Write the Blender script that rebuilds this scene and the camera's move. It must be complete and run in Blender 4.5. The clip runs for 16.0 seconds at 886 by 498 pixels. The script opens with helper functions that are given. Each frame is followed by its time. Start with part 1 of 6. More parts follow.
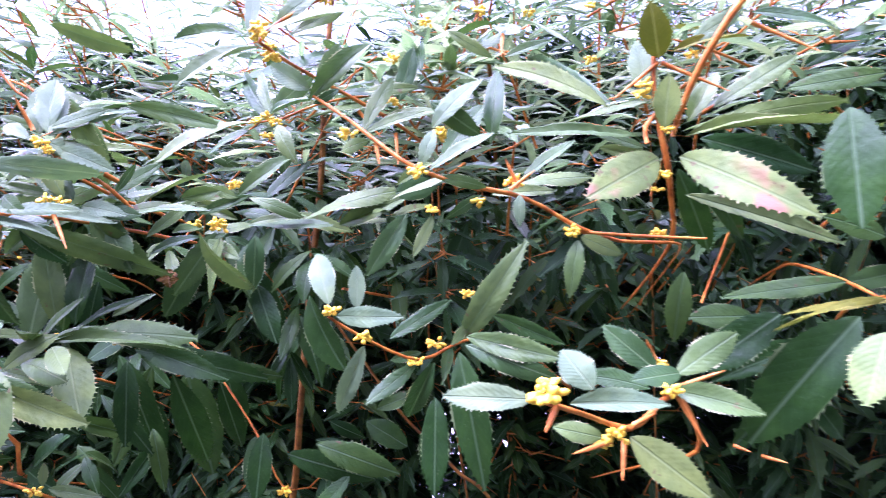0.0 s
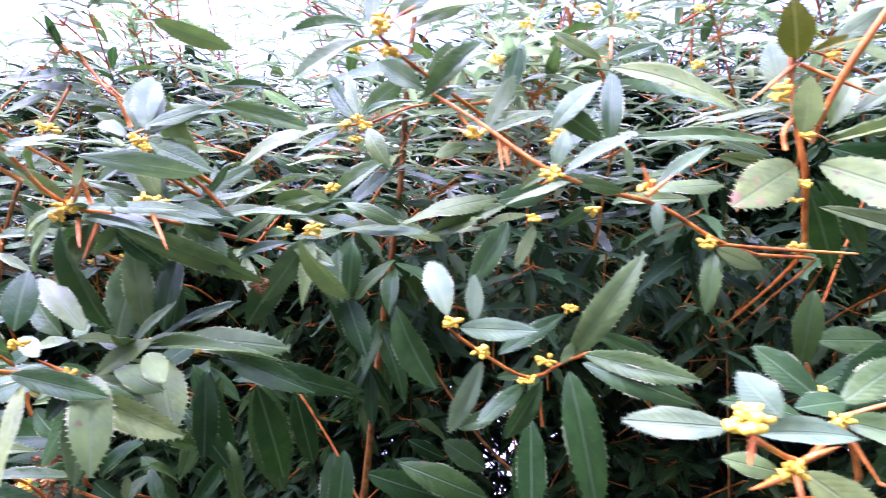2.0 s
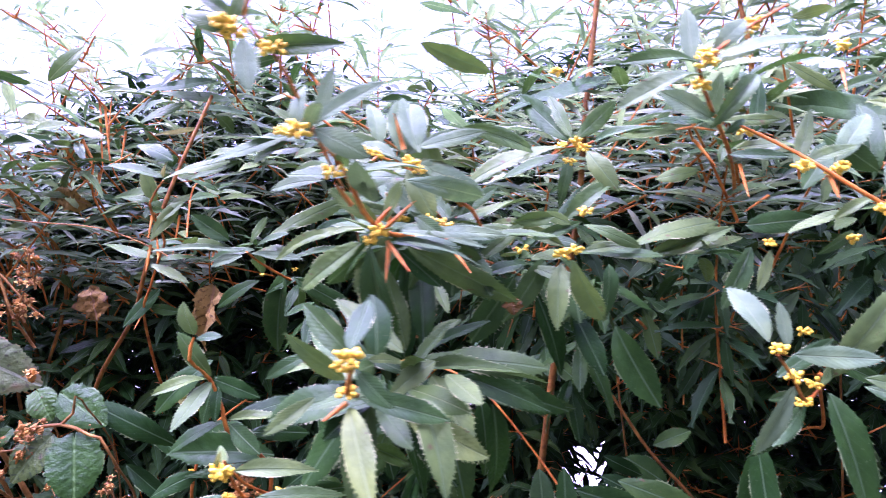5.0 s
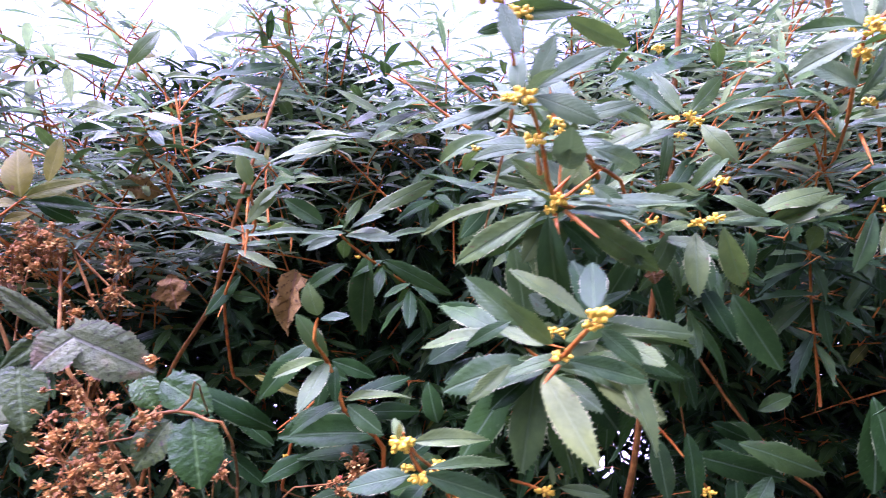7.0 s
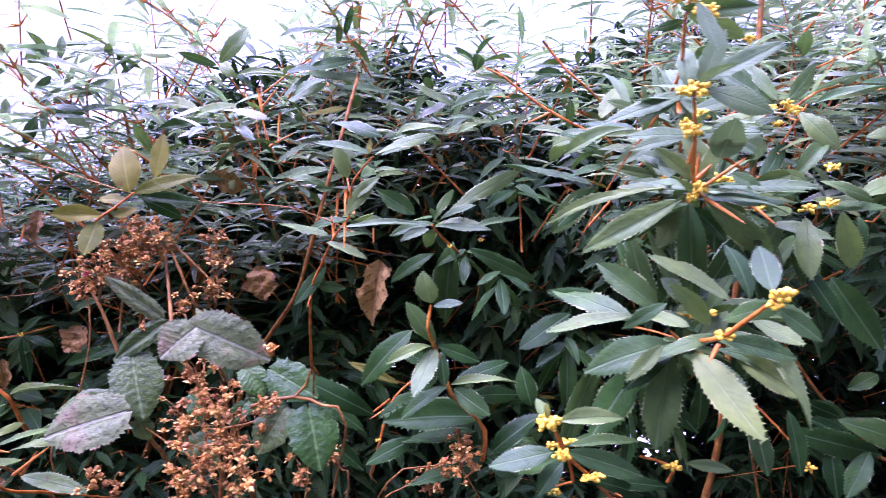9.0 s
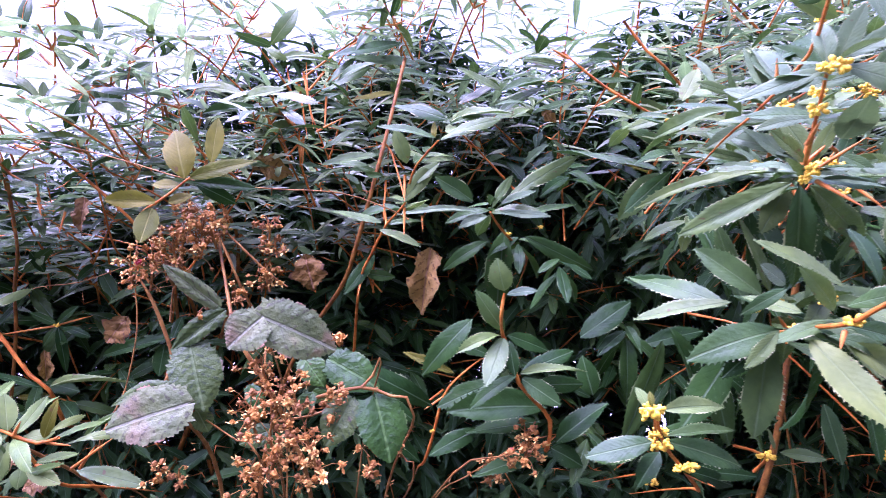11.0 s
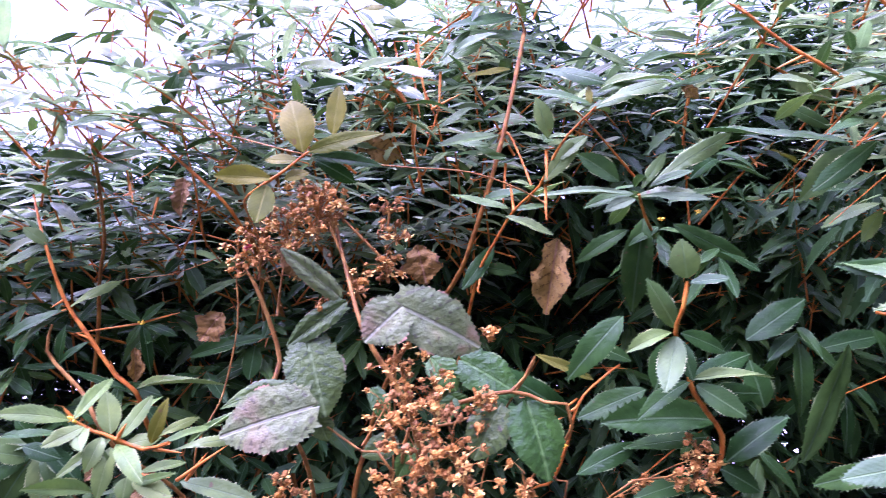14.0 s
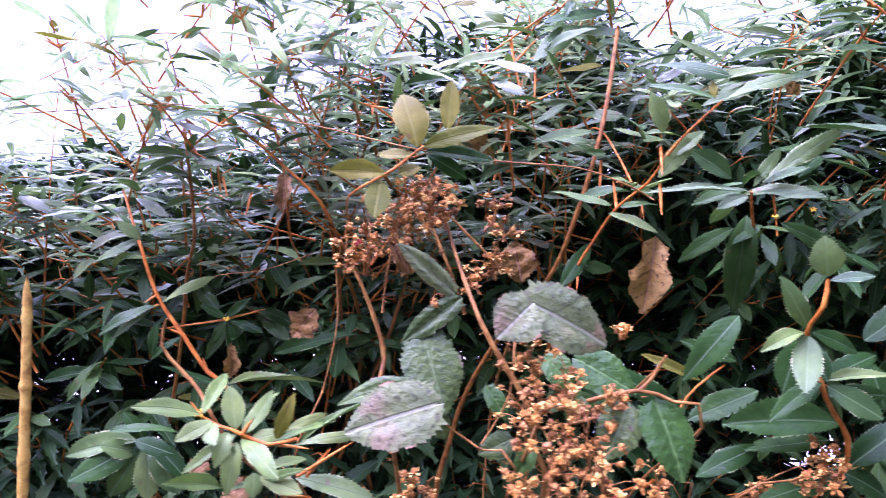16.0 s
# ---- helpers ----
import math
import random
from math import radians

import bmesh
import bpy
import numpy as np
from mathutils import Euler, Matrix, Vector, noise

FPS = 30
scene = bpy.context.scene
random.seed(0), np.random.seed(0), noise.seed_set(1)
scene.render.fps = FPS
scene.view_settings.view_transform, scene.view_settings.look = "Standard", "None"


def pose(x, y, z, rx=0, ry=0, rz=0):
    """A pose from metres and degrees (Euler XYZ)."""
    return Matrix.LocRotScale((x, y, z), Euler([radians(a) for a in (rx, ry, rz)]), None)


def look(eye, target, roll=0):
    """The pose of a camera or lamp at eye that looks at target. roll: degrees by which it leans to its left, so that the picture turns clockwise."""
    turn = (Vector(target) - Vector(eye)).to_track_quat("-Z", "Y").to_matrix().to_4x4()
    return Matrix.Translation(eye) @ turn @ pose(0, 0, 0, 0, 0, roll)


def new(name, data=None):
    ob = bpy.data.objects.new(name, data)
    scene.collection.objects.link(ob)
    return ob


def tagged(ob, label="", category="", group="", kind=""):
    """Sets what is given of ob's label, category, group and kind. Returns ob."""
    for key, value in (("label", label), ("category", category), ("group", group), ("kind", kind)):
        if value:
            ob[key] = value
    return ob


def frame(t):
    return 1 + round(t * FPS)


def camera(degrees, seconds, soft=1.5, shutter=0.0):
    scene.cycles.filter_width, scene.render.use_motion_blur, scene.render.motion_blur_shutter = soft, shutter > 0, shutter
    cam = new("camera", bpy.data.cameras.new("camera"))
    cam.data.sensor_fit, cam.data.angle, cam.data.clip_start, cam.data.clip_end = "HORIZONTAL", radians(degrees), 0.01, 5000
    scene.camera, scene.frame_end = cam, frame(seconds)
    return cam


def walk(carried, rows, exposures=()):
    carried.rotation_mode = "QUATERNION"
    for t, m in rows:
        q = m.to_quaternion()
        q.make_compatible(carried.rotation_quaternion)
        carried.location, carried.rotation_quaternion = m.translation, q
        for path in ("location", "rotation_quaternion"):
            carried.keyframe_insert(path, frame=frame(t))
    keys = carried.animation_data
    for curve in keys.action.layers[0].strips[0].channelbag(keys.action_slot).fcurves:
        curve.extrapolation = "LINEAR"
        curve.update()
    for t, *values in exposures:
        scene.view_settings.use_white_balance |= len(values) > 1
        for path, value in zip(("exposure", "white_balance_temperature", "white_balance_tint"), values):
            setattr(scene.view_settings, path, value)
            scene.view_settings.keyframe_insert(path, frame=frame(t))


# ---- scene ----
cam = camera(71.8, 16.0, 0.6, 1.2)
PATH = [
    (0, (-0.008, 0.039, 1.3), (0.009, 2.038, 1.291), -0.6),
    (0.5, (-0.018, 0.048, 1.296), (-0.036, 2.048, 1.31), -0.1),
    (1, (-0.03, 0.053, 1.296), (-0.059, 2.053, 1.319), 0.1),
    (1.5, (-0.043, 0.058, 1.297), (-0.09, 2.057, 1.331), -0.1),
    (2, (-0.065, 0.063, 1.295), (-0.118, 2.062, 1.342), 0.7),
    (2.5, (-0.09, 0.064, 1.296), (-0.152, 2.062, 1.354), 0.6),
    (3, (-0.118, 0.064, 1.297), (-0.18, 2.062, 1.358), 1.0),
    (3.5, (-0.152, 0.062, 1.293), (-0.205, 2.06, 1.36), 0.7),
    (4, (-0.186, 0.06, 1.296), (-0.224, 2.059, 1.353), 1.3),
    (4.5, (-0.219, 0.058, 1.303), (-0.239, 2.058, 1.36), 1.0),
    (5, (-0.254, 0.053, 1.303), (-0.242, 2.052, 1.368), 1.4),
    (5.2, (-0.268, 0.054, 1.303), (-0.236, 2.053, 1.365), 1.6),
    (7.3, (-0.387, 0.05, 1.287), (-0.281, 2.047, 1.322), -0.2),
    (7.5, (-0.395, 0.047, 1.289), (-0.29, 2.044, 1.318), -0.3),
    (8, (-0.422, 0.043, 1.287), (-0.311, 2.04, 1.312), -0.3),
    (8.5, (-0.444, 0.041, 1.287), (-0.339, 2.038, 1.304), -0.8),
    (9, (-0.464, 0.039, 1.287), (-0.368, 2.037, 1.298), -0.9),
    (9.2, (-0.471, 0.039, 1.287), (-0.374, 2.037, 1.297), -0.8),
    (11.3, (-0.536, 0.061, 1.284), (-0.409, 2.056, 1.265), -1.0),
    (11.5, (-0.539, 0.065, 1.285), (-0.429, 2.062, 1.27), -1.2),
    (12, (-0.557, 0.08, 1.283), (-0.462, 2.078, 1.281), -2.0),
    (12.5, (-0.57, 0.098, 1.276), (-0.499, 2.097, 1.289), -2.0),
    (13, (-0.587, 0.112, 1.268), (-0.527, 2.111, 1.297), -1.6),
    (13.5, (-0.607, 0.126, 1.265), (-0.565, 2.125, 1.297), -1.3),
    (14, (-0.624, 0.132, 1.258), (-0.593, 2.131, 1.3), -0.6),
    (14.5, (-0.641, 0.134, 1.252), (-0.625, 2.134, 1.303), -0.6),
    (15, (-0.662, 0.139, 1.248), (-0.66, 2.138, 1.301), -0.0),
    (15.5, (-0.68, 0.14, 1.253), (-0.697, 2.14, 1.3), -0.2),
    (16, (-0.706, 0.139, 1.254), (-0.714, 2.138, 1.303), -0.2),
]
walk(cam, [(t, look(eye, target, roll)) for t, eye, target, roll in PATH], [(0.0, 3.28, 4950, 75), (3.0, 3.30, 4990, 80), (5.0, 3.07, 4980, 84), (8.5, 2.88, 4970, 88), (12.5, 3.09, 4920, 85), (16.0, 3.13, 4980, 82)])

# ---- sky and sun: bright overcast, the sun high and veiled ----
world = bpy.data.worlds.new("sky")
scene.world = world
world.use_nodes = True
wn, wl = world.node_tree.nodes, world.node_tree.links
sky = wn.new("ShaderNodeTexSky")
sky.sky_type, sky.sun_disc = "NISHITA", False
sky.sun_elevation, sky.sun_rotation = radians(68), radians(-108)
sky.air_density, sky.dust_density, sky.ozone_density = 1.0, 6.0, 1.0
pale = wn.new("ShaderNodeHueSaturation")
pale.inputs["Saturation"].default_value = 0.58
wl.new(sky.outputs["Color"], pale.inputs["Color"])
wl.new(pale.outputs["Color"], wn["Background"].inputs["Color"])
wn["Background"].inputs["Strength"].default_value = 0.085
sun = new("sun", bpy.data.lights.new("sun", "SUN"))
sun.data.energy, sun.data.angle, sun.data.color = 1.9, radians(100), (1.0, 0.97, 0.93)
sun.matrix_world = look((-1.45, -0.47, 4.5), (0, 0, 0.7))

# ---- materials ----
def nodes_of(name):
    m = bpy.data.materials.new(name)
    m.use_nodes = True
    t = m.node_tree
    return m, t, t.nodes["Principled BSDF"]


def math_node(t, op, a, b=None, c=None):
    n = t.nodes.new("ShaderNodeMath")
    n.operation = op
    for i, v in enumerate((a, b, c)):
        if v is None:
            continue
        if isinstance(v, (int, float)):
            n.inputs[i].default_value = v
        else:
            t.links.new(v, n.inputs[i])
    return n.outputs[0]


def smooth(t, v, lo, hi, a=0.0, b=1.0):
    n = t.nodes.new("ShaderNodeMapRange")
    n.interpolation_type = "SMOOTHSTEP"
    t.links.new(v, n.inputs["Value"])
    for key, x in (("From Min", lo), ("From Max", hi), ("To Min", a), ("To Max", b)):
        n.inputs[key].default_value = x
    return n.outputs["Result"]


def ramp(t, v, *stops):
    n = t.nodes.new("ShaderNodeValToRGB")
    e = n.color_ramp.elements
    while len(e) < len(stops):
        e.new(0.5)
    for el, (at, col) in zip(e, stops):
        el.position, el.color = at, (*col, 1)
    t.links.new(v, n.inputs["Fac"])
    return n.outputs["Color"]


def blend(t, fac, a, b, how="MIX"):
    n = t.nodes.new("ShaderNodeMix")
    n.data_type, n.blend_type = "RGBA", how
    for key, v in ((0, fac), (6, a), (7, b)):
        if isinstance(v, (int, float)):
            n.inputs[key].default_value = v
        elif isinstance(v, tuple):
            n.inputs[key].default_value = (*v, 1)
        else:
            t.links.new(v, n.inputs[key])
    return n.outputs[2]


def speckle(t, scale, detail=3.0, rough=0.6):
    g = t.nodes.new("ShaderNodeNewGeometry")
    n = t.nodes.new("ShaderNodeTexNoise")
    n.inputs["Scale"].default_value, n.inputs["Detail"].default_value, n.inputs["Roughness"].default_value = scale, detail, rough
    t.links.new(g.outputs["Position"], n.inputs["Vector"])
    return n.outputs["Fac"]


def bump(t, bsdf, height, strength, distance=0.001):
    n = t.nodes.new("ShaderNodeBump")
    n.inputs["Strength"].default_value, n.inputs["Distance"].default_value = strength, distance
    t.links.new(height, n.inputs["Height"])
    t.links.new(n.outputs["Normal"], bsdf.inputs["Normal"])


def leaf_material(name, tones, rib, margin, blotch=None, gloss=0.40, veins=11.0, relief=0.55, glow=0.14, ribbing=-0.04, pucker=0.4, shine=0.30, pits=None):
    """A leaf with midrib, side veins, pale margin, two scales of mottling; tones differ from leaf to leaf."""
    m, t, p = nodes_of(name)
    uv = t.nodes.new("ShaderNodeUVMap")
    uv.uv_map = "blade"
    sep = t.nodes.new("ShaderNodeSeparateXYZ")
    t.links.new(uv.outputs["UV"], sep.inputs[0])
    u, v = sep.outputs[0], sep.outputs[1]
    side = math_node(t, "ABSOLUTE", math_node(t, "SUBTRACT", v, 0.5))
    info, geo = t.nodes.new("ShaderNodeObjectInfo"), t.nodes.new("ShaderNodeNewGeometry")
    rnd = math_node(t, "FRACT", math_node(t, "ADD", info.outputs["Random"], geo.outputs["Random Per Island"]))
    col = ramp(t, rnd, *tones)
    big, fine = speckle(t, 55, 3), speckle(t, 420, 4)
    col = blend(t, smooth(t, big, 0.35, 0.75, 0.0, 0.7), col, blend(t, 1.0, col, (1.7, 1.55, 1.3), "MULTIPLY"))
    if blotch:
        col = blend(t, math_node(t, "MULTIPLY", smooth(t, speckle(t, 38, 2), 0.50, 0.66), smooth(t, u, 0.25, 0.8)), col, blotch)
    col = blend(t, smooth(t, fine, 0.62, 0.8, 0.0, 0.22), col, (0.26, 0.32, 0.14))
    spots = math_node(t, "MULTIPLY", smooth(t, speckle(t, 130, 2), 0.66, 0.72), smooth(t, rnd, 0.62, 0.7))
    col = blend(t, math_node(t, "MULTIPLY", spots, 0.7), col, (0.10, 0.060, 0.028))
    wave = math_node(t, "SINE", math_node(t, "MULTIPLY", math_node(t, "SUBTRACT", math_node(t, "MULTIPLY", u, veins), math_node(t, "MULTIPLY", side, veins * 0.55)), 6.283))
    vein = smooth(t, wave, 0.82, 1.0)
    col = blend(t, math_node(t, "MULTIPLY", vein, 0.06), col, rib)
    if pits:
        hollow = math_node(t, "MULTIPLY", smooth(t, wave, -0.95, -0.2, 1.0, 0.0), smooth(t, speckle(t, 260, 2), 0.48, 0.58))
        col = blend(t, math_node(t, "MULTIPLY", hollow, 0.65), col, pits)
    mid = smooth(t, side, 0.012, 0.04, 1.0, 0.0)
    col = blend(t, math_node(t, "MULTIPLY", mid, 0.75), col, rib)
    col = blend(t, smooth(t, side, 0.46, 0.5, 0.0, 0.75), col, margin)
    t.links.new(col, p.inputs["Base Color"])
    t.links.new(smooth(t, fine, 0.3, 0.8, gloss - 0.08, gloss + 0.16), p.inputs["Roughness"])
    p.inputs["Specular IOR Level"].default_value = shine
    height = math_node(t, "ADD", math_node(t, "ADD", math_node(t, "MULTIPLY", fine, 0.35), math_node(t, "MULTIPLY", speckle(t, 170, 2), pucker)), math_node(t, "SUBTRACT", math_node(t, "MULTIPLY", wave, ribbing), math_node(t, "MULTIPLY", mid, 0.5)))
    bump(t, p, height, relief, 0.0012)
    tr = t.nodes.new("ShaderNodeBsdfTranslucent")
    t.links.new(blend(t, 1.0, col, (1.3, 1.5, 0.8), "MULTIPLY"), tr.inputs["Color"])
    mix = t.nodes.new("ShaderNodeMixShader")
    mix.inputs[0].default_value = glow
    t.links.new(p.outputs[0], mix.inputs[1])
    t.links.new(tr.outputs[0], mix.inputs[2])
    t.links.new(mix.outputs[0], t.nodes["Material Output"].inputs["Surface"])
    return m


# The same leaf as GREEN, with the hedge's inner shade put into its colour.
INNER_SHADE = ((0.0, (0.008, 0.026, 0.006)), (0.35, (0.013, 0.040, 0.009)), (0.7, (0.022, 0.058, 0.013)), (1.0, (0.040, 0.082, 0.019)))
GREEN = ((0.0, (0.019, 0.056, 0.012)), (0.35, (0.035, 0.082, 0.018)), (0.7, (0.060, 0.113, 0.026)), (1.0, (0.094, 0.150, 0.037)))
PALE = ((0.0, (0.062, 0.120, 0.024)), (0.5, (0.088, 0.148, 0.030)), (1.0, (0.122, 0.180, 0.040)))
OLIVE = ((0.0, (0.050, 0.068, 0.004)), (0.5, (0.076, 0.088, 0.006)), (1.0, (0.105, 0.108, 0.009)))
leaf_green = leaf_material("evergreen_leaf", GREEN, (0.10, 0.17, 0.06), (0.40, 0.44, 0.20), shine=0.18)
leaf_shaded_inner = leaf_material("shaded_inner_leaf", INNER_SHADE, (0.05, 0.10, 0.04), (0.10, 0.15, 0.055), shine=0.08, glow=0.08)
# Darker green for low and recessed sprays: their shade is put into the colour.
GREEN_SHADE = ((0.0, (0.007, 0.029, 0.004)), (0.35, (0.012, 0.042, 0.006)), (0.7, (0.020, 0.058, 0.009)), (1.0, (0.036, 0.078, 0.013)))
leaf_green_shade = leaf_material("shaded_green_leaf", GREEN_SHADE, (0.07, 0.13, 0.05), (0.16, 0.22, 0.08), shine=0.11)
# Upper leaves paler and bright-edged: sky light and haze put into the colour.
leaf_skylit = leaf_material("skylit_leaf", ((0.0, (0.070, 0.128, 0.066)), (0.4, (0.135, 0.210, 0.120)), (0.75, (0.225, 0.295, 0.190)), (1.0, (0.33, 0.39, 0.28))), (0.20, 0.27, 0.16), (0.60, 0.64, 0.46), gloss=0.34, shine=0.6, glow=0.30)
leaf_pale = leaf_material("young_leaf", PALE, (0.16, 0.23, 0.07), (0.32, 0.34, 0.12), gloss=0.42, shine=0.18)
leaf_under = leaf_material("pale_leaf_underside", ((0.0, (0.075, 0.135, 0.055)), (1.0, (0.110, 0.175, 0.076))), (0.15, 0.22, 0.10), (0.25, 0.30, 0.14), gloss=0.5, shine=0.15)
leaf_olive = leaf_material("yellowing_leaf", OLIVE, (0.17, 0.18, 0.035), (0.20, 0.19, 0.04), gloss=0.5, glow=0.18, shine=0.1)
leaf_blush = leaf_material("reddening_leaf", ((0.0, (0.075, 0.135, 0.030)), (1.0, (0.105, 0.160, 0.040))), (0.15, 0.22, 0.07), (0.34, 0.32, 0.13), blotch=(0.24, 0.14, 0.07), gloss=0.45, shine=0.12)
BRAMBLE_DARK = ((0.0, (0.034, 0.068, 0.012)), (1.0, (0.056, 0.096, 0.018)))
BRAMBLE_MOTTLED = ((0.0, (0.080, 0.120, 0.040)), (1.0, (0.108, 0.145, 0.052)))
BRAMBLE_FRESH = ((0.0, (0.018, 0.062, 0.006)), (1.0, (0.036, 0.090, 0.010)))
bramble_dark = leaf_material("bramble_leaf_dark", BRAMBLE_DARK, (0.10, 0.16, 0.05), (0.16, 0.12, 0.08), gloss=0.5, veins=7, relief=0.9, ribbing=-0.08, pucker=1.6, shine=0.25, pits=(0.02, 0.04, 0.018))
bramble_mottled = leaf_material("bramble_leaf_mottled", BRAMBLE_MOTTLED, (0.20, 0.23, 0.13), (0.30, 0.14, 0.08), blotch=(0.17, 0.14, 0.068), gloss=0.55, veins=7, relief=1.0, ribbing=-0.08, pucker=1.6, shine=0.25, pits=(0.045, 0.045, 0.025))
bramble_fresh = leaf_material("bramble_leaf_fresh", BRAMBLE_FRESH, (0.07, 0.15, 0.03), (0.12, 0.19, 0.05), gloss=0.45, veins=7, relief=0.8, ribbing=-0.08, pucker=1.6, shine=0.25, pits=(0.018, 0.05, 0.01))
DEAD = ((0.0, (0.070, 0.039, 0.005)), (0.5, (0.140, 0.086, 0.013)), (1.0, (0.27, 0.185, 0.040)))
leaf_dead = leaf_material("withered_leaf", DEAD, (0.26, 0.15, 0.07), (0.09, 0.045, 0.02), gloss=0.62, veins=7, relief=1.0, glow=0.12, ribbing=-0.08, pucker=1.6, shine=0.2, pits=(0.05, 0.022, 0.008))


def bark_material(name, dark, mid, light, rough=0.6):
    m, t, p = nodes_of(name)
    a, b = speckle(t, 90, 4), speckle(t, 700, 3)
    col = ramp(t, a, (0.3, dark), (0.5, mid), (0.72, light))
    col = blend(t, smooth(t, b, 0.6, 0.72, 0, 0.6), col, tuple(c * 0.45 for c in dark))
    t.links.new(col, p.inputs["Base Color"])
    t.links.new(smooth(t, b, 0.3, 0.7, rough - 0.12, rough + 0.15), p.inputs["Roughness"])
    p.inputs["Specular IOR Level"].default_value = 0.22
    bump(t, p, math_node(t, "ADD", a, math_node(t, "MULTIPLY", b, 0.5)), 0.6, 0.0008)
    return m


bark_stem = bark_material("orange_brown_bark", (0.070, 0.026, 0.002), (0.175, 0.074, 0.005), (0.30, 0.145, 0.012))
bark_twig = bark_material("young_orange_bark", (0.19, 0.051, 0.003), (0.42, 0.134, 0.006), (0.56, 0.245, 0.020), 0.5)
bark_cane = bark_material("bramble_cane_bark", (0.095, 0.038, 0.005), (0.21, 0.100, 0.013), (0.34, 0.19, 0.032))
bark_cut = bark_material("dry_cane", (0.16, 0.085, 0.010), (0.36, 0.235, 0.028), (0.52, 0.39, 0.07))
bark_thorn = bark_material("thorn_wood", (0.40, 0.12, 0.010), (0.58, 0.21, 0.022), (0.66, 0.31, 0.06), 0.45)


def plain_varied(name, a, b, rough, scale=300):
    m, t, p = nodes_of(name)
    n = speckle(t, scale, 3)
    info, geo = t.nodes.new("ShaderNodeObjectInfo"), t.nodes.new("ShaderNodeNewGeometry")
    rnd = math_node(t, "FRACT", math_node(t, "ADD", info.outputs["Random"], geo.outputs["Random Per Island"]))
    col = blend(t, math_node(t, "MULTIPLY_ADD", n, 0.5, math_node(t, "MULTIPLY", rnd, 0.5)), a, b)
    t.links.new(col, p.inputs["Base Color"])
    p.inputs["Roughness"].default_value = rough
    bump(t, p, n, 0.5, 0.0008)
    return m


bud_yellow = plain_varied("yellow_bud", (0.72, 0.45, 0.001), (0.88, 0.66, 0.002), 0.55, 700)
calyx_brown = plain_varied("dried_calyx", (0.04, 0.014, 0.002), (0.52, 0.235, 0.012), 0.8, 500)
calyx_pale = plain_varied("dried_sepal", (0.36, 0.20, 0.015), (0.66, 0.48, 0.10), 0.8, 500)
berry_red = plain_varied("red_drupelet", (0.30, 0.02, 0.015), (0.50, 0.06, 0.03), 0.3, 500)


def ground_material():
    m, t, p = nodes_of("short_grass")
    a, b = speckle(t, 1.2, 4), speckle(t, 90, 5, 0.7)
    col = ramp(t, b, (0.3, (0.03, 0.05, 0.015)), (0.55, (0.06, 0.09, 0.03)), (0.8, (0.12, 0.14, 0.06)))
    col = blend(t, smooth(t, a, 0.45, 0.7, 0, 0.5), col, (0.10, 0.085, 0.05))
    t.links.new(col, p.inputs["Base Color"])
    p.inputs["Roughness"].default_value = 0.9
    bump(t, p, b, 1.0, 0.02)
    return m


def wall_material():
    m, t, p = nodes_of("dull_render")
    a, b = speckle(t, 2.5, 4), speckle(t, 60, 4)
    t.links.new(ramp(t, a, (0.3, (0.10, 0.095, 0.085)), (0.7, (0.16, 0.15, 0.135))), p.inputs["Base Color"])
    p.inputs["Roughness"].default_value = 0.9
    bump(t, p, b, 0.6, 0.004)
    return m


def paving_material():
    m, t, p = nodes_of("pale_concrete")
    a, b = speckle(t, 3.0, 4), speckle(t, 80, 4)
    col = ramp(t, b, (0.3, (0.44, 0.43, 0.40)), (0.55, (0.54, 0.53, 0.50)), (0.8, (0.62, 0.61, 0.58)))
    col = blend(t, smooth(t, a, 0.45, 0.75, 0, 0.4), col, (0.38, 0.37, 0.34))
    t.links.new(col, p.inputs["Base Color"])
    p.inputs["Roughness"].default_value = 0.85
    bump(t, p, b, 0.6, 0.004)
    return m


def soil_material():
    m, t, p = nodes_of("leaf_litter_soil")
    a, b = speckle(t, 14, 4), speckle(t, 160, 4)
    col = ramp(t, a, (0.3, (0.03, 0.02, 0.013)), (0.6, (0.07, 0.045, 0.028)), (0.8, (0.13, 0.08, 0.045)))
    t.links.new(col, p.inputs["Base Color"])
    p.inputs["Roughness"].default_value = 0.95
    bump(t, p, b, 1.0, 0.01)
    return m


# ---- mesh helpers ----
def raw_mesh(name, verts, faces, mats, uvs=None, face_mats=None, soft=True):
    me = bpy.data.meshes.new(name)
    me.from_pydata(verts if isinstance(verts, list) else verts.tolist(), [], faces if isinstance(faces, list) else faces.tolist())
    for m in mats:
        me.materials.append(m)
    if uvs is not None:
        layer = me.uv_layers.new(name="blade")
        idx = np.empty(len(me.loops), dtype=np.int32)
        me.loops.foreach_get("vertex_index", idx)
        layer.data.foreach_set("uv", np.asarray(uvs, dtype=np.float32)[idx].ravel())
    if face_mats is not None:
        me.polygons.foreach_set("material_index", np.asarray(face_mats, dtype=np.int32))
    me.polygons.foreach_set("use_smooth", np.full(len(me.polygons), soft))
    me.update()
    return me


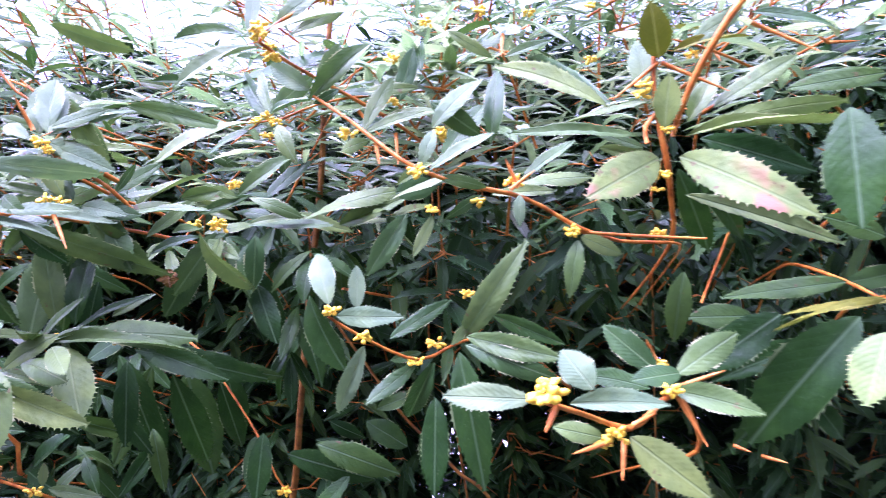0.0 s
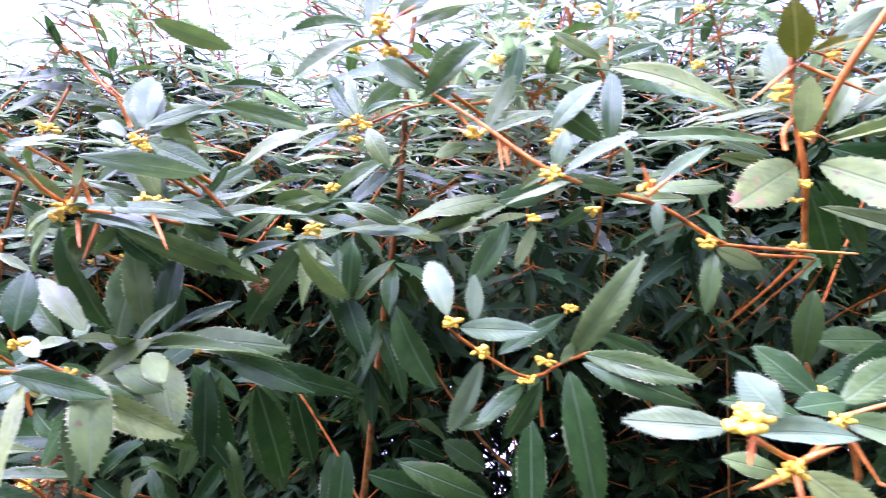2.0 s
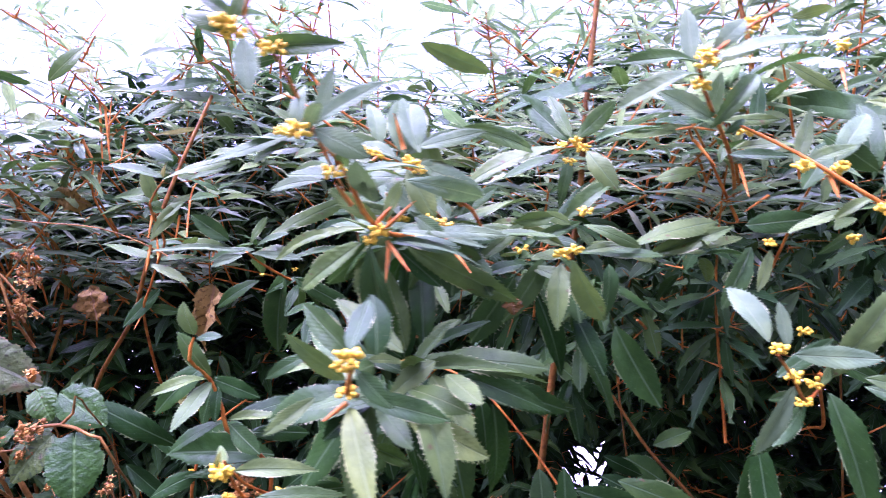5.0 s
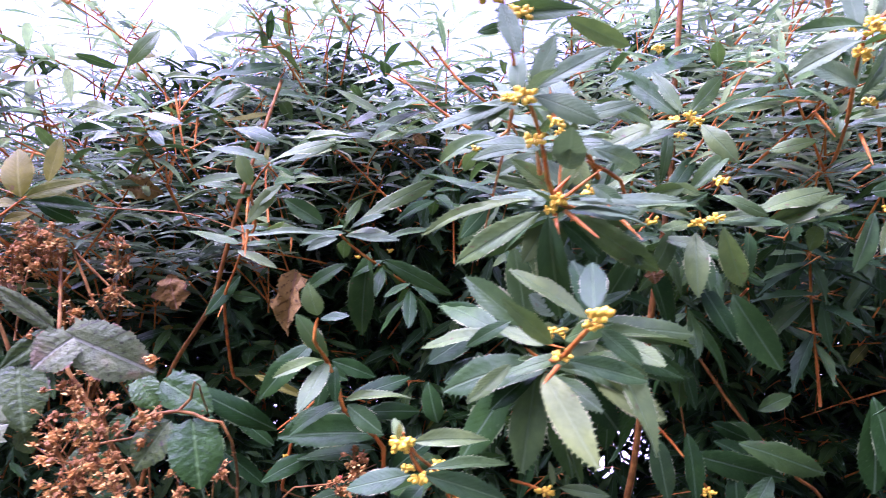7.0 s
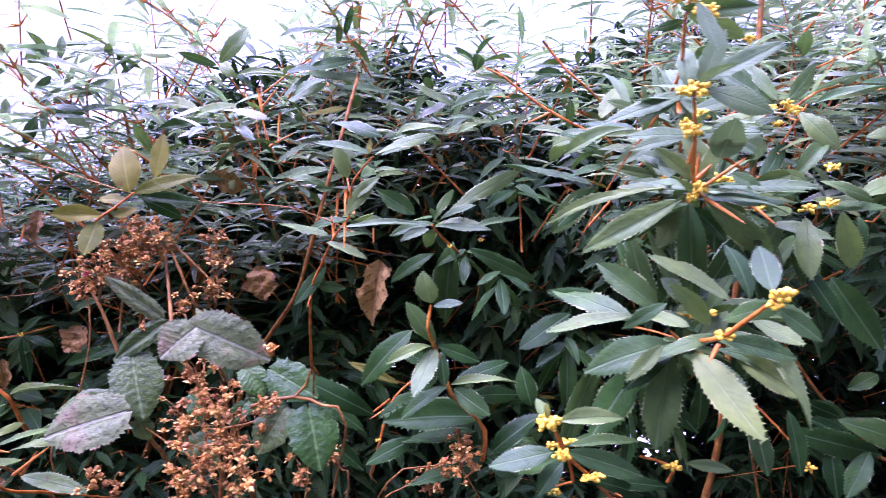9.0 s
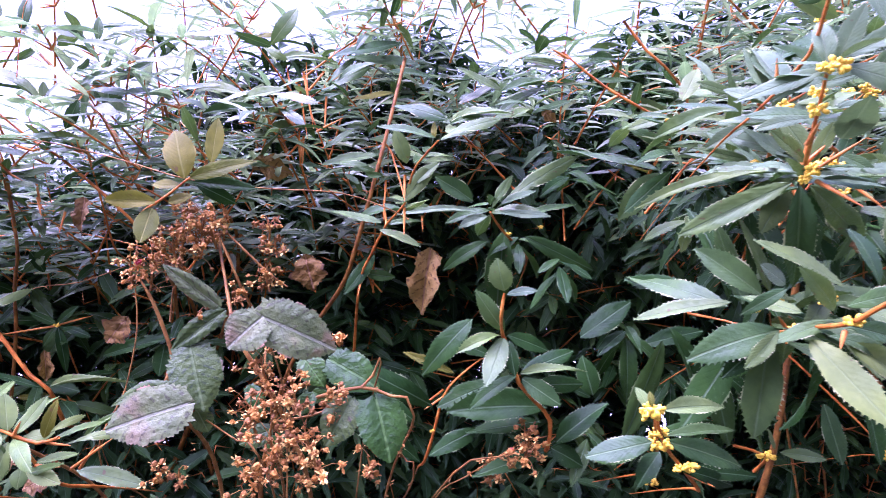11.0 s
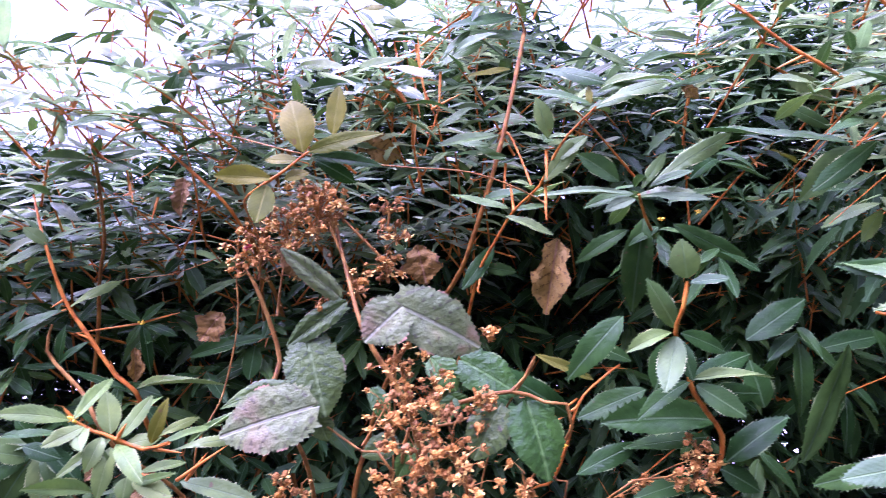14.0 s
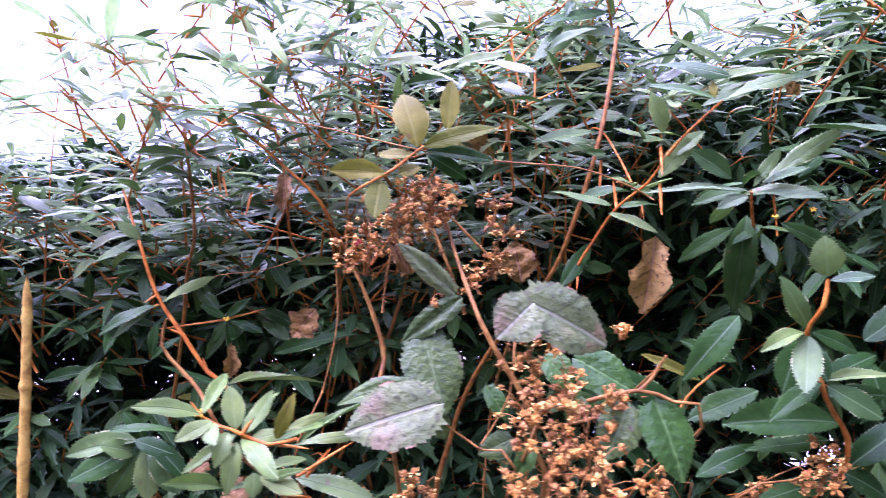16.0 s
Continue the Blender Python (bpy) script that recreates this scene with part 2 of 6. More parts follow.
def blade(stations, widest, teeth, bend, fold, seed, sharp=0.75, twist=0.0, lobes=0.0, spiny=True, point=0.5, puff=0.0, quilt=0.0, veins=7.0, heart=0.0, cross=1):
    """A leaf blade of length 1 along x and half width 0.5 along y, its upper face to +z: midrib, two edges and spiny teeth.
    cross: strips on each side of the midrib; puff: how far each half bulges; quilt: swellings between the side veins; heart: how far the base lobes reach back."""
    rnd = random.Random(seed)
    verts, uvs, faces = [], [], []

    def put(u, y, part=1.0):
        tw = twist * (u - 0.3)
        half = abs(y) / max(part, 0.05) if part else 0.0
        z = -bend * u * u + bend * 0.35 * u + fold * abs(y) + 0.012 * math.sin(9 * u + seed) * abs(y) * 2
        z += puff * half * math.sin(math.pi * min(part, 1.0)) - puff * 0.35 * half * max(0.0, part - 0.6)
        z += quilt * math.sin(6.283 * veins * (u - 0.5 * abs(y))) * math.sin(math.pi * min(0.9, part)) * 0.5
        back = heart * part * (1 - u) ** 5
        verts.append((u - back, y * math.cos(tw), z + y * math.sin(tw)))
        uvs.append((u, y + 0.5))
        return len(verts) - 1

    rows = []
    for i in range(stations + 1):
        u = i / stations
        k = math.log(0.5) / math.log(widest)
        w = 0.5 * math.sin(math.pi * min(max(u ** k, 0.0), 1.0)) ** sharp
        w *= 1 - point * u ** 5
        w = max(w, 0.022 if i < stations else 0.004) * (1 + lobes * math.sin(5 * u + seed))
        wl_, wr_ = w * rnd.uniform(0.93, 1.05), w * rnd.uniform(0.93, 1.05)
        left = [put(u, wl_ * c / cross, c / cross) for c in range(cross, 0, -1)]
        right = [put(u, -wr_ * c / cross, c / cross) for c in range(1, cross + 1)]
        rows.append((*left, put(u, 0.0, 0.0), *right))
    for a, b in zip(rows, rows[1:]):
        for c in range(2 * cross):
            faces.append((a[c], a[c + 1], b[c + 1], b[c]))
    if teeth:
        for i in range(1, stations):
            for k, s in ((0, 1), (2 * cross, -1)):
                p, q = rows[i][k], rows[i + 1][k]
                (u0, y0, _), (u1, y1, _) = verts[p], verts[q]
                if spiny:
                    p = put(u0 + 0.60 * (u1 - u0), 0.40 * y0 + 0.60 * y1)
                tip = put(u0 + (1.1 if spiny else 0.8) * (u1 - u0), s * (max(abs(y0), abs(y1)) * 0.6 + 0.4 * abs(y1) + teeth * rnd.uniform(0.7, 1.3)))
                faces.append((p, q, tip) if s > 0 else (p, tip, q))
    return verts, faces, uvs


BLADES = {}


def blade_mesh(kind, variant):
    key = (kind, variant)
    if key not in BLADES:
        # v carries sky light in its colour, d carries shade
        mats = {"g": leaf_green, "v": leaf_skylit, "d": leaf_green_shade, "p": leaf_pale, "y": leaf_olive, "r": leaf_blush, "w": leaf_under, "x": leaf_dead, "bk": bramble_dark, "bm": bramble_mottled, "bg": bramble_fresh}
        if kind[0] == "b":
            v, f, uv = blade(22, 0.42, 0.020, 0.12 + 0.09 * variant, 0.04 + 0.07 * variant, 40 + variant, 0.56, 0.2 * (variant - 1), 0.03, False, 0.55, 0.10, 0.014, 7.0, 0.10, 3)
        elif kind == "x":
            v, f, uv = blade(14, 0.42, 0.03, 0.3, 0.40 - 0.25 * variant, 60 + variant, 0.55, 0.9 - 0.5 * variant, 0.22, False, 0.6, 0.1, 0.03, 6.0, 0.05, 3)
            v = [(x + 0.05 * noise.noise((9 * x, 9 * y, 3 + variant)), y * (1 + 0.5 * noise.noise((5 * x, 2 * y, variant))), z + 0.16 * noise.noise((6 * x, 7 * y, 8 + variant))) for x, y, z in v]
        else:
            v, f, uv = blade(18, 0.52, 0.052, (0.08, 0.16, 0.24, 0.04, 0.30)[variant], (0.10, 0.02, 0.16, 0.05, 0.08)[variant], 10 + variant, (0.55, 0.62, 0.58, 0.52, 0.66)[variant], (0.0, 0.3, -0.3, 0.12, -0.2)[variant], 0.04, True, 0.35, 0.07, 0.010, 8.0, 0.0, 2)
        BLADES[key] = raw_mesh("blade", v, f, [mats[kind]], uv)
    return BLADES[key]


def blade_pose(at, heading, rise, length, width, roll):
    """The pose of a blade whose midrib leaves at that heading and rise; roll turns its upper face about the midrib."""
    h, r = radians(heading), radians(rise)
    d = Vector((math.cos(h) * math.cos(r), math.sin(h) * math.cos(r), math.sin(r)))
    up = (Vector((0, 0, 1)) - d * d.z).normalized()
    n = up * math.cos(radians(roll)) + d.cross(up) * math.sin(radians(roll))
    s = n.cross(d)
    m = Matrix((d * length, s * width, n * length)).transposed().to_4x4()
    m.translation = at
    return m


def tube(rows, sides=7, knots=0.0, seed=0):
    """A tapering round stem through (x, y, z, radius in mm), smoothed, with slight knots."""
    rnd = random.Random(seed)
    pts = [Vector(r[:3]) for r in rows]
    rad = [r[3] / 1000 for r in rows]
    fine = []
    for i in range(len(pts) - 1):
        p0, p1, p2, p3 = pts[max(i - 1, 0)], pts[i], pts[i + 1], pts[min(i + 2, len(pts) - 1)]
        steps = max(2, min(8, int((p2 - p1).length / 0.012)))
        for k in range(steps):
            s = k / steps
            q = 0.5 * ((2 * p1) + (p2 - p0) * s + (2 * p0 - 5 * p1 + 4 * p2 - p3) * s * s + (3 * p1 - p0 - 3 * p2 + p3) * s ** 3)
            fine.append((q, (rad[i] * (1 - s) + rad[i + 1] * s) * (1 + knots * rnd.uniform(-1, 1))))
    fine.append((pts[-1], rad[-1]))
    verts, faces = [], []
    for i, (q, r) in enumerate(fine):
        d = (fine[min(i + 1, len(fine) - 1)][0] - fine[max(i - 1, 0)][0]).normalized()
        a = d.cross(Vector((0.31, 0.92, 0.23))).normalized()
        b = d.cross(a)
        for k in range(sides):
            g = 2 * math.pi * k / sides
            verts.append(tuple(q + (a * math.cos(g) + b * math.sin(g)) * r))
    for i in range(len(fine) - 1):
        for k in range(sides):
            j = (k + 1) % sides
            faces.append((i * sides + k, i * sides + j, (i + 1) * sides + j, (i + 1) * sides + k))
    faces.append(tuple(range(sides)))
    faces.append(tuple(range(len(verts) - sides, len(verts)))[::-1])
    return verts, faces


def ball(verts, faces, at, axis, r, long, seg=7, rings=5):
    """Adds an egg-shaped body to the lists."""
    axis = Vector(axis).normalized()
    a = axis.orthogonal().normalized()
    b = axis.cross(a)
    s = len(verts)
    at = Vector(at)
    for i in range(rings + 1):
        th = math.pi * i / rings
        for k in range(seg):
            g = 2 * math.pi * k / seg
            verts.append(tuple(at + axis * (-math.cos(th) * r * long) + (a * math.cos(g) + b * math.sin(g)) * (math.sin(th) * r + 1e-5)))
    for i in range(rings):
        for k in range(seg):
            j = (k + 1) % seg
            faces.append((s + i * seg + k, s + i * seg + j, s + (i + 1) * seg + j, s + (i + 1) * seg + k))


# ---- ground ----
def build_ground():
    verts, faces = [], []
    xs = [-2000, -300, -40, -8, -4, -2, -1, 0, 1, 2, 4, 8, 40, 300, 2000]
    for y in xs:
        for x in xs:
            verts.append((x, y, 0.012 * math.sin(1.3 * x + 0.7 * y) if abs(x) < 10 and abs(y) < 10 else 0.0))
    n = len(xs)
    for j in range(n - 1):
        for i in range(n - 1):
            faces.append((j * n + i, j * n + i + 1, (j + 1) * n + i + 1, (j + 1) * n + i))
    tagged(new("ground", raw_mesh("ground", verts, faces, [ground_material()])), "short dull green grass reaching to the horizon", "ground", kind="structure")
    verts, faces = [], []
    for i in range(25):
        for y, z in ((2.3, 0.0), (2.3, 0.08), (9.0, 0.09), (9.0, 0.0)):
            verts.append((-24 + 2 * i, y, z))
    for i in range(24):
        for j in range(3):
            a = i * 4 + j
            faces.append((a, a + 4, a + 5, a + 1))
    tagged(new("pavement", raw_mesh("pavement", verts, faces, [paving_material()], soft=False)), "pale concrete pavement beyond the hedge", "pavement", kind="structure")
    # unseen wall added behind the camera; keeps low sky light off the hedge
    verts, faces = [], []
    for i in range(13):
        for y, z in ((-2.6, 0.0), (-2.6, 4.6), (-2.85, 4.6), (-2.85, 0.0)):
            verts.append((-12 + 2 * i, y, z))
    for i in range(12):
        for j in range(3):
            a = i * 4 + j
            faces.append((a, a + 1, a + 5, a + 4))
    tagged(new("wall_south", raw_mesh("wall_south", verts, faces, [wall_material()], soft=False)), "plain dull rendered wall, added unseen to block low sky light", "wall", kind="structure")
    rnd = random.Random(3)
    verts, faces = [], []
    for i in range(37):
        x = -2.7 + 4.6 * i / 36
        for j in range(9):
            y = 0.42 + 1.75 * j / 8
            verts.append((x, y + rnd.uniform(-0.03, 0.03), 0.016 + 0.05 * math.sin(math.pi * j / 8) + rnd.uniform(0, 0.012)))
    for i in range(36):
        for j in range(8):
            a = i * 9 + j
            faces.append((a, a + 9, a + 10, a + 1))
    tagged(new("soil_bed", raw_mesh("soil_bed", verts, faces, [soil_material()])), "dark soil bed with leaf litter under the hedge", "soil", kind="structure")


build_ground()


# ---- the evergreen hedge: four thorny bushes grown into one another ----
def bush_base(x, y):
    e = new("barberry_bush")
    e.location = (x, y, 0.05)
    e.empty_display_size = 0.1
    return tagged(e, "thorny evergreen bush with toothed leaves and yellow buds, in a hedge", "bush", "bushes of the hedge")


bush_west, bush_mid, bush_east, bush_far_east = bush_base(-1.25, 0.98), bush_base(-0.62, 0.98), bush_base(-0.12, 0.95), bush_base(0.45, 0.92)
bpy.context.view_layer.update()
COUNT = [0]


def in_world(ob, parent, m):
    ob.parent = parent
    ob.matrix_parent_inverse = parent.matrix_world.inverted()
    ob.matrix_basis = m
    return ob


def stem_part(name, parent, rows, mat, knots, sides=7):
    COUNT[0] += 1
    v, f = tube(rows, sides, knots, COUNT[0])
    return in_world(new(name, raw_mesh(name, v, f, [mat])), parent, Matrix())


def main_stem(bush, *rows):
    rows = sorted(rows, key=lambda r: -r[2])
    x, y, z, r = rows[-1]
    b = bush.location
    rows += [(x * 0.5 + b.x * 0.5, y * 0.5 + b.y * 0.5, z * 0.5, r * 1.2), (x * 0.2 + b.x * 0.8, y * 0.2 + b.y * 0.8, 0.03, r * 1.5)]
    return stem_part("stem", bush, [(x, y, z, r * 0.68) for x, y, z, r in rows], bark_stem, 0.10)


def branch(bush, *rows):
    x, y, z, r = rows[-1]
    d = (Vector(rows[-1][:3]) - Vector(rows[-2][:3])).normalized() * 0.03
    rows = (*rows, (x + d.x * 0.8, y + 0.04, z + d.z * 0.6 - 0.004, r * 0.75), (x + d.x * 1.1, y + 0.11, z + d.z * 0.8 - 0.03, r * 0.5), (x + d.x * 1.1, y + 0.19, z + d.z * 0.6 - 0.07, r * 0.3))
    rows = [(x, y, z, r * 0.66) for x, y, z, r in rows]
    return stem_part("branch", bush, rows, bark_twig, 0.14)


def shoot(br, *rows):
    return stem_part("shoot", br, rows, bark_twig, 0.12, 6)


def leaf(br, at, heading, rise, length, width, roll, kind="g"):
    COUNT[0] += 1
    ob = new("leaf", blade_mesh(kind, COUNT[0] % 5))
    return in_world(ob, br, blade_pose(at, heading, rise, length / 1000, width / 1000, roll))


def whorl(br, at, count, size, fall=5, kind="g"):
    """A rosette: leaves all round one node, the longer ones lower."""
    COUNT[0] += 1
    rnd = random.Random(COUNT[0])
    g0 = rnd.uniform(0, 360)
    for i in range(count):
        heading = g0 + 137.5 * i + rnd.uniform(-14, 14)
        length = size * (0.7 + 0.4 * i / count) * rnd.uniform(0.85, 1.15)
        face = 34 * math.cos(radians(heading))
        p = Vector(at) + Vector((0, 0, -0.0025 * i))
        leaf(br, p, heading, rnd.gauss(fall + 14 - 24 * i / count, 9), length, length * rnd.uniform(0.25, 0.32), face + rnd.gauss(0, 10), kind)


def thorn(br, a, b):
    d = Vector(b) - Vector(a)
    v, f = tube([(*a, 1.5), (*(Vector(a) + d * 0.6), 1.1), (*b, 0.2)], 5)
    return in_world(new("thorn", raw_mesh("thorn", v, f, [bark_thorn])), br, Matrix())


BUDS = []


def bud_mesh(variant):
    verts, faces = [], []
    ball(verts, faces, (0, 0, 0), (0, 0, 1), 1.0, 1.15 + 0.2 * variant, 8, 6)
    ball(verts, faces, (0, 0, -1.1 - 0.2 * variant), (0, 0, 1), 0.4, 1.4, 5, 3)
    return raw_mesh("flower_bud", verts, faces, [bud_yellow])


def buds(br, at, size=1.0):
    """A tight cluster of round yellow flower buds on short stalks."""
    if not BUDS:
        BUDS.extend(bud_mesh(i) for i in range(3))
    COUNT[0] += 1
    rnd = random.Random(COUNT[0])
    for i in range(16):
        d = Vector((rnd.uniform(-1, 1), rnd.uniform(-1, 0.5), rnd.uniform(-0.75, 0.75))).normalized()
        p = Vector(at) + Vector((d.x * 1.35, d.y, d.z * 0.85)) * rnd.uniform(0.0018, 0.0044) * size
        turn = (d + Vector((0, 0, rnd.uniform(-0.4, 0.4)))).to_track_quat("Z", "Y").to_matrix().to_4x4()
        r = rnd.uniform(0.0010, 0.0015) * size
        in_world(new("flower_bud", BUDS[i % 3]), br, Matrix.Translation(p) @ turn @ Matrix.Scale(r, 4))


# ---- bramble grown through the hedge ----
bramble = new("bramble")
bramble.location = (-0.72, 0.78, 0.05)
tagged(bramble, "bramble with mottled leaves and dried brown seed heads in the hedge", "bramble")
bpy.context.view_layer.update()


def cane(plant, *rows):
    rows = list(rows)
    x, y, z, r = rows[-1]
    if z < 1.2:
        b = plant.location
        rows += [(x * 0.8 + b.x * 0.2, y + 0.14, z - 0.16, r * 1.1), (x * 0.4 + b.x * 0.6, max(y + 0.1, b.y), 0.5, r * 1.2), (x * 0.2 + b.x * 0.8, b.y, 0.03, r * 1.3)]
    rows = [(x, y, z, r * 0.48) for x, y, z, r in rows]
    ob = stem_part("cane", plant, rows, bark_cane, 0.10)
    rnd = random.Random(COUNT[0])
    for k in range(len(rows) - 1):
        a, b = Vector(rows[k][:3]), Vector(rows[k + 1][:3])
        if a.z < 0.95:
            continue
        for j in range(int((b - a).length / 0.03)):
            p = a.lerp(b, rnd.random())
            d = Vector((rnd.uniform(-1, 1), rnd.uniform(-1, 0.4), rnd.uniform(-0.6, 0.3))).normalized() * 0.005
            v, f = tube([(*p, 0.9), (*(p + d), 0.1)], 4)
            in_world(new("prickle", raw_mesh("prickle", v, f, [bark_cane])), ob, Matrix())
    return ob


def bramble_leaf(plant, at, heading, rise, length, width, roll, kind="k"):
    COUNT[0] += 1
    ob = new("leaf", blade_mesh("b" + kind, COUNT[0] % 3))
    if kind == "m":
        tagged(ob, "pale mottled leaf with a reddened margin")
    return in_world(ob, plant, blade_pose(at, heading, rise, length / 1000, width / 1000, roll))


CALYX = []


def calyx_mesh(variant):
    """A dried calyx: a lump of shrivelled drupelets with five narrow curled sepals grown out of its foot."""
    rnd = random.Random(100 + variant)
    verts, faces, which = [], [], []
    seg, rings = 10, 6
    for i in range(rings + 1):
        th = math.pi * i / rings
        for k in range(seg):
            g = 2 * math.pi * k / seg
            r = (0.42 if i in (0, rings) else 0.42 * rnd.uniform(0.65, 1.3))
            verts.append((math.cos(g) * math.sin(th) * r, math.sin(g) * math.sin(th) * r, 0.15 - math.cos(th) * r * 1.2))
    for i in range(rings):
        for k in range(seg):
            j = (k + 1) % seg
            faces.append((i * seg + k, i * seg + j, (i + 1) * seg + j, (i + 1) * seg + k))
    which += [0] * len(faces)
    for k in range(5):
        g = 2 * math.pi * (2 * k + 0.5 + rnd.uniform(-0.4, 0.4)) / seg
        c, s = math.cos(g), math.sin(g)
        a, b = 2 * seg + 2 * k, 2 * seg + 2 * k + 1
        curl, reach = rnd.uniform(-0.9, 0.6), rnd.uniform(0.65, 1.15)
        for u, w in ((0.6, 0.22), (0.85, 0.15), (1.0, 0.03)):
            q = u * reach
            n = len(verts)
            for e in (-1, 1):
                verts.append((c * q - s * w * e, s * q + c * w * e, curl * q * q + 0.1 * e * rnd.uniform(-1, 1)))
            faces.append((a, b, n + 1, n))
            which.append(1)
            a, b = n, n + 1
    return raw_mesh("calyx", verts, faces, [berry_red if variant == 5 else calyx_brown, calyx_pale if variant % 2 else calyx_brown], None, which, False)


def seed_head(plant, at, size, count):
    """A dried panicle: short stalks off a bent axis, each with a calyx."""
    if not CALYX:
        CALYX.extend(calyx_mesh(i) for i in range(6))
    COUNT[0] += 1
    rnd = random.Random(COUNT[0])
    r = size / 1000
    at = Vector(at)
    low = at - Vector((rnd.uniform(-0.2, 0.2), -0.15, 0.6)) * r
    v, f = tube([(*low, 1.3), (*at, 1.0), (*(at + Vector((rnd.uniform(-0.2, 0.2), -0.05, 0.45)) * r), 0.6)], 5, 0.1)
    tips = []
    for i in range(int(count * 1.6)):
        d = Vector((rnd.gauss(0, 0.29), rnd.gauss(-0.05, 0.2), rnd.gauss(0, 0.32)))
        tip = at + d * r
        root = low.lerp(at + Vector((0, 0, 0.4)) * r, min(1, max(0, 0.4 + d.z)))
        tv, tf = tube([(*root, 0.45), (*(root.lerp(tip, 0.6) + Vector((0, 0, 0.003))), 0.35), (*tip, 0.3)], 4)
        tips.append((tip, tv, tf))
    axis = in_world(new("seed_head", raw_mesh("seed_head", v, f, [bark_cane])), plant, Matrix())
    tagged(axis, "dried brown bramble seed head")
    for tip, tv, tf in tips:
        in_world(new("stalk", raw_mesh("stalk", tv, tf, [bark_cane])), axis, Matrix())
        turn = Euler((rnd.uniform(-0.4, 1.5), rnd.uniform(-0.8, 0.8), rnd.uniform(0, 6))).to_matrix().to_4x4()
        in_world(new("calyx", CALYX[5 if rnd.random() < 0.015 else rnd.choice((0, 1, 1, 2, 3, 3, 4))]), axis, Matrix.Translation(tip) @ turn @ Matrix.Scale(rnd.uniform(0.0034, 0.0066), 4))


def dead_leaf(at, heading, rise, length, width, roll):
    COUNT[0] += 1
    ob = new("withered_leaf", blade_mesh("x", COUNT[0] % 2))
    ob.matrix_world = blade_pose(at, heading, rise, length / 1000, width / 1000, roll)
    return tagged(ob, "withered curled brown leaf caught among the twigs", "leaf", "withered leaves")


def cut_cane(*rows):
    """A dry cane with a slanting snapped tip and ringed, slightly swollen nodes at uneven steps."""
    rows = list(rows)
    rnd = random.Random(31)
    x, y, z, r = rows[-1]
    top = rows[0]
    fine = [(top[0] + 0.001, top[1], top[2] + 0.022, 0.8), (top[0] + 0.0005, top[1], top[2] + 0.010, r * 0.42)]
    length = top[2] - z
    node = 0.02
    k, step = 0.0, 0.006
    while k < length:
        u = k / length
        at = [(a * (1 - u) + b * u) for a, b in zip(top[:3], rows[-1][:3])]
        bulge = 1 + 0.30 * math.exp(-((k - node) / 0.0035) ** 2)
        fine.append((at[0] + 0.0015 * math.sin(9 * k + 1), at[1], at[2], r * (0.66 + 0.30 * u) * bulge * rnd.uniform(0.97, 1.03)))
        if k > node + 0.012:
            node += rnd.uniform(0.045, 0.07)
        k += step
    fine += [(x, y, z, r), (x, y + 0.02, 0.03, r * 1.1)]
    v, f = tube(fine, 12, 0.03, 5)
    ob = new("cut_cane", raw_mesh("cut_cane", v, f, [bark_cut]))
    return tagged(ob, "dry yellow cut cane with swollen nodes standing upright before the hedge", "cane")


# ---- the outer sprays of the hedge ----
br = branch(bush_east, (-0.070, 0.384, 1.261, 1.2), (-0.053, 0.399, 1.247, 1.4), (-0.021, 0.439, 1.226, 1.6), (0.009, 0.469, 1.233, 1.8), (0.049, 0.539, 1.224, 2.2), (0.116, 0.639, 1.163, 2.6))
buds(br, (-0.069, 0.384, 1.264), 1)
buds(br, (-0.053, 0.399, 1.247), 1)
buds(br, (-0.023, 0.439, 1.225), 1)
buds(br, (-0.010, 0.449, 1.235), 1)
buds(br, (0.013, 0.499, 1.264), 1)
leaf(br, (-0.071, 0.391, 1.267), 120, 55, 39, 15, -23, "w")
leaf(br, (-0.056, 0.399, 1.264), 95, 74, 26, 10, 2, "w")
leaf(br, (-0.064, 0.377, 1.262), -30, 2, 39, 12, 83, "w")
leaf(br, (-0.052, 0.399, 1.242), 158, -66, 46, 12, -113, "w")
leaf(br, (-0.023, 0.439, 1.223), -140, -26, 42, 11, -61)
leaf(br, (-0.011, 0.457, 1.221), 129, -55, 62, 15, -131)
leaf(br, (-0.040, 0.439, 1.240), 9, 31, 48, 11, 58)
leaf(br, (0.008, 0.469, 1.234), -36, 53, 82, 21, 112)
leaf(br, (0.010, 0.430, 1.242), -38, -6, 66, 15, 76)
leaf(br, (0.009, 0.429, 1.237), -39, -12, 66, 16, 71)
leaf(br, (0.006, 0.459, 1.227), -67, -66, 90, 24, 25, "d")
leaf(br, (-0.011, 0.519, 1.181), -93, -67, 71, 21, -3, "d")
leaf(br, (0.034, 0.519, 1.246), -11, -22, 61, 14, 82, "d")
leaf(br, (-0.020, 0.449, 1.229), -172, -13, 21, 7, -79)
leaf(br, (0.001, 0.459, 1.232), 20, 49, 20, 7, 68)

buds(br, (-0.273, 0.466, 1.240), 1)
buds(br, (-0.256, 0.519, 1.229), 1)
leaf(br, (-0.283, 0.489, 1.240), -19, 80, 72, 16, 139)
leaf(br, (-0.271, 0.479, 1.241), 7, 28, 60, 13, 25, "d")
leaf(br, (-0.271, 0.469, 1.240), -2, 3, 93, 21, 31)
leaf(br, (-0.238, 0.509, 1.226), -9, -18, 73, 19, 69, "d")
leaf(br, (-0.196, 0.559, 1.200), -6, -8, 57, 14, 75, "d")
leaf(br, (-0.278, 0.479, 1.241), 172, 30, 24, 9, -62, "d")
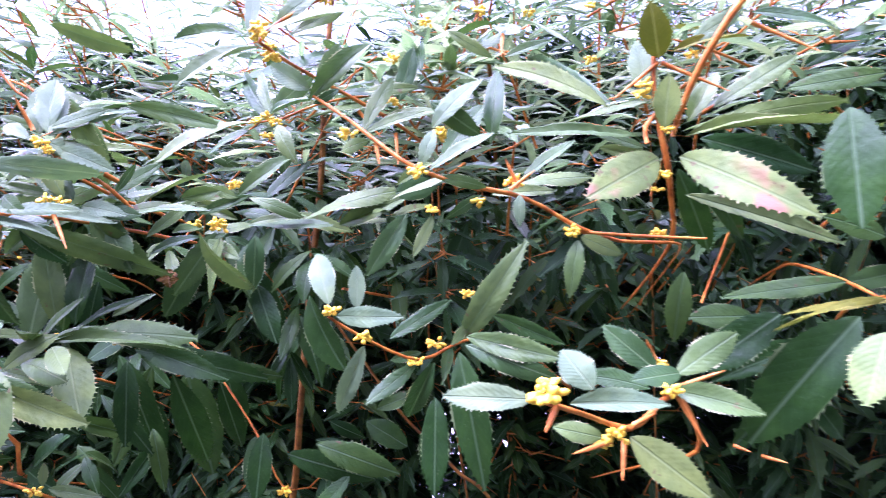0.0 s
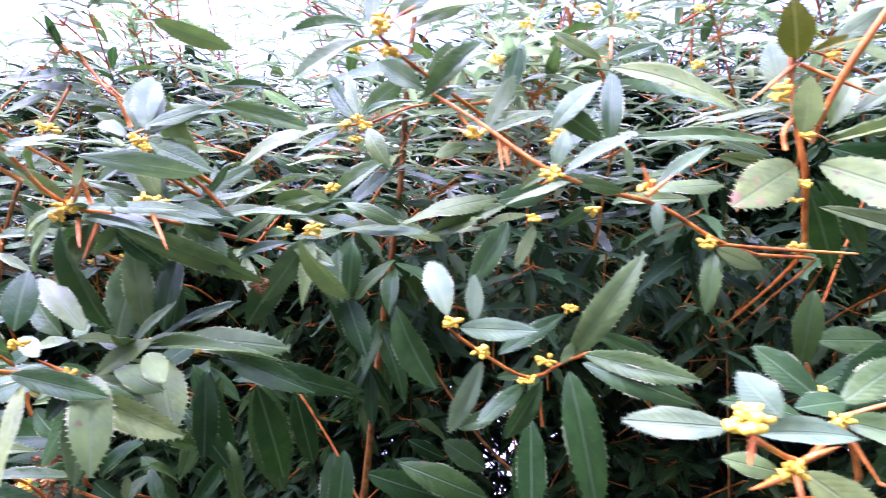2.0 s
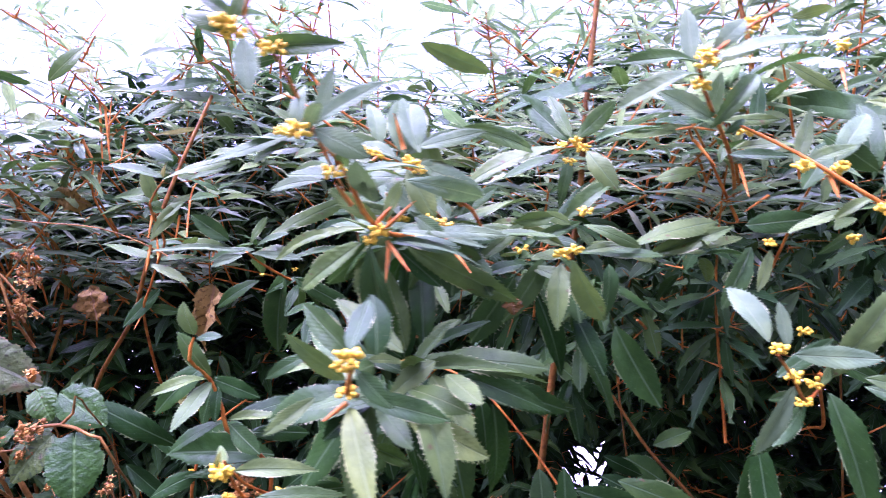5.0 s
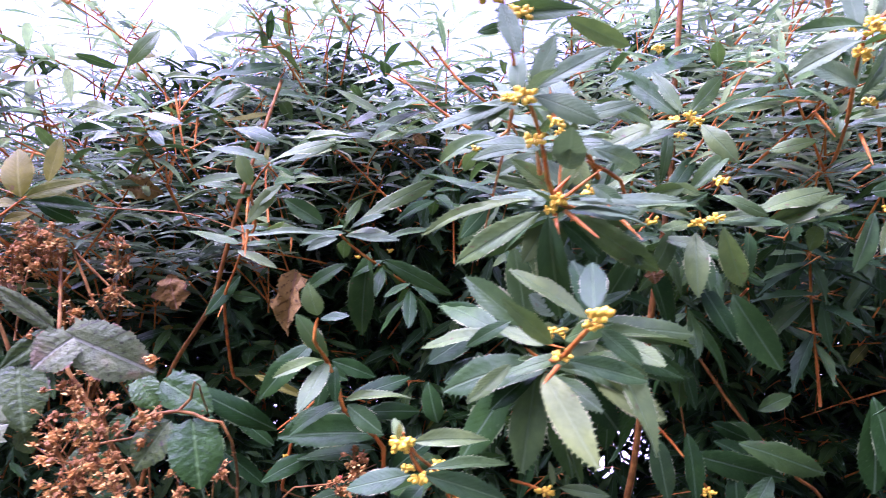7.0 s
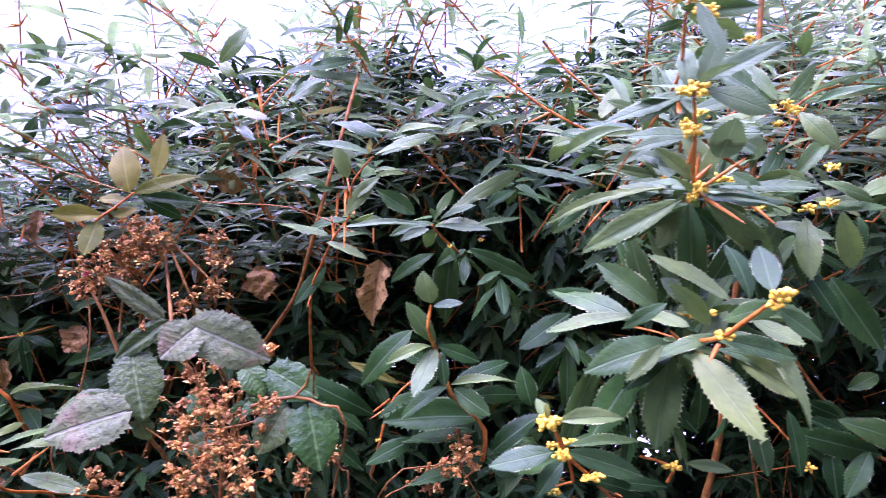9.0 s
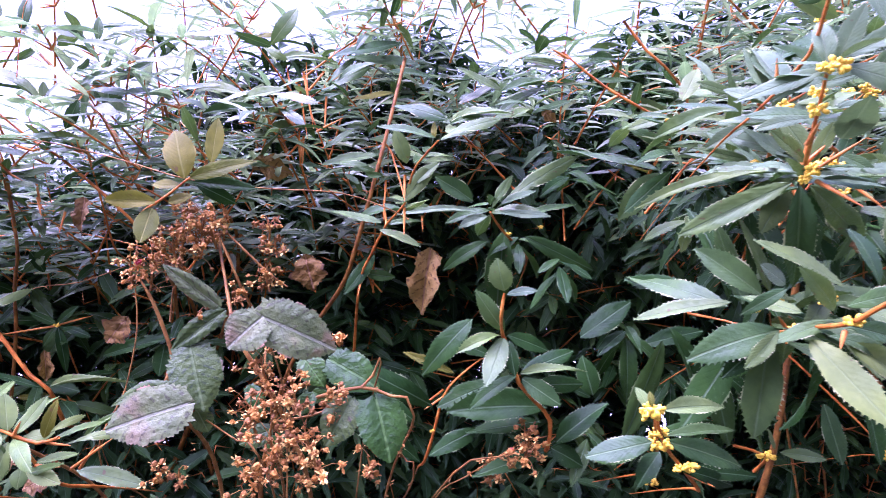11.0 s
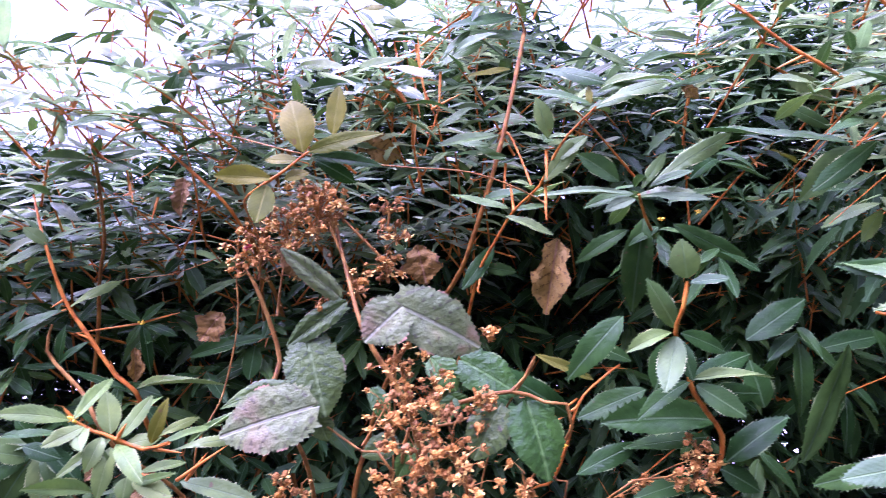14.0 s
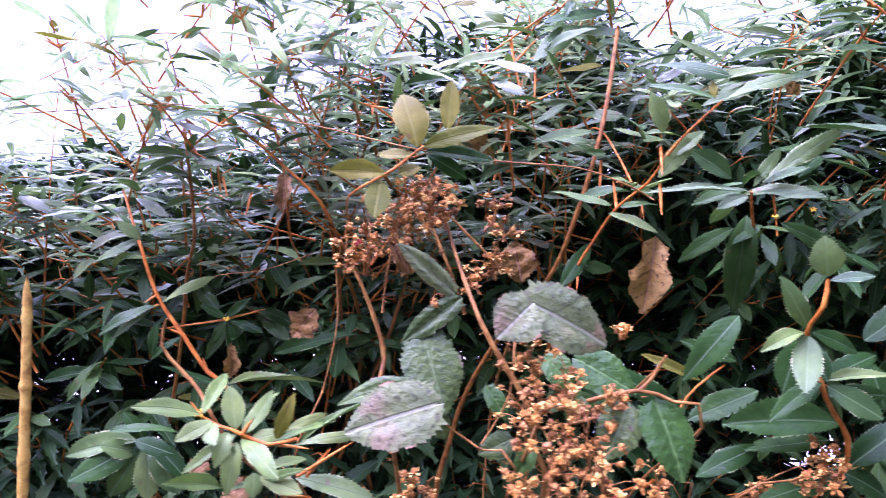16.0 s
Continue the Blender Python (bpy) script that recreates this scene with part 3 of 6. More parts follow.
leaf(br, (-0.279, 0.509, 1.230), 73, 73, 47, 14, 47, "d")

shoot(br, (-0.224, 0.479, 1.326, 1.6), (-0.233, 0.459, 1.343, 1.4), (-0.265, 0.464, 1.362, 1.3), (-0.286, 0.464, 1.377, 1.2))
leaf(br, (-0.266, 0.489, 1.318), -121, -67, 31, 12, -63)
leaf(br, (-0.234, 0.479, 1.319), -161, -38, 29, 8, -97)
leaf(br, (-0.301, 0.492, 1.389), 100, 63, 48, 17, 27, "w")
leaf(br, (-0.274, 0.479, 1.409), 25, -64, 65, 15, 89)
leaf(br, (-0.238, 0.479, 1.341), 26, 58, 25, 6, 94)
leaf(br, (-0.239, 0.509, 1.331), 9, 34, 60, 13, 40)
leaf(br, (-0.296, 0.479, 1.388), 177, 19, 26, 8, -88)

br = branch(bush_east, (-0.180, 0.553, 1.387, 1.0), (-0.154, 0.547, 1.404, 1.3), (-0.138, 0.547, 1.406, 1.5), (-0.091, 0.573, 1.429, 1.8), (0.018, 0.653, 1.456, 2.2))
buds(br, (-0.146, 0.543, 1.408), 1)
buds(br, (-0.139, 0.543, 1.403), 1)
buds(br, (-0.150, 0.553, 1.394), 1)
buds(br, (-0.158, 0.548, 1.406), 1)
leaf(br, (-0.148, 0.557, 1.411), 140, 43, 80, 19, -79)
leaf(br, (-0.147, 0.553, 1.413), 124, 56, 52, 12, -56)
leaf(br, (-0.145, 0.543, 1.411), 13, 44, 50, 16, 81)
leaf(br, (-0.138, 0.517, 1.403), -40, 11, 51, 11, 54)
leaf(br, (-0.088, 0.533, 1.423), -2, 5, 50, 11, 46)
leaf(br, (-0.157, 0.533, 1.401), -173, -14, 86, 19, -33)
leaf(br, (-0.157, 0.533, 1.395), 150, -14, 56, 13, -53)
leaf(br, (-0.138, 0.538, 1.400), -50, -49, 44, 17, 68)
leaf(br, (-0.118, 0.533, 1.374), -149, -28, 58, 13, -37)
leaf(br, (-0.120, 0.573, 1.412), 1, 14, 96, 22, 22)
leaf(br, (-0.137, 0.603, 1.411), -127, -67, 53, 12, -30)

br = branch(bush_east, (-0.081, 0.404, 1.390, 1.3), (-0.057, 0.389, 1.372, 1.6), (-0.037, 0.379, 1.355, 1.7), (-0.018, 0.374, 1.342, 1.8), (0.010, 0.384, 1.334, 1.9), (0.035, 0.394, 1.330, 2.0), (0.055, 0.404, 1.323, 2.0), (0.077, 0.411, 1.311, 2.0), (0.106, 0.419, 1.302, 1.8), (0.137, 0.424, 1.301, 1.6))
shoot(br, (0.077, 0.414, 1.308, 1.2), (0.114, 0.409, 1.305, 1.1), (0.153, 0.404, 1.303, 0.6))
buds(br, (-0.015, 0.529, 1.479), 1)
buds(br, (-0.040, 0.489, 1.438), 1)
buds(br, (-0.041, 0.479, 1.404), 1)
buds(br, (0.068, 0.539, 1.491), 1)
buds(br, (0.117, 0.539, 1.495), 1)
buds(br, (0.119, 0.539, 1.452), 1)
buds(br, (-0.057, 0.381, 1.363), 1)
buds(br, (-0.018, 0.373, 1.341), 1)
buds(br, (0.036, 0.395, 1.337), 1)
buds(br, (0.074, 0.409, 1.308), 1)
buds(br, (-0.012, 0.499, 1.328), 1)
buds(br, (0.019, 0.457, 1.330), 1)
leaf(br, (-0.017, 0.374, 1.344), 38, 66, 25, 9, 59, "w")
leaf(br, (-0.012, 0.374, 1.342), 8, 32, 42, 9, 45, "w")
leaf(br, (-0.009, 0.379, 1.339), -7, -12, 29, 7, 82)
leaf(br, (0.039, 0.389, 1.329), -99, -70, 19, 7, -2, "w")
leaf(br, (0.079, 0.409, 1.305), -12, -25, 26, 10, 91)
leaf(br, (0.077, 0.409, 1.303), -123, -66, 35, 12, -22)
leaf(br, (0.042, 0.399, 1.339), 10, 37, 41, 9, 41)
leaf(br, (-0.052, 0.399, 1.366), 32, 63, 44, 10, 41)
leaf(br, (-0.088, 0.429, 1.400), 172, 33, 35, 13, -92, "w")
leaf(br, (-0.085, 0.439, 1.403), 32, 64, 37, 13, 77)
leaf(br, (-0.084, 0.419, 1.389), 7, 31, 19, 6, 103)
leaf(br, (-0.050, 0.399, 1.367), 4, 22, 38, 9, 53)
leaf(br, (-0.012, 0.439, 1.395), -16, -36, 41, 15, 91)
leaf(br, (0.028, 0.449, 1.368), 67, 74, 61, 14, 20)
leaf(br, (-0.035, 0.479, 1.404), 46, 70, 46, 14, 53)
leaf(br, (0.022, 0.459, 1.335), -165, -33, 29, 8, -84)
leaf(br, (0.025, 0.409, 1.331), -2, 4, 39, 9, 57)
leaf(br, (0.036, 0.419, 1.335), 1, 13, 53, 12, 28)
leaf(br, (-0.009, 0.399, 1.349), -169, -24, 26, 6, -50)
leaf(br, (0.002, 0.439, 1.346), -170, -20, 43, 10, -31)
thorn(br, (0.039, 0.394, 1.334), (0.031, 0.389, 1.350))
thorn(br, (-0.042, 0.384, 1.359), (-0.040, 0.379, 1.346))
thorn(br, (0.034, 0.389, 1.332), (0.048, 0.389, 1.343))

leaf(br, (0.105, 0.439, 1.389), 173, 31, 82, 18, -56, "p")
leaf(br, (0.109, 0.479, 1.370), -7, -11, 36, 10, 100)


br = branch(bush_far_east, (0.284, 0.439, 1.262, 1.6), (0.288, 0.479, 1.271, 2.2), (0.303, 0.559, 1.280, 2.4))
leaf(br, (0.303, 0.489, 1.245), -159, -33, 141, 34, -46, "d")
leaf(br, (0.230, 0.359, 1.269), 160, -9, 51, 12, -22, "y")
leaf(br, (0.324, 0.539, 1.268), -174, -7, 75, 18, -80, "d")
leaf(br, (0.364, 0.519, 1.277), -174, -9, 54, 18, -79)
leaf(br, (0.293, 0.559, 1.237), -169, -21, 98, 22, -50, "d")
leaf(br, (0.300, 0.539, 1.216), -172, -13, 88, 20, -47, "d")

br = branch(bush_east, (-0.255, 0.639, 1.212, 2.0), (-0.214, 0.589, 1.199, 1.6), (-0.165, 0.559, 1.146, 1.4), (-0.137, 0.539, 1.106, 1.2))
leaf(br, (-0.212, 0.509, 1.204), 71, -64, 103, 26, 131, "d")
leaf(br, (-0.152, 0.539, 1.149), -92, -67, 51, 19, -17, "d")
leaf(br, (-0.109, 0.539, 1.140), -10, -17, 72, 22, 66, "d")
leaf(br, (-0.137, 0.474, 1.309), -102, -84, 38, 14, -29)
leaf(br, (-0.150, 0.519, 1.271), -41, -59, 50, 19, 36, "d")
leaf(br, (-0.175, 0.509, 1.313), -146, -55, 57, 20, -79)
leaf(br, (-0.031, 0.489, 1.324), -148, -54, 54, 17, -68)
leaf(br, (-0.112, 0.519, 1.322), 5, 22, 79, 18, 29)
leaf(br, (-0.088, 0.539, 1.318), -23, 20, 66, 15, 92)
leaf(br, (-0.011, 0.499, 1.323), -143, -58, 36, 9, -59)
leaf(br, (-0.180, 0.539, 1.309), -36, -58, 53, 15, 40)
leaf(br, (-0.262, 0.539, 1.209), -67, -66, 67, 19, -4, "d")
leaf(br, (-0.283, 0.539, 1.182), -20, -38, 66, 15, 36, "d")
leaf(br, (-0.307, 0.533, 1.165), 41, -26, 56, 14, 82, "d")
leaf(br, (-0.280, 0.459, 1.139), 110, 71, 15, 6, 13)
leaf(br, (-0.276, 0.459, 1.137), -6, -7, 35, 9, 63)
leaf(br, (-0.285, 0.568, 1.087), 61, 44, 54, 15, 53, "d")
leaf(br, (-0.204, 0.589, 1.179), 59, -70, 72, 20, 124, "d")
leaf(br, (-0.251, 0.559, 1.148), -47, -60, 52, 14, 17, "d")
leaf(br, (-0.226, 0.499, 1.309), 12, 40, 47, 11, 59)
leaf(br, (-0.158, 0.499, 1.338), 176, 22, 23, 9, -86)
leaf(br, (-0.187, 0.499, 1.326), 4, 21, 40, 9, 84)
leaf(br, (-0.149, 0.499, 1.338), -9, -18, 44, 10, 58)
leaf(br, (-0.161, 0.509, 1.322), 175, 24, 44, 10, -83)
leaf(br, (-0.153, 0.509, 1.317), -3, 1, 65, 15, 24)
buds(br, (-0.286, 0.459, 1.135), 1)
buds(br, (-0.135, 0.539, 1.101), 1)
buds(br, (-0.162, 0.469, 1.318), 1)
buds(br, (-0.152, 0.479, 1.345), 1)
shoot(br, (-0.309, 0.459, 1.143, 1.0), (-0.286, 0.459, 1.135, 1.2), (-0.277, 0.489, 1.113, 1.4))

leaf(br, (-0.300, 0.493, 1.237), 148, 18, 72, 16, -60, "d")
leaf(br, (-0.257, 0.479, 1.216), -166, -27, 62, 15, -62, "d")

buds(br, (-0.192, 0.507, 1.319), 1)
buds(br, (-0.167, 0.486, 1.315), 1)
leaf(br, (-0.198, 0.589, 1.442), 19, 24, 119, 27, 24)
leaf(br, (-0.238, 0.496, 1.407), 24, -7, 73, 16, 86)
leaf(br, (-0.270, 0.459, 1.454), 13, -17, 53, 14, 123)
leaf(br, (-0.264, 0.486, 1.369), 145, 7, 41, 9, -67)
leaf(br, (-0.253, 0.501, 1.328), 146, 5, 52, 12, -43)
leaf(br, (-0.284, 0.479, 1.340), 179, 13, 41, 9, -75)
leaf(br, (-0.242, 0.526, 1.337), 136, 43, 61, 14, -60)
leaf(br, (-0.227, 0.479, 1.325), -1, 5, 56, 13, 23)
leaf(br, (-0.167, 0.489, 1.309), -113, -69, 48, 18, 11)
leaf(br, (-0.167, 0.449, 1.311), 40, -54, 56, 16, 163)
leaf(br, (-0.250, 0.480, 1.324), 23, 12, 50, 11, 42)
leaf(br, (-0.149, 0.499, 1.318), 2, 13, 46, 10, 53)
leaf(br, (-0.138, 0.523, 1.325), 21, -9, 66, 15, 56)
leaf(br, (-0.301, 0.569, 1.343), 141, -40, 54, 16, -109)
leaf(br, (-0.171, 0.499, 1.343), -174, -9, 29, 11, -91)
leaf(br, (-0.157, 0.566, 1.341), 33, 43, 65, 15, 40)




br = branch(bush_east, (-0.380, 0.424, 1.185, 1.3), (-0.372, 0.439, 1.167, 1.5), (-0.357, 0.474, 1.143, 1.7), (-0.346, 0.499, 1.113, 2.0))
buds(br, (-0.381, 0.423, 1.181), 1.1)
buds(br, (-0.382, 0.423, 1.176), 1)
buds(br, (-0.356, 0.469, 1.151), 1)
buds(br, (-0.358, 0.476, 1.140), 1)
buds(br, (-0.338, 0.459, 1.129), 1)
leaf(br, (-0.355, 0.485, 1.138), 147, -25, 48, 14, -81, "d")
leaf(br, (-0.352, 0.479, 1.148), -12, 9, 42, 11, 73, "d")
leaf(br, (-0.382, 0.419, 1.182), 88, 73, 10, 4, -10, "y")
leaf(br, (-0.336, 0.479, 1.120), -5, -5, 53, 12, 35, "d")


br = branch(bush_mid, (-0.499, 0.593, 1.375, 1.2), (-0.518, 0.609, 1.356, 1.5), (-0.525, 0.639, 1.341, 1.7), (-0.530, 0.669, 1.324, 1.8), (-0.549, 0.699, 1.305, 2.0), (-0.566, 0.719, 1.275, 2.2), (-0.581, 0.739, 1.242, 2.4), (-0.595, 0.819, 1.154, 3.0))
leaf(br, (-0.501, 0.599, 1.378), 179, 14, 53, 12, -43)
leaf(br, (-0.498, 0.589, 1.375), 5, 24, 58, 13, 32)
leaf(br, (-0.502, 0.599, 1.378), 103, 75, 17, 6, -36, "y")
leaf(br, (-0.554, 0.699, 1.307), 178, 15, 56, 13, -40)
leaf(br, (-0.549, 0.699, 1.305), 1, 11, 40, 9, 50)
leaf(br, (-0.557, 0.699, 1.300), -10, -21, 47, 11, 49)
leaf(br, (-0.567, 0.719, 1.369), -179, 8, 38, 9, -65)
leaf(br, (-0.572, 0.719, 1.361), -6, -9, 19, 7, 101)
leaf(br, (-0.564, 0.739, 1.273), -154, -49, 55, 16, -64, "d")
leaf(br, (-0.575, 0.739, 1.253), -6, -10, 33, 13, 91, "d")
thorn(br, (-0.575, 0.739, 1.259), (-0.582, 0.719, 1.229))
thorn(br, (-0.549, 0.699, 1.305), (-0.552, 0.699, 1.331))

leaf(br, (-0.973, 0.769, 1.369), -168, -27, 53, 12, -73)
leaf(br, (-0.972, 0.769, 1.368), 169, 39, 50, 11, -30)
leaf(br, (-0.973, 0.769, 1.369), -7, -13, 51, 11, 49)
leaf(br, (-0.973, 0.769, 1.365), 1, 13, 53, 12, 48)
thorn(br, (-0.968, 0.759, 1.366), (-0.971, 0.749, 1.398))
thorn(br, (-0.942, 0.779, 1.331), (-0.944, 0.769, 1.382))

main_stem(bush_east, (-0.106, 0.639, 1.575, 4.2), (-0.116, 0.639, 1.459, 4.4), (-0.122, 0.639, 1.360, 4.6), (-0.138, 0.649, 1.232, 5.0), (-0.153, 0.659, 1.082, 5.4), (-0.174, 0.699, 0.897, 6.0))
main_stem(bush_far_east, (0.022, 0.619, 1.565, 3.2), (0.044, 0.639, 1.479, 3.4), (0.062, 0.760, 1.380, 3.4), (0.085, 0.930, 1.219, 3.6), (0.100, 1.020, 0.995, 3.8))
main_stem(bush_mid, (-0.526, 0.769, 1.500, 3.0), (-0.546, 0.739, 1.415, 3.2), (-0.562, 0.729, 1.355, 3.4), (-0.583, 0.739, 1.287, 3.6), (-0.604, 0.759, 1.236, 3.8), (-0.662, 0.799, 1.156, 4.0), (-0.700, 0.839, 1.060, 4.4), (-0.720, 0.859, 0.910, 5.0))
main_stem(bush_west, (-1.028, 0.919, 1.560, 3.0), (-0.968, 0.899, 1.502, 3.0), (-0.898, 0.859, 1.435, 3.2), (-0.858, 0.839, 1.358, 3.4), (-0.837, 0.859, 1.281, 3.8), (-0.826, 0.939, 1.079, 4.4))
main_stem(bush_west, (-0.973, 0.769, 1.369, 2.4), (-0.969, 0.779, 1.289, 2.6), (-0.985, 0.799, 1.242, 2.8), (-1.017, 0.839, 1.100, 3.4))
main_stem(bush_west, (-0.814, 0.799, 1.469, 2.6), (-0.797, 0.799, 1.404, 2.8), (-0.777, 0.819, 1.361, 3.0), (-0.759, 0.879, 1.214, 3.6))
main_stem(bush_mid, (-0.773, 0.839, 1.482, 2.4), (-0.787, 0.839, 1.423, 2.6), (-0.811, 0.859, 1.341, 3.0), (-0.832, 0.899, 1.157, 3.6))
main_stem(bush_far_east, (-0.115, 0.653, 1.230, 2.0), (-0.078, 0.653, 1.178, 2.2), (-0.044, 0.653, 1.130, 2.4), (0.006, 0.653, 1.077, 2.6), (0.072, 0.670, 0.985, 2.8))

cane(bramble, (-1.147, 0.759, 1.409, 1.0), (-1.043, 0.739, 1.409, 1.1), (-0.973, 0.719, 1.408, 1.1), (-0.887, 0.699, 1.393, 1.2), (-0.811, 0.669, 1.373, 1.2), (-0.738, 0.639, 1.350, 1.3), (-0.700, 0.639, 1.343, 1.3), (-0.654, 0.649, 1.339, 1.4), (-0.591, 0.659, 1.335, 1.5), (-0.547, 0.664, 1.320, 1.5), (-0.526, 0.669, 1.309, 1.5))
cane(bramble, (-0.972, 0.759, 1.225, 0.9), (-0.938, 0.759, 1.243, 1.0), (-0.892, 0.759, 1.248, 1.0), (-0.841, 0.759, 1.265, 1.0))
cane(bramble, (-0.806, 0.699, 1.248, 1.4), (-0.805, 0.699, 1.201, 1.5), (-0.818, 0.699, 1.140, 1.6), (-0.843, 0.699, 1.064, 1.8))
cane(bramble, (-0.406, 0.599, 1.109, 1.0), (-0.425, 0.639, 1.088, 1.2), (-0.473, 0.659, 1.053, 1.4), (-0.506, 0.679, 1.021, 1.6))
seed_head(bramble, (-0.425, 0.599, 1.107), 30, 9)
seed_head(bramble, (-0.453, 0.639, 1.065), 28, 9)
dead_leaf((-0.851, 0.694, 1.335), -92, -71, 35, 18, -9)
dead_leaf((-0.373, 0.739, 1.432), -18, -40, 20, 11, 93)
dead_leaf((-0.698, 0.759, 1.380), -8, -17, 43, 29, 84)
dead_leaf((-0.203, 0.483, 1.285), -60, -67, 13, 12, 24)
cut_cane((-1.111, 0.729, 1.222, 4.6), (-1.107, 0.719, 0.817, 6.2))

br = branch(bush_east, (-0.329, 0.303, 1.429, 1.3), (-0.337, 0.303, 1.405, 1.3), (-0.331, 0.328, 1.399, 1.4), (-0.322, 0.358, 1.378, 1.4), (-0.318, 0.413, 1.360, 1.4))
buds(br, (-0.345, 0.303, 1.402), 1.1)
buds(br, (-0.342, 0.303, 1.400), 1)
buds(br, (-0.327, 0.313, 1.396), 1)
leaf(br, (-0.341, 0.303, 1.399), 177, 18, 23, 7, -104)
leaf(br, (-0.338, 0.318, 1.399), -3, 1, 40, 9, 111)
leaf(br, (-0.337, 0.303, 1.396), -55, -68, 26, 10, 21, "w")
leaf(br, (-0.344, 0.303, 1.402), 29, 64, 24, 7, 91)
leaf(br, (-0.343, 0.313, 1.407), 170, 37, 31, 7, -81)
leaf(br, (-0.329, 0.333, 1.399), -172, -19, 16, 5, -110)

br = branch(bush_east, (-0.049, 0.413, 1.466, 1.4), (-0.072, 0.408, 1.452, 1.5), (-0.106, 0.393, 1.424, 1.7), (-0.102, 0.408, 1.415, 1.8), (-0.041, 0.503, 1.395, 2.2), (-0.003, 0.573, 1.375, 2.4))
buds(br, (-0.109, 0.388, 1.426), 1)
buds(br, (-0.108, 0.388, 1.421), 1)
buds(br, (-0.105, 0.403, 1.413), 1)
buds(br, (-0.069, 0.413, 1.455), 1)
buds(br, (-0.073, 0.413, 1.451), 1)
buds(br, (-0.007, 0.433, 1.371), 1)
buds(br, (-0.006, 0.428, 1.373), 1)
buds(br, (0.023, 0.473, 1.467), 1)
buds(br, (-0.155, 0.583, 1.478), 1)
leaf(br, (-0.115, 0.383, 1.419), -179, 5, 41, 9, -53)
leaf(br, (-0.114, 0.393, 1.423), 95, 76, 36, 11, -30, "w")
leaf(br, (-0.101, 0.398, 1.431), 13, 44, 37, 12, 78, "w")
leaf(br, (-0.104, 0.388, 1.423), 2, 16, 64, 14, 38, "w")
leaf(br, (-0.095, 0.403, 1.426), 7, 31, 38, 9, 64)
leaf(br, (-0.109, 0.393, 1.416), -172, -18, 52, 12, -37, "w")
leaf(br, (-0.059, 0.473, 1.410), -2, 4, 39, 9, 71)
leaf(br, (-0.046, 0.483, 1.393), -0, 11, 52, 12, 51)
leaf(br, (-0.062, 0.458, 1.384), -44, -7, 36, 8, 69)
leaf(br, (-0.060, 0.509, 1.382), 143, -8, 34, 11, -101)
leaf(br, (-0.048, 0.503, 1.386), 37, 66, 20, 7, 32)
leaf(br, (-0.038, 0.483, 1.339), -42, 5, 42, 16, 96)
leaf(br, (-0.011, 0.428, 1.375), 18, 50, 52, 16, 52, "w")
leaf(br, (-0.004, 0.473, 1.364), 18, 51, 52, 18, 52)
leaf(br, (-0.036, 0.433, 1.467), 1, 16, 30, 8, 104, "p")
leaf(br, (-0.051, 0.444, 1.434), -146, -40, 57, 13, -55)
leaf(br, (0.001, 0.503, 1.463), -15, -34, 41, 9, 91)
leaf(br, (-0.019, 0.513, 1.436), 106, 61, 36, 14, -53)
leaf(br, (0.045, 0.513, 1.446), 4, 22, 39, 9, 67)
thorn(br, (-0.038, 0.493, 1.384), (-0.036, 0.483, 1.359))
thorn(br, (-0.067, 0.503, 1.403), (-0.050, 0.503, 1.383))
thorn(br, (0.016, 0.553, 1.370), (-0.004, 0.553, 1.356))
thorn(br, (0.043, 0.503, 1.460), (0.040, 0.493, 1.440))

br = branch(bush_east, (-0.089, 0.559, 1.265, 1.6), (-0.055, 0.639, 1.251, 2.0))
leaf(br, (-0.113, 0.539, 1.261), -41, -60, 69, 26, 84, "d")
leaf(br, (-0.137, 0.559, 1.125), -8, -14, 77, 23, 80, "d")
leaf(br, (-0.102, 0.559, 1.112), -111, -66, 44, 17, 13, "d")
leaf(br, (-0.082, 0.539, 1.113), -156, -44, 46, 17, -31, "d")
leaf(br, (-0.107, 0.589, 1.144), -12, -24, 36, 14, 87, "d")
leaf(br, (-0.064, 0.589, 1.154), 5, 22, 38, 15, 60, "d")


br = branch(bush_east, (-0.295, 0.739, 1.457, 1.0), (-0.248, 0.759, 1.444, 1.2), (-0.180, 0.799, 1.420, 1.5), (-0.131, 0.839, 1.384, 2.0))
leaf(br, (-0.317, 0.739, 1.463), -1, 6, 67, 15, 44)
leaf(br, (-0.258, 0.759, 1.451), -16, -36, 55, 19, 113)
leaf(br, (-0.278, 0.739, 1.414), -12, -26, 59, 13, 80)
leaf(br, (-0.415, 0.759, 1.459), 1, 12, 96, 22, 36)
leaf(br, (-0.413, 0.779, 1.465), 173, 30, 62, 14, -55)
leaf(br, (-0.358, 0.769, 1.466), -172, -19, 70, 16, -32)
leaf(br, (-0.331, 0.799, 1.499), 179, 12, 56, 13, -68)
leaf(br, (-0.281, 0.779, 1.505), -172, -20, 63, 14, -45)
thorn(br, (-0.248, 0.759, 1.445), (-0.271, 0.749, 1.454))
thorn(br, (-0.236, 0.739, 1.459), (-0.261, 0.739, 1.452))

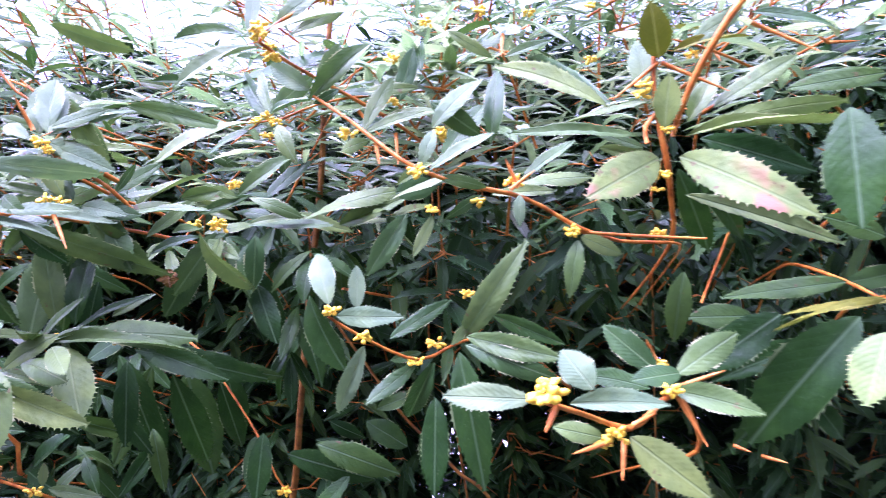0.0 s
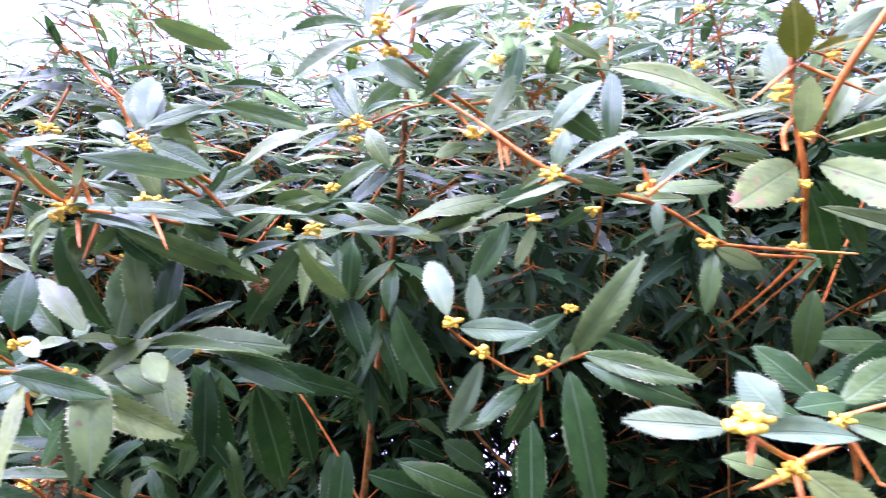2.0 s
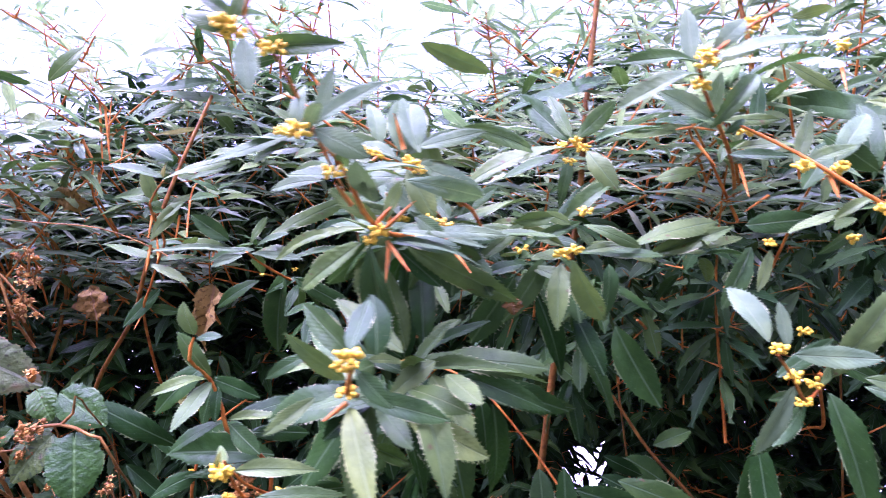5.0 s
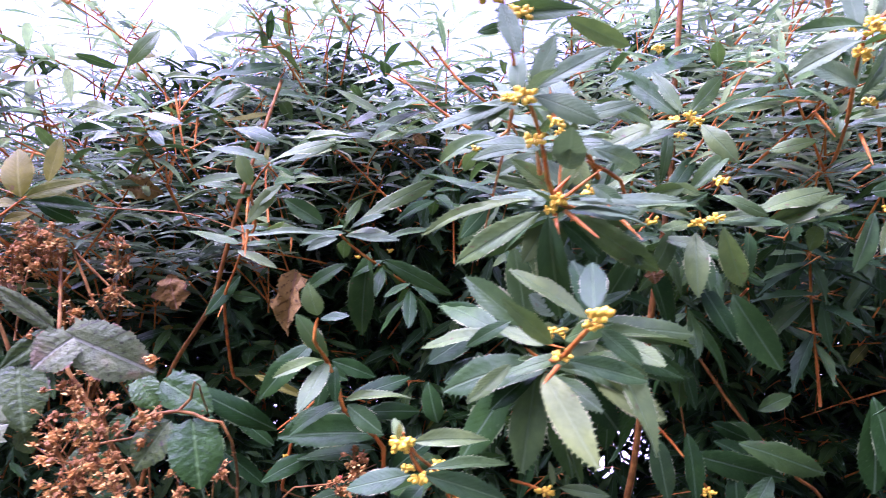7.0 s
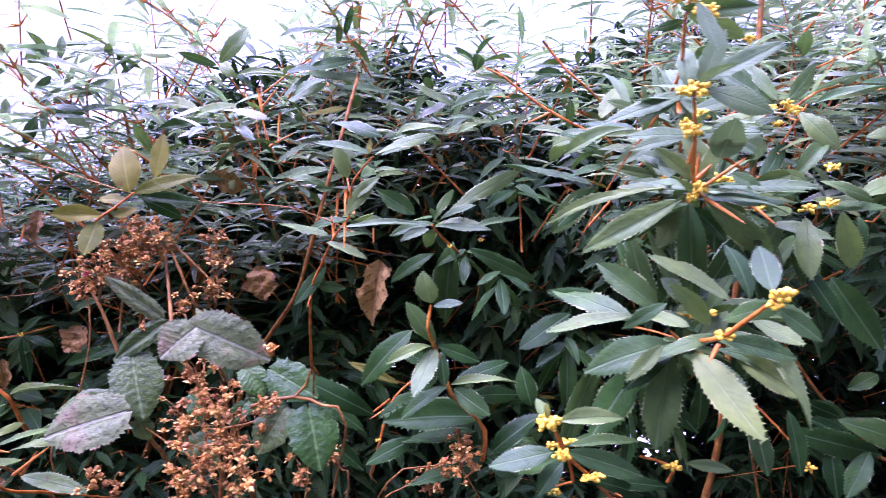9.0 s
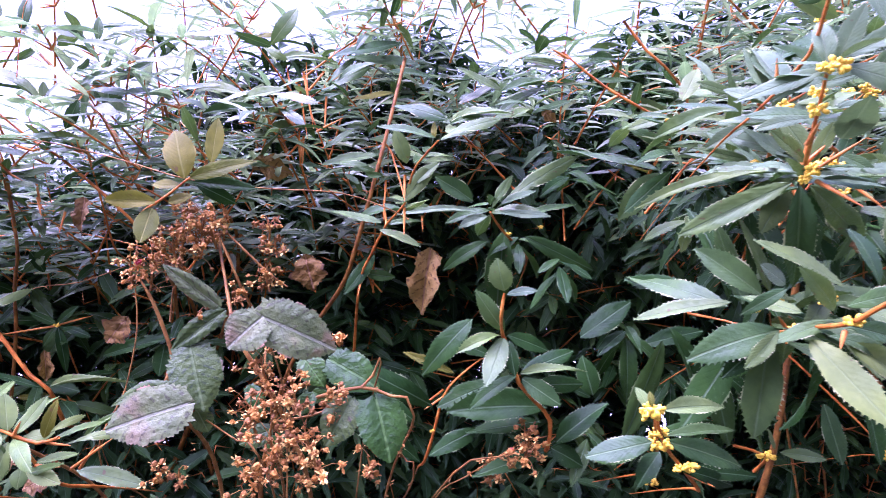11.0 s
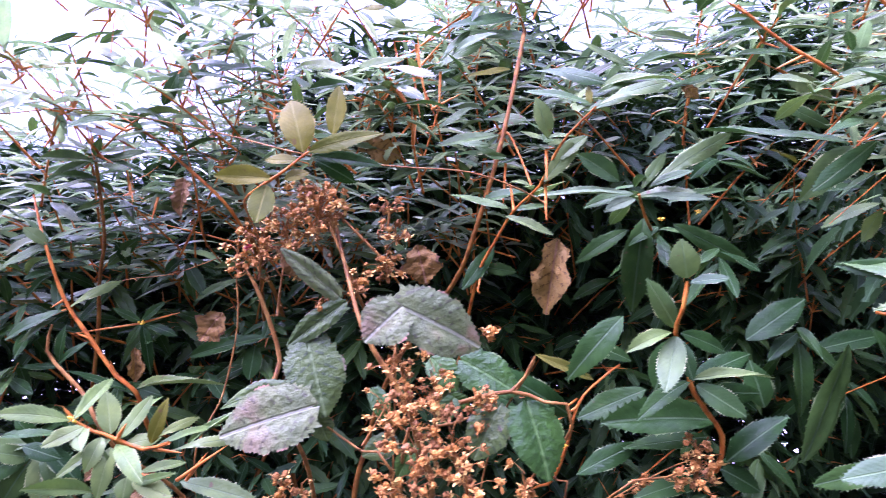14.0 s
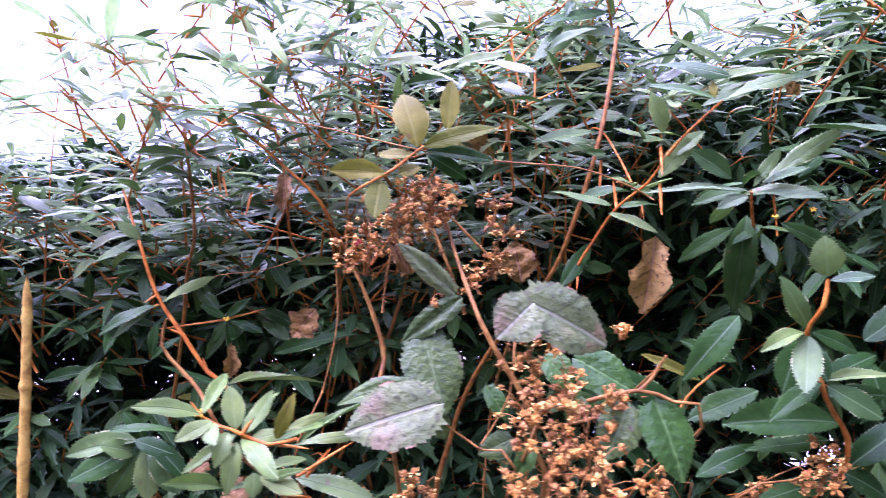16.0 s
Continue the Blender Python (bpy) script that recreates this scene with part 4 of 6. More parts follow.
br = branch(bush_mid, (-0.638, 0.759, 1.492, 1.0), (-0.634, 0.749, 1.441, 1.2), (-0.621, 0.739, 1.403, 1.3), (-0.610, 0.779, 1.367, 1.6))
shoot(br, (-0.672, 0.739, 1.443, 0.9), (-0.658, 0.739, 1.426, 1.0), (-0.646, 0.739, 1.411, 1.1))
shoot(br, (-0.644, 0.739, 1.411, 1.0), (-0.643, 0.739, 1.375, 1.2), (-0.634, 0.779, 1.331, 1.4))
shoot(br, (-0.664, 0.779, 1.494, 0.9), (-0.660, 0.779, 1.473, 1.0))
leaf(br, (-0.622, 0.779, 1.461), 10, 37, 66, 15, 38)
leaf(br, (-0.675, 0.799, 1.509), -2, 2, 68, 15, 48)
leaf(br, (-0.602, 0.799, 1.509), -4, -4, 92, 21, 40)
leaf(br, (-0.623, 0.759, 1.431), 2, 18, 56, 13, 44)
leaf(br, (-0.621, 0.739, 1.373), 1, 12, 64, 14, 52)
leaf(br, (-0.583, 0.739, 1.373), -11, -23, 34, 8, 76)
leaf(br, (-0.626, 0.759, 1.417), -178, 4, 63, 14, -42)
leaf(br, (-0.710, 0.759, 1.409), -1, 7, 46, 10, 46)
leaf(br, (-0.710, 0.764, 1.456), 153, 20, 83, 19, -42, "p")
leaf(br, (-0.706, 0.719, 1.440), -22, 8, 60, 14, 62, "p")
leaf(br, (-0.825, 0.759, 1.477), -175, -9, 61, 14, -57, "p")
leaf(br, (-0.635, 0.759, 1.444), 5, 24, 45, 10, 59)
leaf(br, (-0.619, 0.739, 1.390), 9, 35, 42, 9, 44)
thorn(br, (-0.634, 0.749, 1.458), (-0.614, 0.739, 1.477))
thorn(br, (-0.644, 0.739, 1.398), (-0.658, 0.729, 1.379))
thorn(br, (-0.625, 0.739, 1.410), (-0.595, 0.729, 1.423))

br = branch(bush_west, (-1.201, 0.879, 1.480, 0.9), (-1.153, 0.879, 1.503, 1.0), (-1.104, 0.889, 1.533, 1.1), (-1.064, 0.919, 1.553, 1.3))
leaf(br, (-1.159, 0.879, 1.500), 163, 50, 40, 9, -41)
leaf(br, (-1.156, 0.879, 1.501), -17, -41, 26, 8, 66)
leaf(br, (-1.133, 0.879, 1.516), 7, 31, 26, 9, 118)
leaf(br, (-1.097, 0.889, 1.533), 3, 21, 38, 8, 93)
leaf(br, (-1.111, 0.889, 1.527), -24, -51, 42, 10, 29)
leaf(br, (-1.152, 0.879, 1.468), -23, -50, 36, 10, 49)
leaf(br, (-0.975, 0.879, 1.549), 5, 26, 31, 12, 116)
leaf(br, (-1.034, 0.889, 1.533), 7, 31, 33, 10, 116)

br = branch(bush_west, (-0.942, 0.740, 1.469, 0.9), (-0.937, 0.740, 1.516, 0.8), (-0.928, 0.740, 1.555, 0.6))
leaf(br, (-0.937, 0.740, 1.519), 75, 75, 51, 13, 49)
leaf(br, (-0.969, 0.760, 1.542), 155, 58, 32, 10, -46)
leaf(br, (-0.874, 0.780, 1.550), -73, -71, 32, 10, -9)
leaf(br, (-0.915, 0.780, 1.539), -12, -30, 38, 9, 55)
leaf(br, (-0.876, 0.760, 1.496), -154, -50, 24, 9, -100)
leaf(br, (-0.661, 0.680, 1.486), 22, 56, 54, 17, 91, "p")
leaf(br, (-0.652, 0.641, 1.472), -139, 7, 36, 9, -115)
leaf(br, (-0.648, 0.700, 1.477), 173, 30, 26, 9, -98)
leaf(br, (-0.917, 0.740, 1.441), 169, 39, 81, 18, -11)
leaf(br, (-0.914, 0.740, 1.442), 121, 72, 27, 10, -2)
leaf(br, (-0.811, 0.788, 1.504), 49, 50, 45, 10, 44)
leaf(br, (-0.804, 0.760, 1.495), -165, -32, 47, 11, -65)
leaf(br, (-0.906, 0.769, 1.454), 38, 15, 62, 14, 50)
leaf(br, (-0.882, 0.720, 1.411), -20, 58, 33, 13, 136)
leaf(br, (-0.607, 0.751, 1.496), 30, 20, 94, 21, 37)
leaf(br, (-0.558, 0.727, 1.481), 151, -2, 57, 13, -51)
leaf(br, (-0.545, 0.774, 1.486), 27, 3, 61, 14, 48)
leaf(br, (-0.539, 0.624, 1.412), -36, -14, 59, 13, 36)
leaf(br, (-0.480, 0.648, 1.405), -37, 4, 60, 14, 49)


# ---- sprays and bramble parts that stand out in front ----

br = branch(bush_west, (-1.050, 0.790, 1.334, 1.8), (-1.019, 0.760, 1.282, 2.4), (-0.999, 0.760, 1.224, 3.0), (-0.973, 0.760, 1.184, 3.4), (-0.947, 0.760, 1.146, 3.6), (-0.927, 0.760, 1.129, 3.6), (-0.932, 0.800, 1.081, 3.6))
leaf(br, (-0.996, 0.760, 1.213), -160, -18, 61, 14, -35)
leaf(br, (-1.007, 0.760, 1.206), -163, -35, 42, 9, -45)
leaf(br, (-0.995, 0.760, 1.215), -11, 29, 62, 9, 55)
leaf(br, (-0.997, 0.760, 1.198), -112, -72, 36, 9, -23, "d")
leaf(br, (-1.017, 0.760, 1.280), -166, -28, 47, 12, -55)
leaf(br, (-1.013, 0.760, 1.284), -11, 19, 56, 8, 54)
leaf(br, (-1.016, 0.760, 1.280), -151, 40, 27, 15, -59)
leaf(br, (-1.014, 0.760, 1.284), 160, 34, 72, 9, -12)
leaf(br, (-0.926, 0.760, 1.133), -17, 10, 102, 12, 36)
leaf(br, (-0.936, 0.760, 1.132), -170, 22, 60, 12, -29, "d")
leaf(br, (-0.973, 0.760, 1.181), -162, -29, 37, 8, -45, "d")
thorn(br, (-0.999, 0.760, 1.224), (-1.009, 0.754, 1.216))
thorn(br, (-0.973, 0.760, 1.184), (-0.984, 0.754, 1.190))
thorn(br, (-0.997, 0.760, 1.214), (-1.026, 0.754, 1.202))
thorn(br, (-0.947, 0.760, 1.146), (-0.950, 0.754, 1.162))

br = branch(bush_west, (-0.950, 0.820, 1.193, 1.4), (-0.957, 0.850, 1.172, 1.6), (-0.964, 0.900, 1.110, 2.0))
leaf(br, (-0.949, 0.820, 1.193), -13, -13, 44, 10, 34, "d")
leaf(br, (-0.949, 0.820, 1.192), -34, -71, 56, 13, 22, "d")
leaf(br, (-0.951, 0.820, 1.195), -158, 31, 31, 11, -54, "d")
leaf(br, (-0.950, 0.820, 1.192), -142, -53, 27, 9, -57, "d")
leaf(br, (-0.950, 0.820, 1.195), -19, 36, 38, 10, 85, "d")
buds(br, (-0.948, 0.816, 1.194), .7)
thorn(br, (-0.951, 0.820, 1.193), (-1.025, 0.814, 1.183))
thorn(br, (-0.948, 0.820, 1.194), (-0.905, 0.814, 1.205))
leaf(br, (-0.897, 0.820, 1.155), -6, 17, 94, 19, 65, "d")
leaf(br, (-0.824, 0.820, 1.167), -112, -73, 38, 21, -28, "d")
leaf(br, (-0.836, 0.820, 1.241), -170, -16, 57, 10, -46)
leaf(br, (-0.963, 0.820, 1.258), -135, 61, 29, 14, -86, "d")
leaf(br, (-0.988, 0.820, 1.258), -16, 37, 47, 15, 95, "d")

br = branch(bush_west, (-0.880, 0.570, 1.149, 1.8), (-0.865, 0.570, 1.141, 2.0), (-0.849, 0.570, 1.135, 2.2), (-0.840, 0.580, 1.111, 2.4), (-0.829, 0.600, 1.083, 2.6))
shoot(br, (-0.849, 0.570, 1.135, 1.8), (-0.830, 0.570, 1.128, 1.6), (-0.808, 0.560, 1.135, 1.3))
leaf(br, (-0.870, 0.550, 1.154), -132, 22, 43, 13, -50, "p")
leaf(br, (-0.873, 0.560, 1.152), 94, 18, 63, 11, 18, "p")
leaf(br, (-0.877, 0.570, 1.146), -56, -9, 37, 12, 5, "p")
leaf(br, (-0.880, 0.570, 1.148), -156, 16, 25, 8, -32, "p")
leaf(br, (-0.853, 0.570, 1.139), 129, 65, 31, 16, -6, "p")
leaf(br, (-0.849, 0.570, 1.138), 65, 33, 46, 9, 25, "p")
leaf(br, (-0.852, 0.570, 1.136), -164, -33, 44, 9, -49, "p")
leaf(br, (-0.849, 0.570, 1.132), -49, -10, 54, 13, 25, "p")
leaf(br, (-0.853, 0.570, 1.130), -90, -55, 35, 13, -18, "p")
leaf(br, (-0.846, 0.570, 1.136), 57, 47, 35, 11, 38, "p")
leaf(br, (-0.825, 0.570, 1.132), -36, 60, 35, 11, 131, "y")
leaf(br, (-0.831, 0.590, 1.124), 43, 9, 52, 8, 22, "p")
leaf(br, (-0.823, 0.570, 1.135), -17, 29, 39, 6, 47, "p")
leaf(br, (-0.860, 0.560, 1.102), -105, 25, 52, 10, -62, "p")
leaf(br, (-0.862, 0.570, 1.095), -18, 20, 69, 7, 36, "p")
leaf(br, (-0.855, 0.570, 1.103), -79, 69, 29, 10, -150, "p")
leaf(br, (-0.821, 0.610, 1.091), -9, -10, 64, 16, 39)
leaf(br, (-0.825, 0.600, 1.117), 0, 14, 57, 7, 29)
leaf(br, (-0.820, 0.620, 1.115), 0, 35, 67, 8, 45)
leaf(br, (-0.954, 0.630, 1.114), 0, -19, 31, 14, 54, "d")
leaf(br, (-0.986, 0.650, 1.116), 0, 6, 56, 11, 34, "d")
leaf(br, (-0.949, 0.690, 1.091), 180, -35, 67, 19, -85, "d")
buds(br, (-0.877, 0.566, 1.151), .6)
thorn(br, (-0.823, 0.570, 1.128), (-0.801, 0.564, 1.127))
thorn(br, (-0.815, 0.590, 1.099), (-0.771, 0.570, 1.130))
thorn(br, (-0.808, 0.590, 1.099), (-0.789, 0.580, 1.122))
thorn(br, (-0.832, 0.570, 1.110), (-0.809, 0.564, 1.110))
thorn(br, (-0.879, 0.570, 1.149), (-0.883, 0.564, 1.160))
thorn(br, (-0.849, 0.570, 1.135), (-0.839, 0.564, 1.148))

cane(bramble, (-0.925, 0.620, 1.212, 1.8), (-0.929, 0.620, 1.191, 2.8), (-0.914, 0.620, 1.172, 3.0), (-0.899, 0.620, 1.155, 3.2), (-0.877, 0.620, 1.116, 3.4))
cane(bramble, (-0.708, 0.650, 1.299, 2.6), (-0.696, 0.630, 1.256, 3.2), (-0.679, 0.600, 1.209, 4.0), (-0.662, 0.600, 1.178, 4.4), (-0.645, 0.600, 1.148, 4.6), (-0.636, 0.620, 1.108, 4.8), (-0.627, 0.640, 1.067, 5.0))
cane(bramble, (-0.791, 0.670, 1.257, 2.0), (-0.780, 0.670, 1.239, 3.0), (-0.766, 0.670, 1.202, 4.0), (-0.759, 0.670, 1.173, 4.4), (-0.763, 0.670, 1.133, 4.6))
cane(bramble, (-0.709, 0.670, 1.303, 2.0), (-0.687, 0.670, 1.280, 2.6), (-0.662, 0.670, 1.255, 2.6), (-0.647, 0.670, 1.244, 2.0))
cane(bramble, (-0.723, 0.700, 1.300, 2.4), (-0.711, 0.700, 1.271, 3.0), (-0.700, 0.700, 1.243, 3.2), (-0.688, 0.720, 1.207, 3.2))
cane(bramble, (-0.746, 0.670, 1.291, 1.6), (-0.756, 0.670, 1.251, 2.0), (-0.761, 0.670, 1.212, 2.2))
cane(bramble, (-0.680, 0.600, 1.119, 1.2), (-0.658, 0.600, 1.157, 1.6), (-0.655, 0.620, 1.197, 2.0))
cane(bramble, (-0.579, 0.580, 1.152, 1.6), (-0.612, 0.580, 1.140, 2.2), (-0.637, 0.580, 1.136, 2.6), (-0.647, 0.580, 1.124, 3.0))
cane(bramble, (-0.706, 0.600, 1.134, 1.4), (-0.680, 0.600, 1.115, 1.8), (-0.657, 0.580, 1.108, 2.0))
bramble_leaf(bramble, (-0.723, 0.614, 1.195), -50, -63, 58, 47, 30, "k")
bramble_leaf(bramble, (-0.714, 0.577, 1.154), -166, -13, 65, 48, -65, "m")
bramble_leaf(bramble, (-0.735, 0.597, 1.163), 180, -9, 55, 19, -46, "k")
bramble_leaf(bramble, (-0.715, 0.607, 1.140), 0, -65, 21, 19, 74, "k")
bramble_leaf(bramble, (-0.650, 0.563, 1.228), 9, -26, 70, 45, 75, "m")
bramble_leaf(bramble, (-0.648, 0.558, 1.226), -146, -36, 33, 36, -62, "m")
bramble_leaf(bramble, (-0.701, 0.620, 1.233), -153, 40, 57, 18, -95, "m")
bramble_leaf(bramble, (-0.697, 0.620, 1.225), -167, -35, 54, 20, -74, "k")
bramble_leaf(bramble, (-0.611, 0.590, 1.158), 0, -33, 17, 11, 70, "g")
bramble_leaf(bramble, (-0.656, 0.620, 1.117), -158, -17, 28, 21, -59, "k")
bramble_leaf(bramble, (-0.673, 0.620, 1.157), -36, -52, 28, 16, 44, "g")
bramble_leaf(bramble, (-0.641, 0.600, 1.118), 180, -61, 29, 15, -73, "g")
seed_head(bramble, (-0.716, 0.632, 1.301), 42, 24)
seed_head(bramble, (-0.769, 0.650, 1.268), 40, 22)
seed_head(bramble, (-0.737, 0.640, 1.288), 34, 12)
dead_leaf((-0.751, 0.639, 1.271), -26, -50, 30, 15, 48)
dead_leaf((-0.640, 0.739, 1.273), -45, -71, 38, 33, 46)
dead_leaf((-0.502, 0.734, 1.276), -163, -79, 72, 37, -62)
dead_leaf((-0.837, 0.750, 1.208), -152, -49, 33, 27, -71)
dead_leaf((-0.914, 0.730, 1.177), 0, -87, 33, 14, 54)
dead_leaf((-0.869, 0.660, 1.069), -157, -15, 27, 21, -53)
dead_leaf((-0.916, 0.680, 1.081), -140, -27, 18, 20, -51)

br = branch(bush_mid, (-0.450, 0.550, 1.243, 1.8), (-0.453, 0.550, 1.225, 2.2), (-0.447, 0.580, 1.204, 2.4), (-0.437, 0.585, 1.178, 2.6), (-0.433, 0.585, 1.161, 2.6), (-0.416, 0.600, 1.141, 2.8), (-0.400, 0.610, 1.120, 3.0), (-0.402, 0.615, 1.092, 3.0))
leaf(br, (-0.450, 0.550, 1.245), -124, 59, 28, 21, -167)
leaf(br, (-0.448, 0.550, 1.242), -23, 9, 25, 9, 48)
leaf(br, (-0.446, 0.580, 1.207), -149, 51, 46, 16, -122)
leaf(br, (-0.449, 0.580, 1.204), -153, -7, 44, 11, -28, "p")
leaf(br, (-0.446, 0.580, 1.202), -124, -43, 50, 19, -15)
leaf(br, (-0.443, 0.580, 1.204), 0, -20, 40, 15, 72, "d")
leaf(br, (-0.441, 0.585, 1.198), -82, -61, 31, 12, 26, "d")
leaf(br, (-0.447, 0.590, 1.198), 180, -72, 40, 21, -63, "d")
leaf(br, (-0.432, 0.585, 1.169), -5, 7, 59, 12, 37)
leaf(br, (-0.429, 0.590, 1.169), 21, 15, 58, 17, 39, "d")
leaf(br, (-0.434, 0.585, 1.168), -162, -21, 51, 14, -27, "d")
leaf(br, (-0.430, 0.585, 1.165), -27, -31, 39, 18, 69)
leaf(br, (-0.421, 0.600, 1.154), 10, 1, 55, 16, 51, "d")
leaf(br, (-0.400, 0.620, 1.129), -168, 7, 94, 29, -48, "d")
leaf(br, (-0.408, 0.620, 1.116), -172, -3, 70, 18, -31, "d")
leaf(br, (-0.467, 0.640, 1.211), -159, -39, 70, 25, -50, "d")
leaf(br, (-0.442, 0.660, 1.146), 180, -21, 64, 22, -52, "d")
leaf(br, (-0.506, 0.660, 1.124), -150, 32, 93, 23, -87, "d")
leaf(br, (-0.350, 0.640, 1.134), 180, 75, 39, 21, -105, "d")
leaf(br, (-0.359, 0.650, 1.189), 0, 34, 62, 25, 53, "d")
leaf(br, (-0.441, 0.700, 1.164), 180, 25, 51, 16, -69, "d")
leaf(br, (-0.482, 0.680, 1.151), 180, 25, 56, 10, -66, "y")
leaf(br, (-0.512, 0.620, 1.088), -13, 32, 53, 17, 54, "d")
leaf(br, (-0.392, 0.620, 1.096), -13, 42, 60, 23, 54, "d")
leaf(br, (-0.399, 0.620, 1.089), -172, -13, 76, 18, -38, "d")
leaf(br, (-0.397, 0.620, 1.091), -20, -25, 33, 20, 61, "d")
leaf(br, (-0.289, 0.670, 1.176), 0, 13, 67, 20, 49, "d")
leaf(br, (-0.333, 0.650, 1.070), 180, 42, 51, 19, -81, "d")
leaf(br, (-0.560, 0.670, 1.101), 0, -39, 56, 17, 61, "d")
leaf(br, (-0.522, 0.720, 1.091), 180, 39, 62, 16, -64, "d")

br = branch(bush_mid, (-0.452, 0.700, 1.161, 1.6), (-0.477, 0.700, 1.142, 2.0), (-0.493, 0.700, 1.122, 2.4), (-0.503, 0.700, 1.086, 2.6), (-0.513, 0.720, 1.048, 2.6))
shoot(br, (-0.492, 0.700, 1.130, 1.4), (-0.514, 0.700, 1.114, 0.8))
thorn(br, (-0.493, 0.700, 1.122), (-0.513, 0.694, 1.111))
buds(br, (-0.505, 0.696, 1.088), .5)
cane(bramble, (-0.419, 0.600, 1.104, 1.2), (-0.448, 0.600, 1.092, 1.5), (-0.491, 0.600, 1.078, 1.8))
cane(bramble, (-0.541, 0.600, 1.104, 1.2), (-0.532, 0.600, 1.091, 1.5), (-0.526, 0.600, 1.077, 1.8))

br = branch(bush_mid, (-0.445, 0.660, 1.315, 1.6), (-0.430, 0.690, 1.299, 2.0), (-0.392, 0.760, 1.270, 2.4))
leaf(br, (-0.448, 0.660, 1.315), -174, 1, 89, 10, -37, "w")
leaf(br, (-0.438, 0.660, 1.319), 13, 34, 108, 14, 46)
leaf(br, (-0.462, 0.660, 1.326), -164, 33, 44, 18, -90)
leaf(br, (-0.440, 0.660, 1.314), -11, -4, 54, 11, 41, "w")
leaf(br, (-0.448, 0.660, 1.311), -161, -13, 31, 13, -42, "w")
leaf(br, (-0.435, 0.660, 1.322), -17, 21, 37, 11, 45)
leaf(br, (-0.443, 0.660, 1.319), -30, 58, 37, 10, 73)
leaf(br, (-0.420, 0.720, 1.299), 180, -81, 92, 29, -67, "d")
leaf(br, (-0.404, 0.690, 1.290), 0, -27, 80, 18, 83, "d")
leaf(br, (-0.442, 0.700, 1.286), 180, -27, 56, 16, -59, "d")
leaf(br, (-0.409, 0.690, 1.310), 9, 14, 65, 11, 37)
buds(br, (-0.427, 0.656, 1.293), .5)
buds(br, (-0.396, 0.656, 1.299), .5)

br = branch(bush_east, (-0.291, 0.322, 1.263, 1.6), (-0.296, 0.350, 1.246, 1.9), (-0.298, 0.365, 1.238, 2.0), (-0.294, 0.420, 1.227, 2.1), (-0.283, 0.470, 1.212, 2.2))
buds(br, (-0.292, 0.318, 1.264), 1.2)
buds(br, (-0.295, 0.320, 1.260), .8)
buds(br, (-0.299, 0.360, 1.240), 1)
buds(br, (-0.293, 0.418, 1.228), .9)
buds(br, (-0.297, 0.382, 1.250), .9)
thorn(br, (-0.299, 0.365, 1.234), (-0.309, 0.355, 1.227))
thorn(br, (-0.295, 0.420, 1.227), (-0.307, 0.410, 1.237))
leaf(br, (-0.300, 0.420, 1.227), 180, -12, 58, 23, -52)
leaf(br, (-0.314, 0.450, 1.242), 147, -11, 66, 13, -42)
leaf(br, (-0.311, 0.460, 1.238), 119, 14, 94, 19, -48)
leaf(br, (-0.305, 0.430, 1.248), 164, 40, 49, 17, -77)
leaf(br, (-0.299, 0.400, 1.240), 141, 16, 33, 10, -42)
leaf(br, (-0.301, 0.370, 1.245), -142, 34, 39, 11, -115)
leaf(br, (-0.270, 0.440, 1.239), 23, 50, 40, 10, 30, "d")
leaf(br, (-0.294, 0.370, 1.247), -79, 18, 43, 10, 75)
leaf(br, (-0.267, 0.450, 1.239), 6, -1, 90, 13, 44)
leaf(br, (-0.292, 0.325, 1.266), 76, 47, 30, 13, -14)
leaf(br, (-0.289, 0.325, 1.257), -32, -37, 23, 10, 72)
leaf(br, (-0.293, 0.370, 1.236), 8, -14, 49, 13, 64)
leaf(br, (-0.283, 0.400, 1.226), 0, -13, 43, 10, 51)
leaf(br, (-0.271, 0.400, 1.221), 6, -28, 57, 17, 85, "p")
leaf(br, (-0.301, 0.390, 1.226), -66, -42, 59, 19, 48, "p")
leaf(br, (-0.271, 0.430, 1.216), 0, -53, 46, 19, 96, "d")
leaf(br, (-0.295, 0.440, 1.218), 180, -81, 66, 24, -71)
leaf(br, (-0.308, 0.460, 1.207), 180, -55, 63, 24, -67, "d")
leaf(br, (-0.292, 0.440, 1.220), 180, -35, 42, 15, -52, "d")
leaf(br, (-0.236, 0.500, 1.225), 24, -18, 102, 22, 68, "d")
leaf(br, (-0.255, 0.440, 1.245), -142, -25, 36, 14, -44)

br = branch(bush_east, (-0.321, 0.343, 1.373, 1.2), (-0.306, 0.373, 1.355, 1.6), (-0.291, 0.408, 1.326, 2.0), (-0.259, 0.458, 1.321, 2.2), (-0.195, 0.548, 1.302, 2.2))
buds(br, (-0.322, 0.338, 1.367), 1.2)
buds(br, (-0.328, 0.338, 1.365), .8)
buds(br, (-0.293, 0.393, 1.367), 1)
buds(br, (-0.311, 0.368, 1.352), 1)
buds(br, (-0.280, 0.478, 1.337), .9)
buds(br, (-0.289, 0.404, 1.324), 1.1)
buds(br, (-0.294, 0.404, 1.319), .8)
leaf(br, (-0.324, 0.343, 1.366), 173, -18, 45, 10, -60, "w")
leaf(br, (-0.325, 0.348, 1.364), 180, -22, 24, 7, -51, "w")
leaf(br, (-0.314, 0.343, 1.372), -25, 24, 39, 10, 76, "w")
leaf(br, (-0.315, 0.343, 1.368), -29, -24, 34, 12, 71, "w")
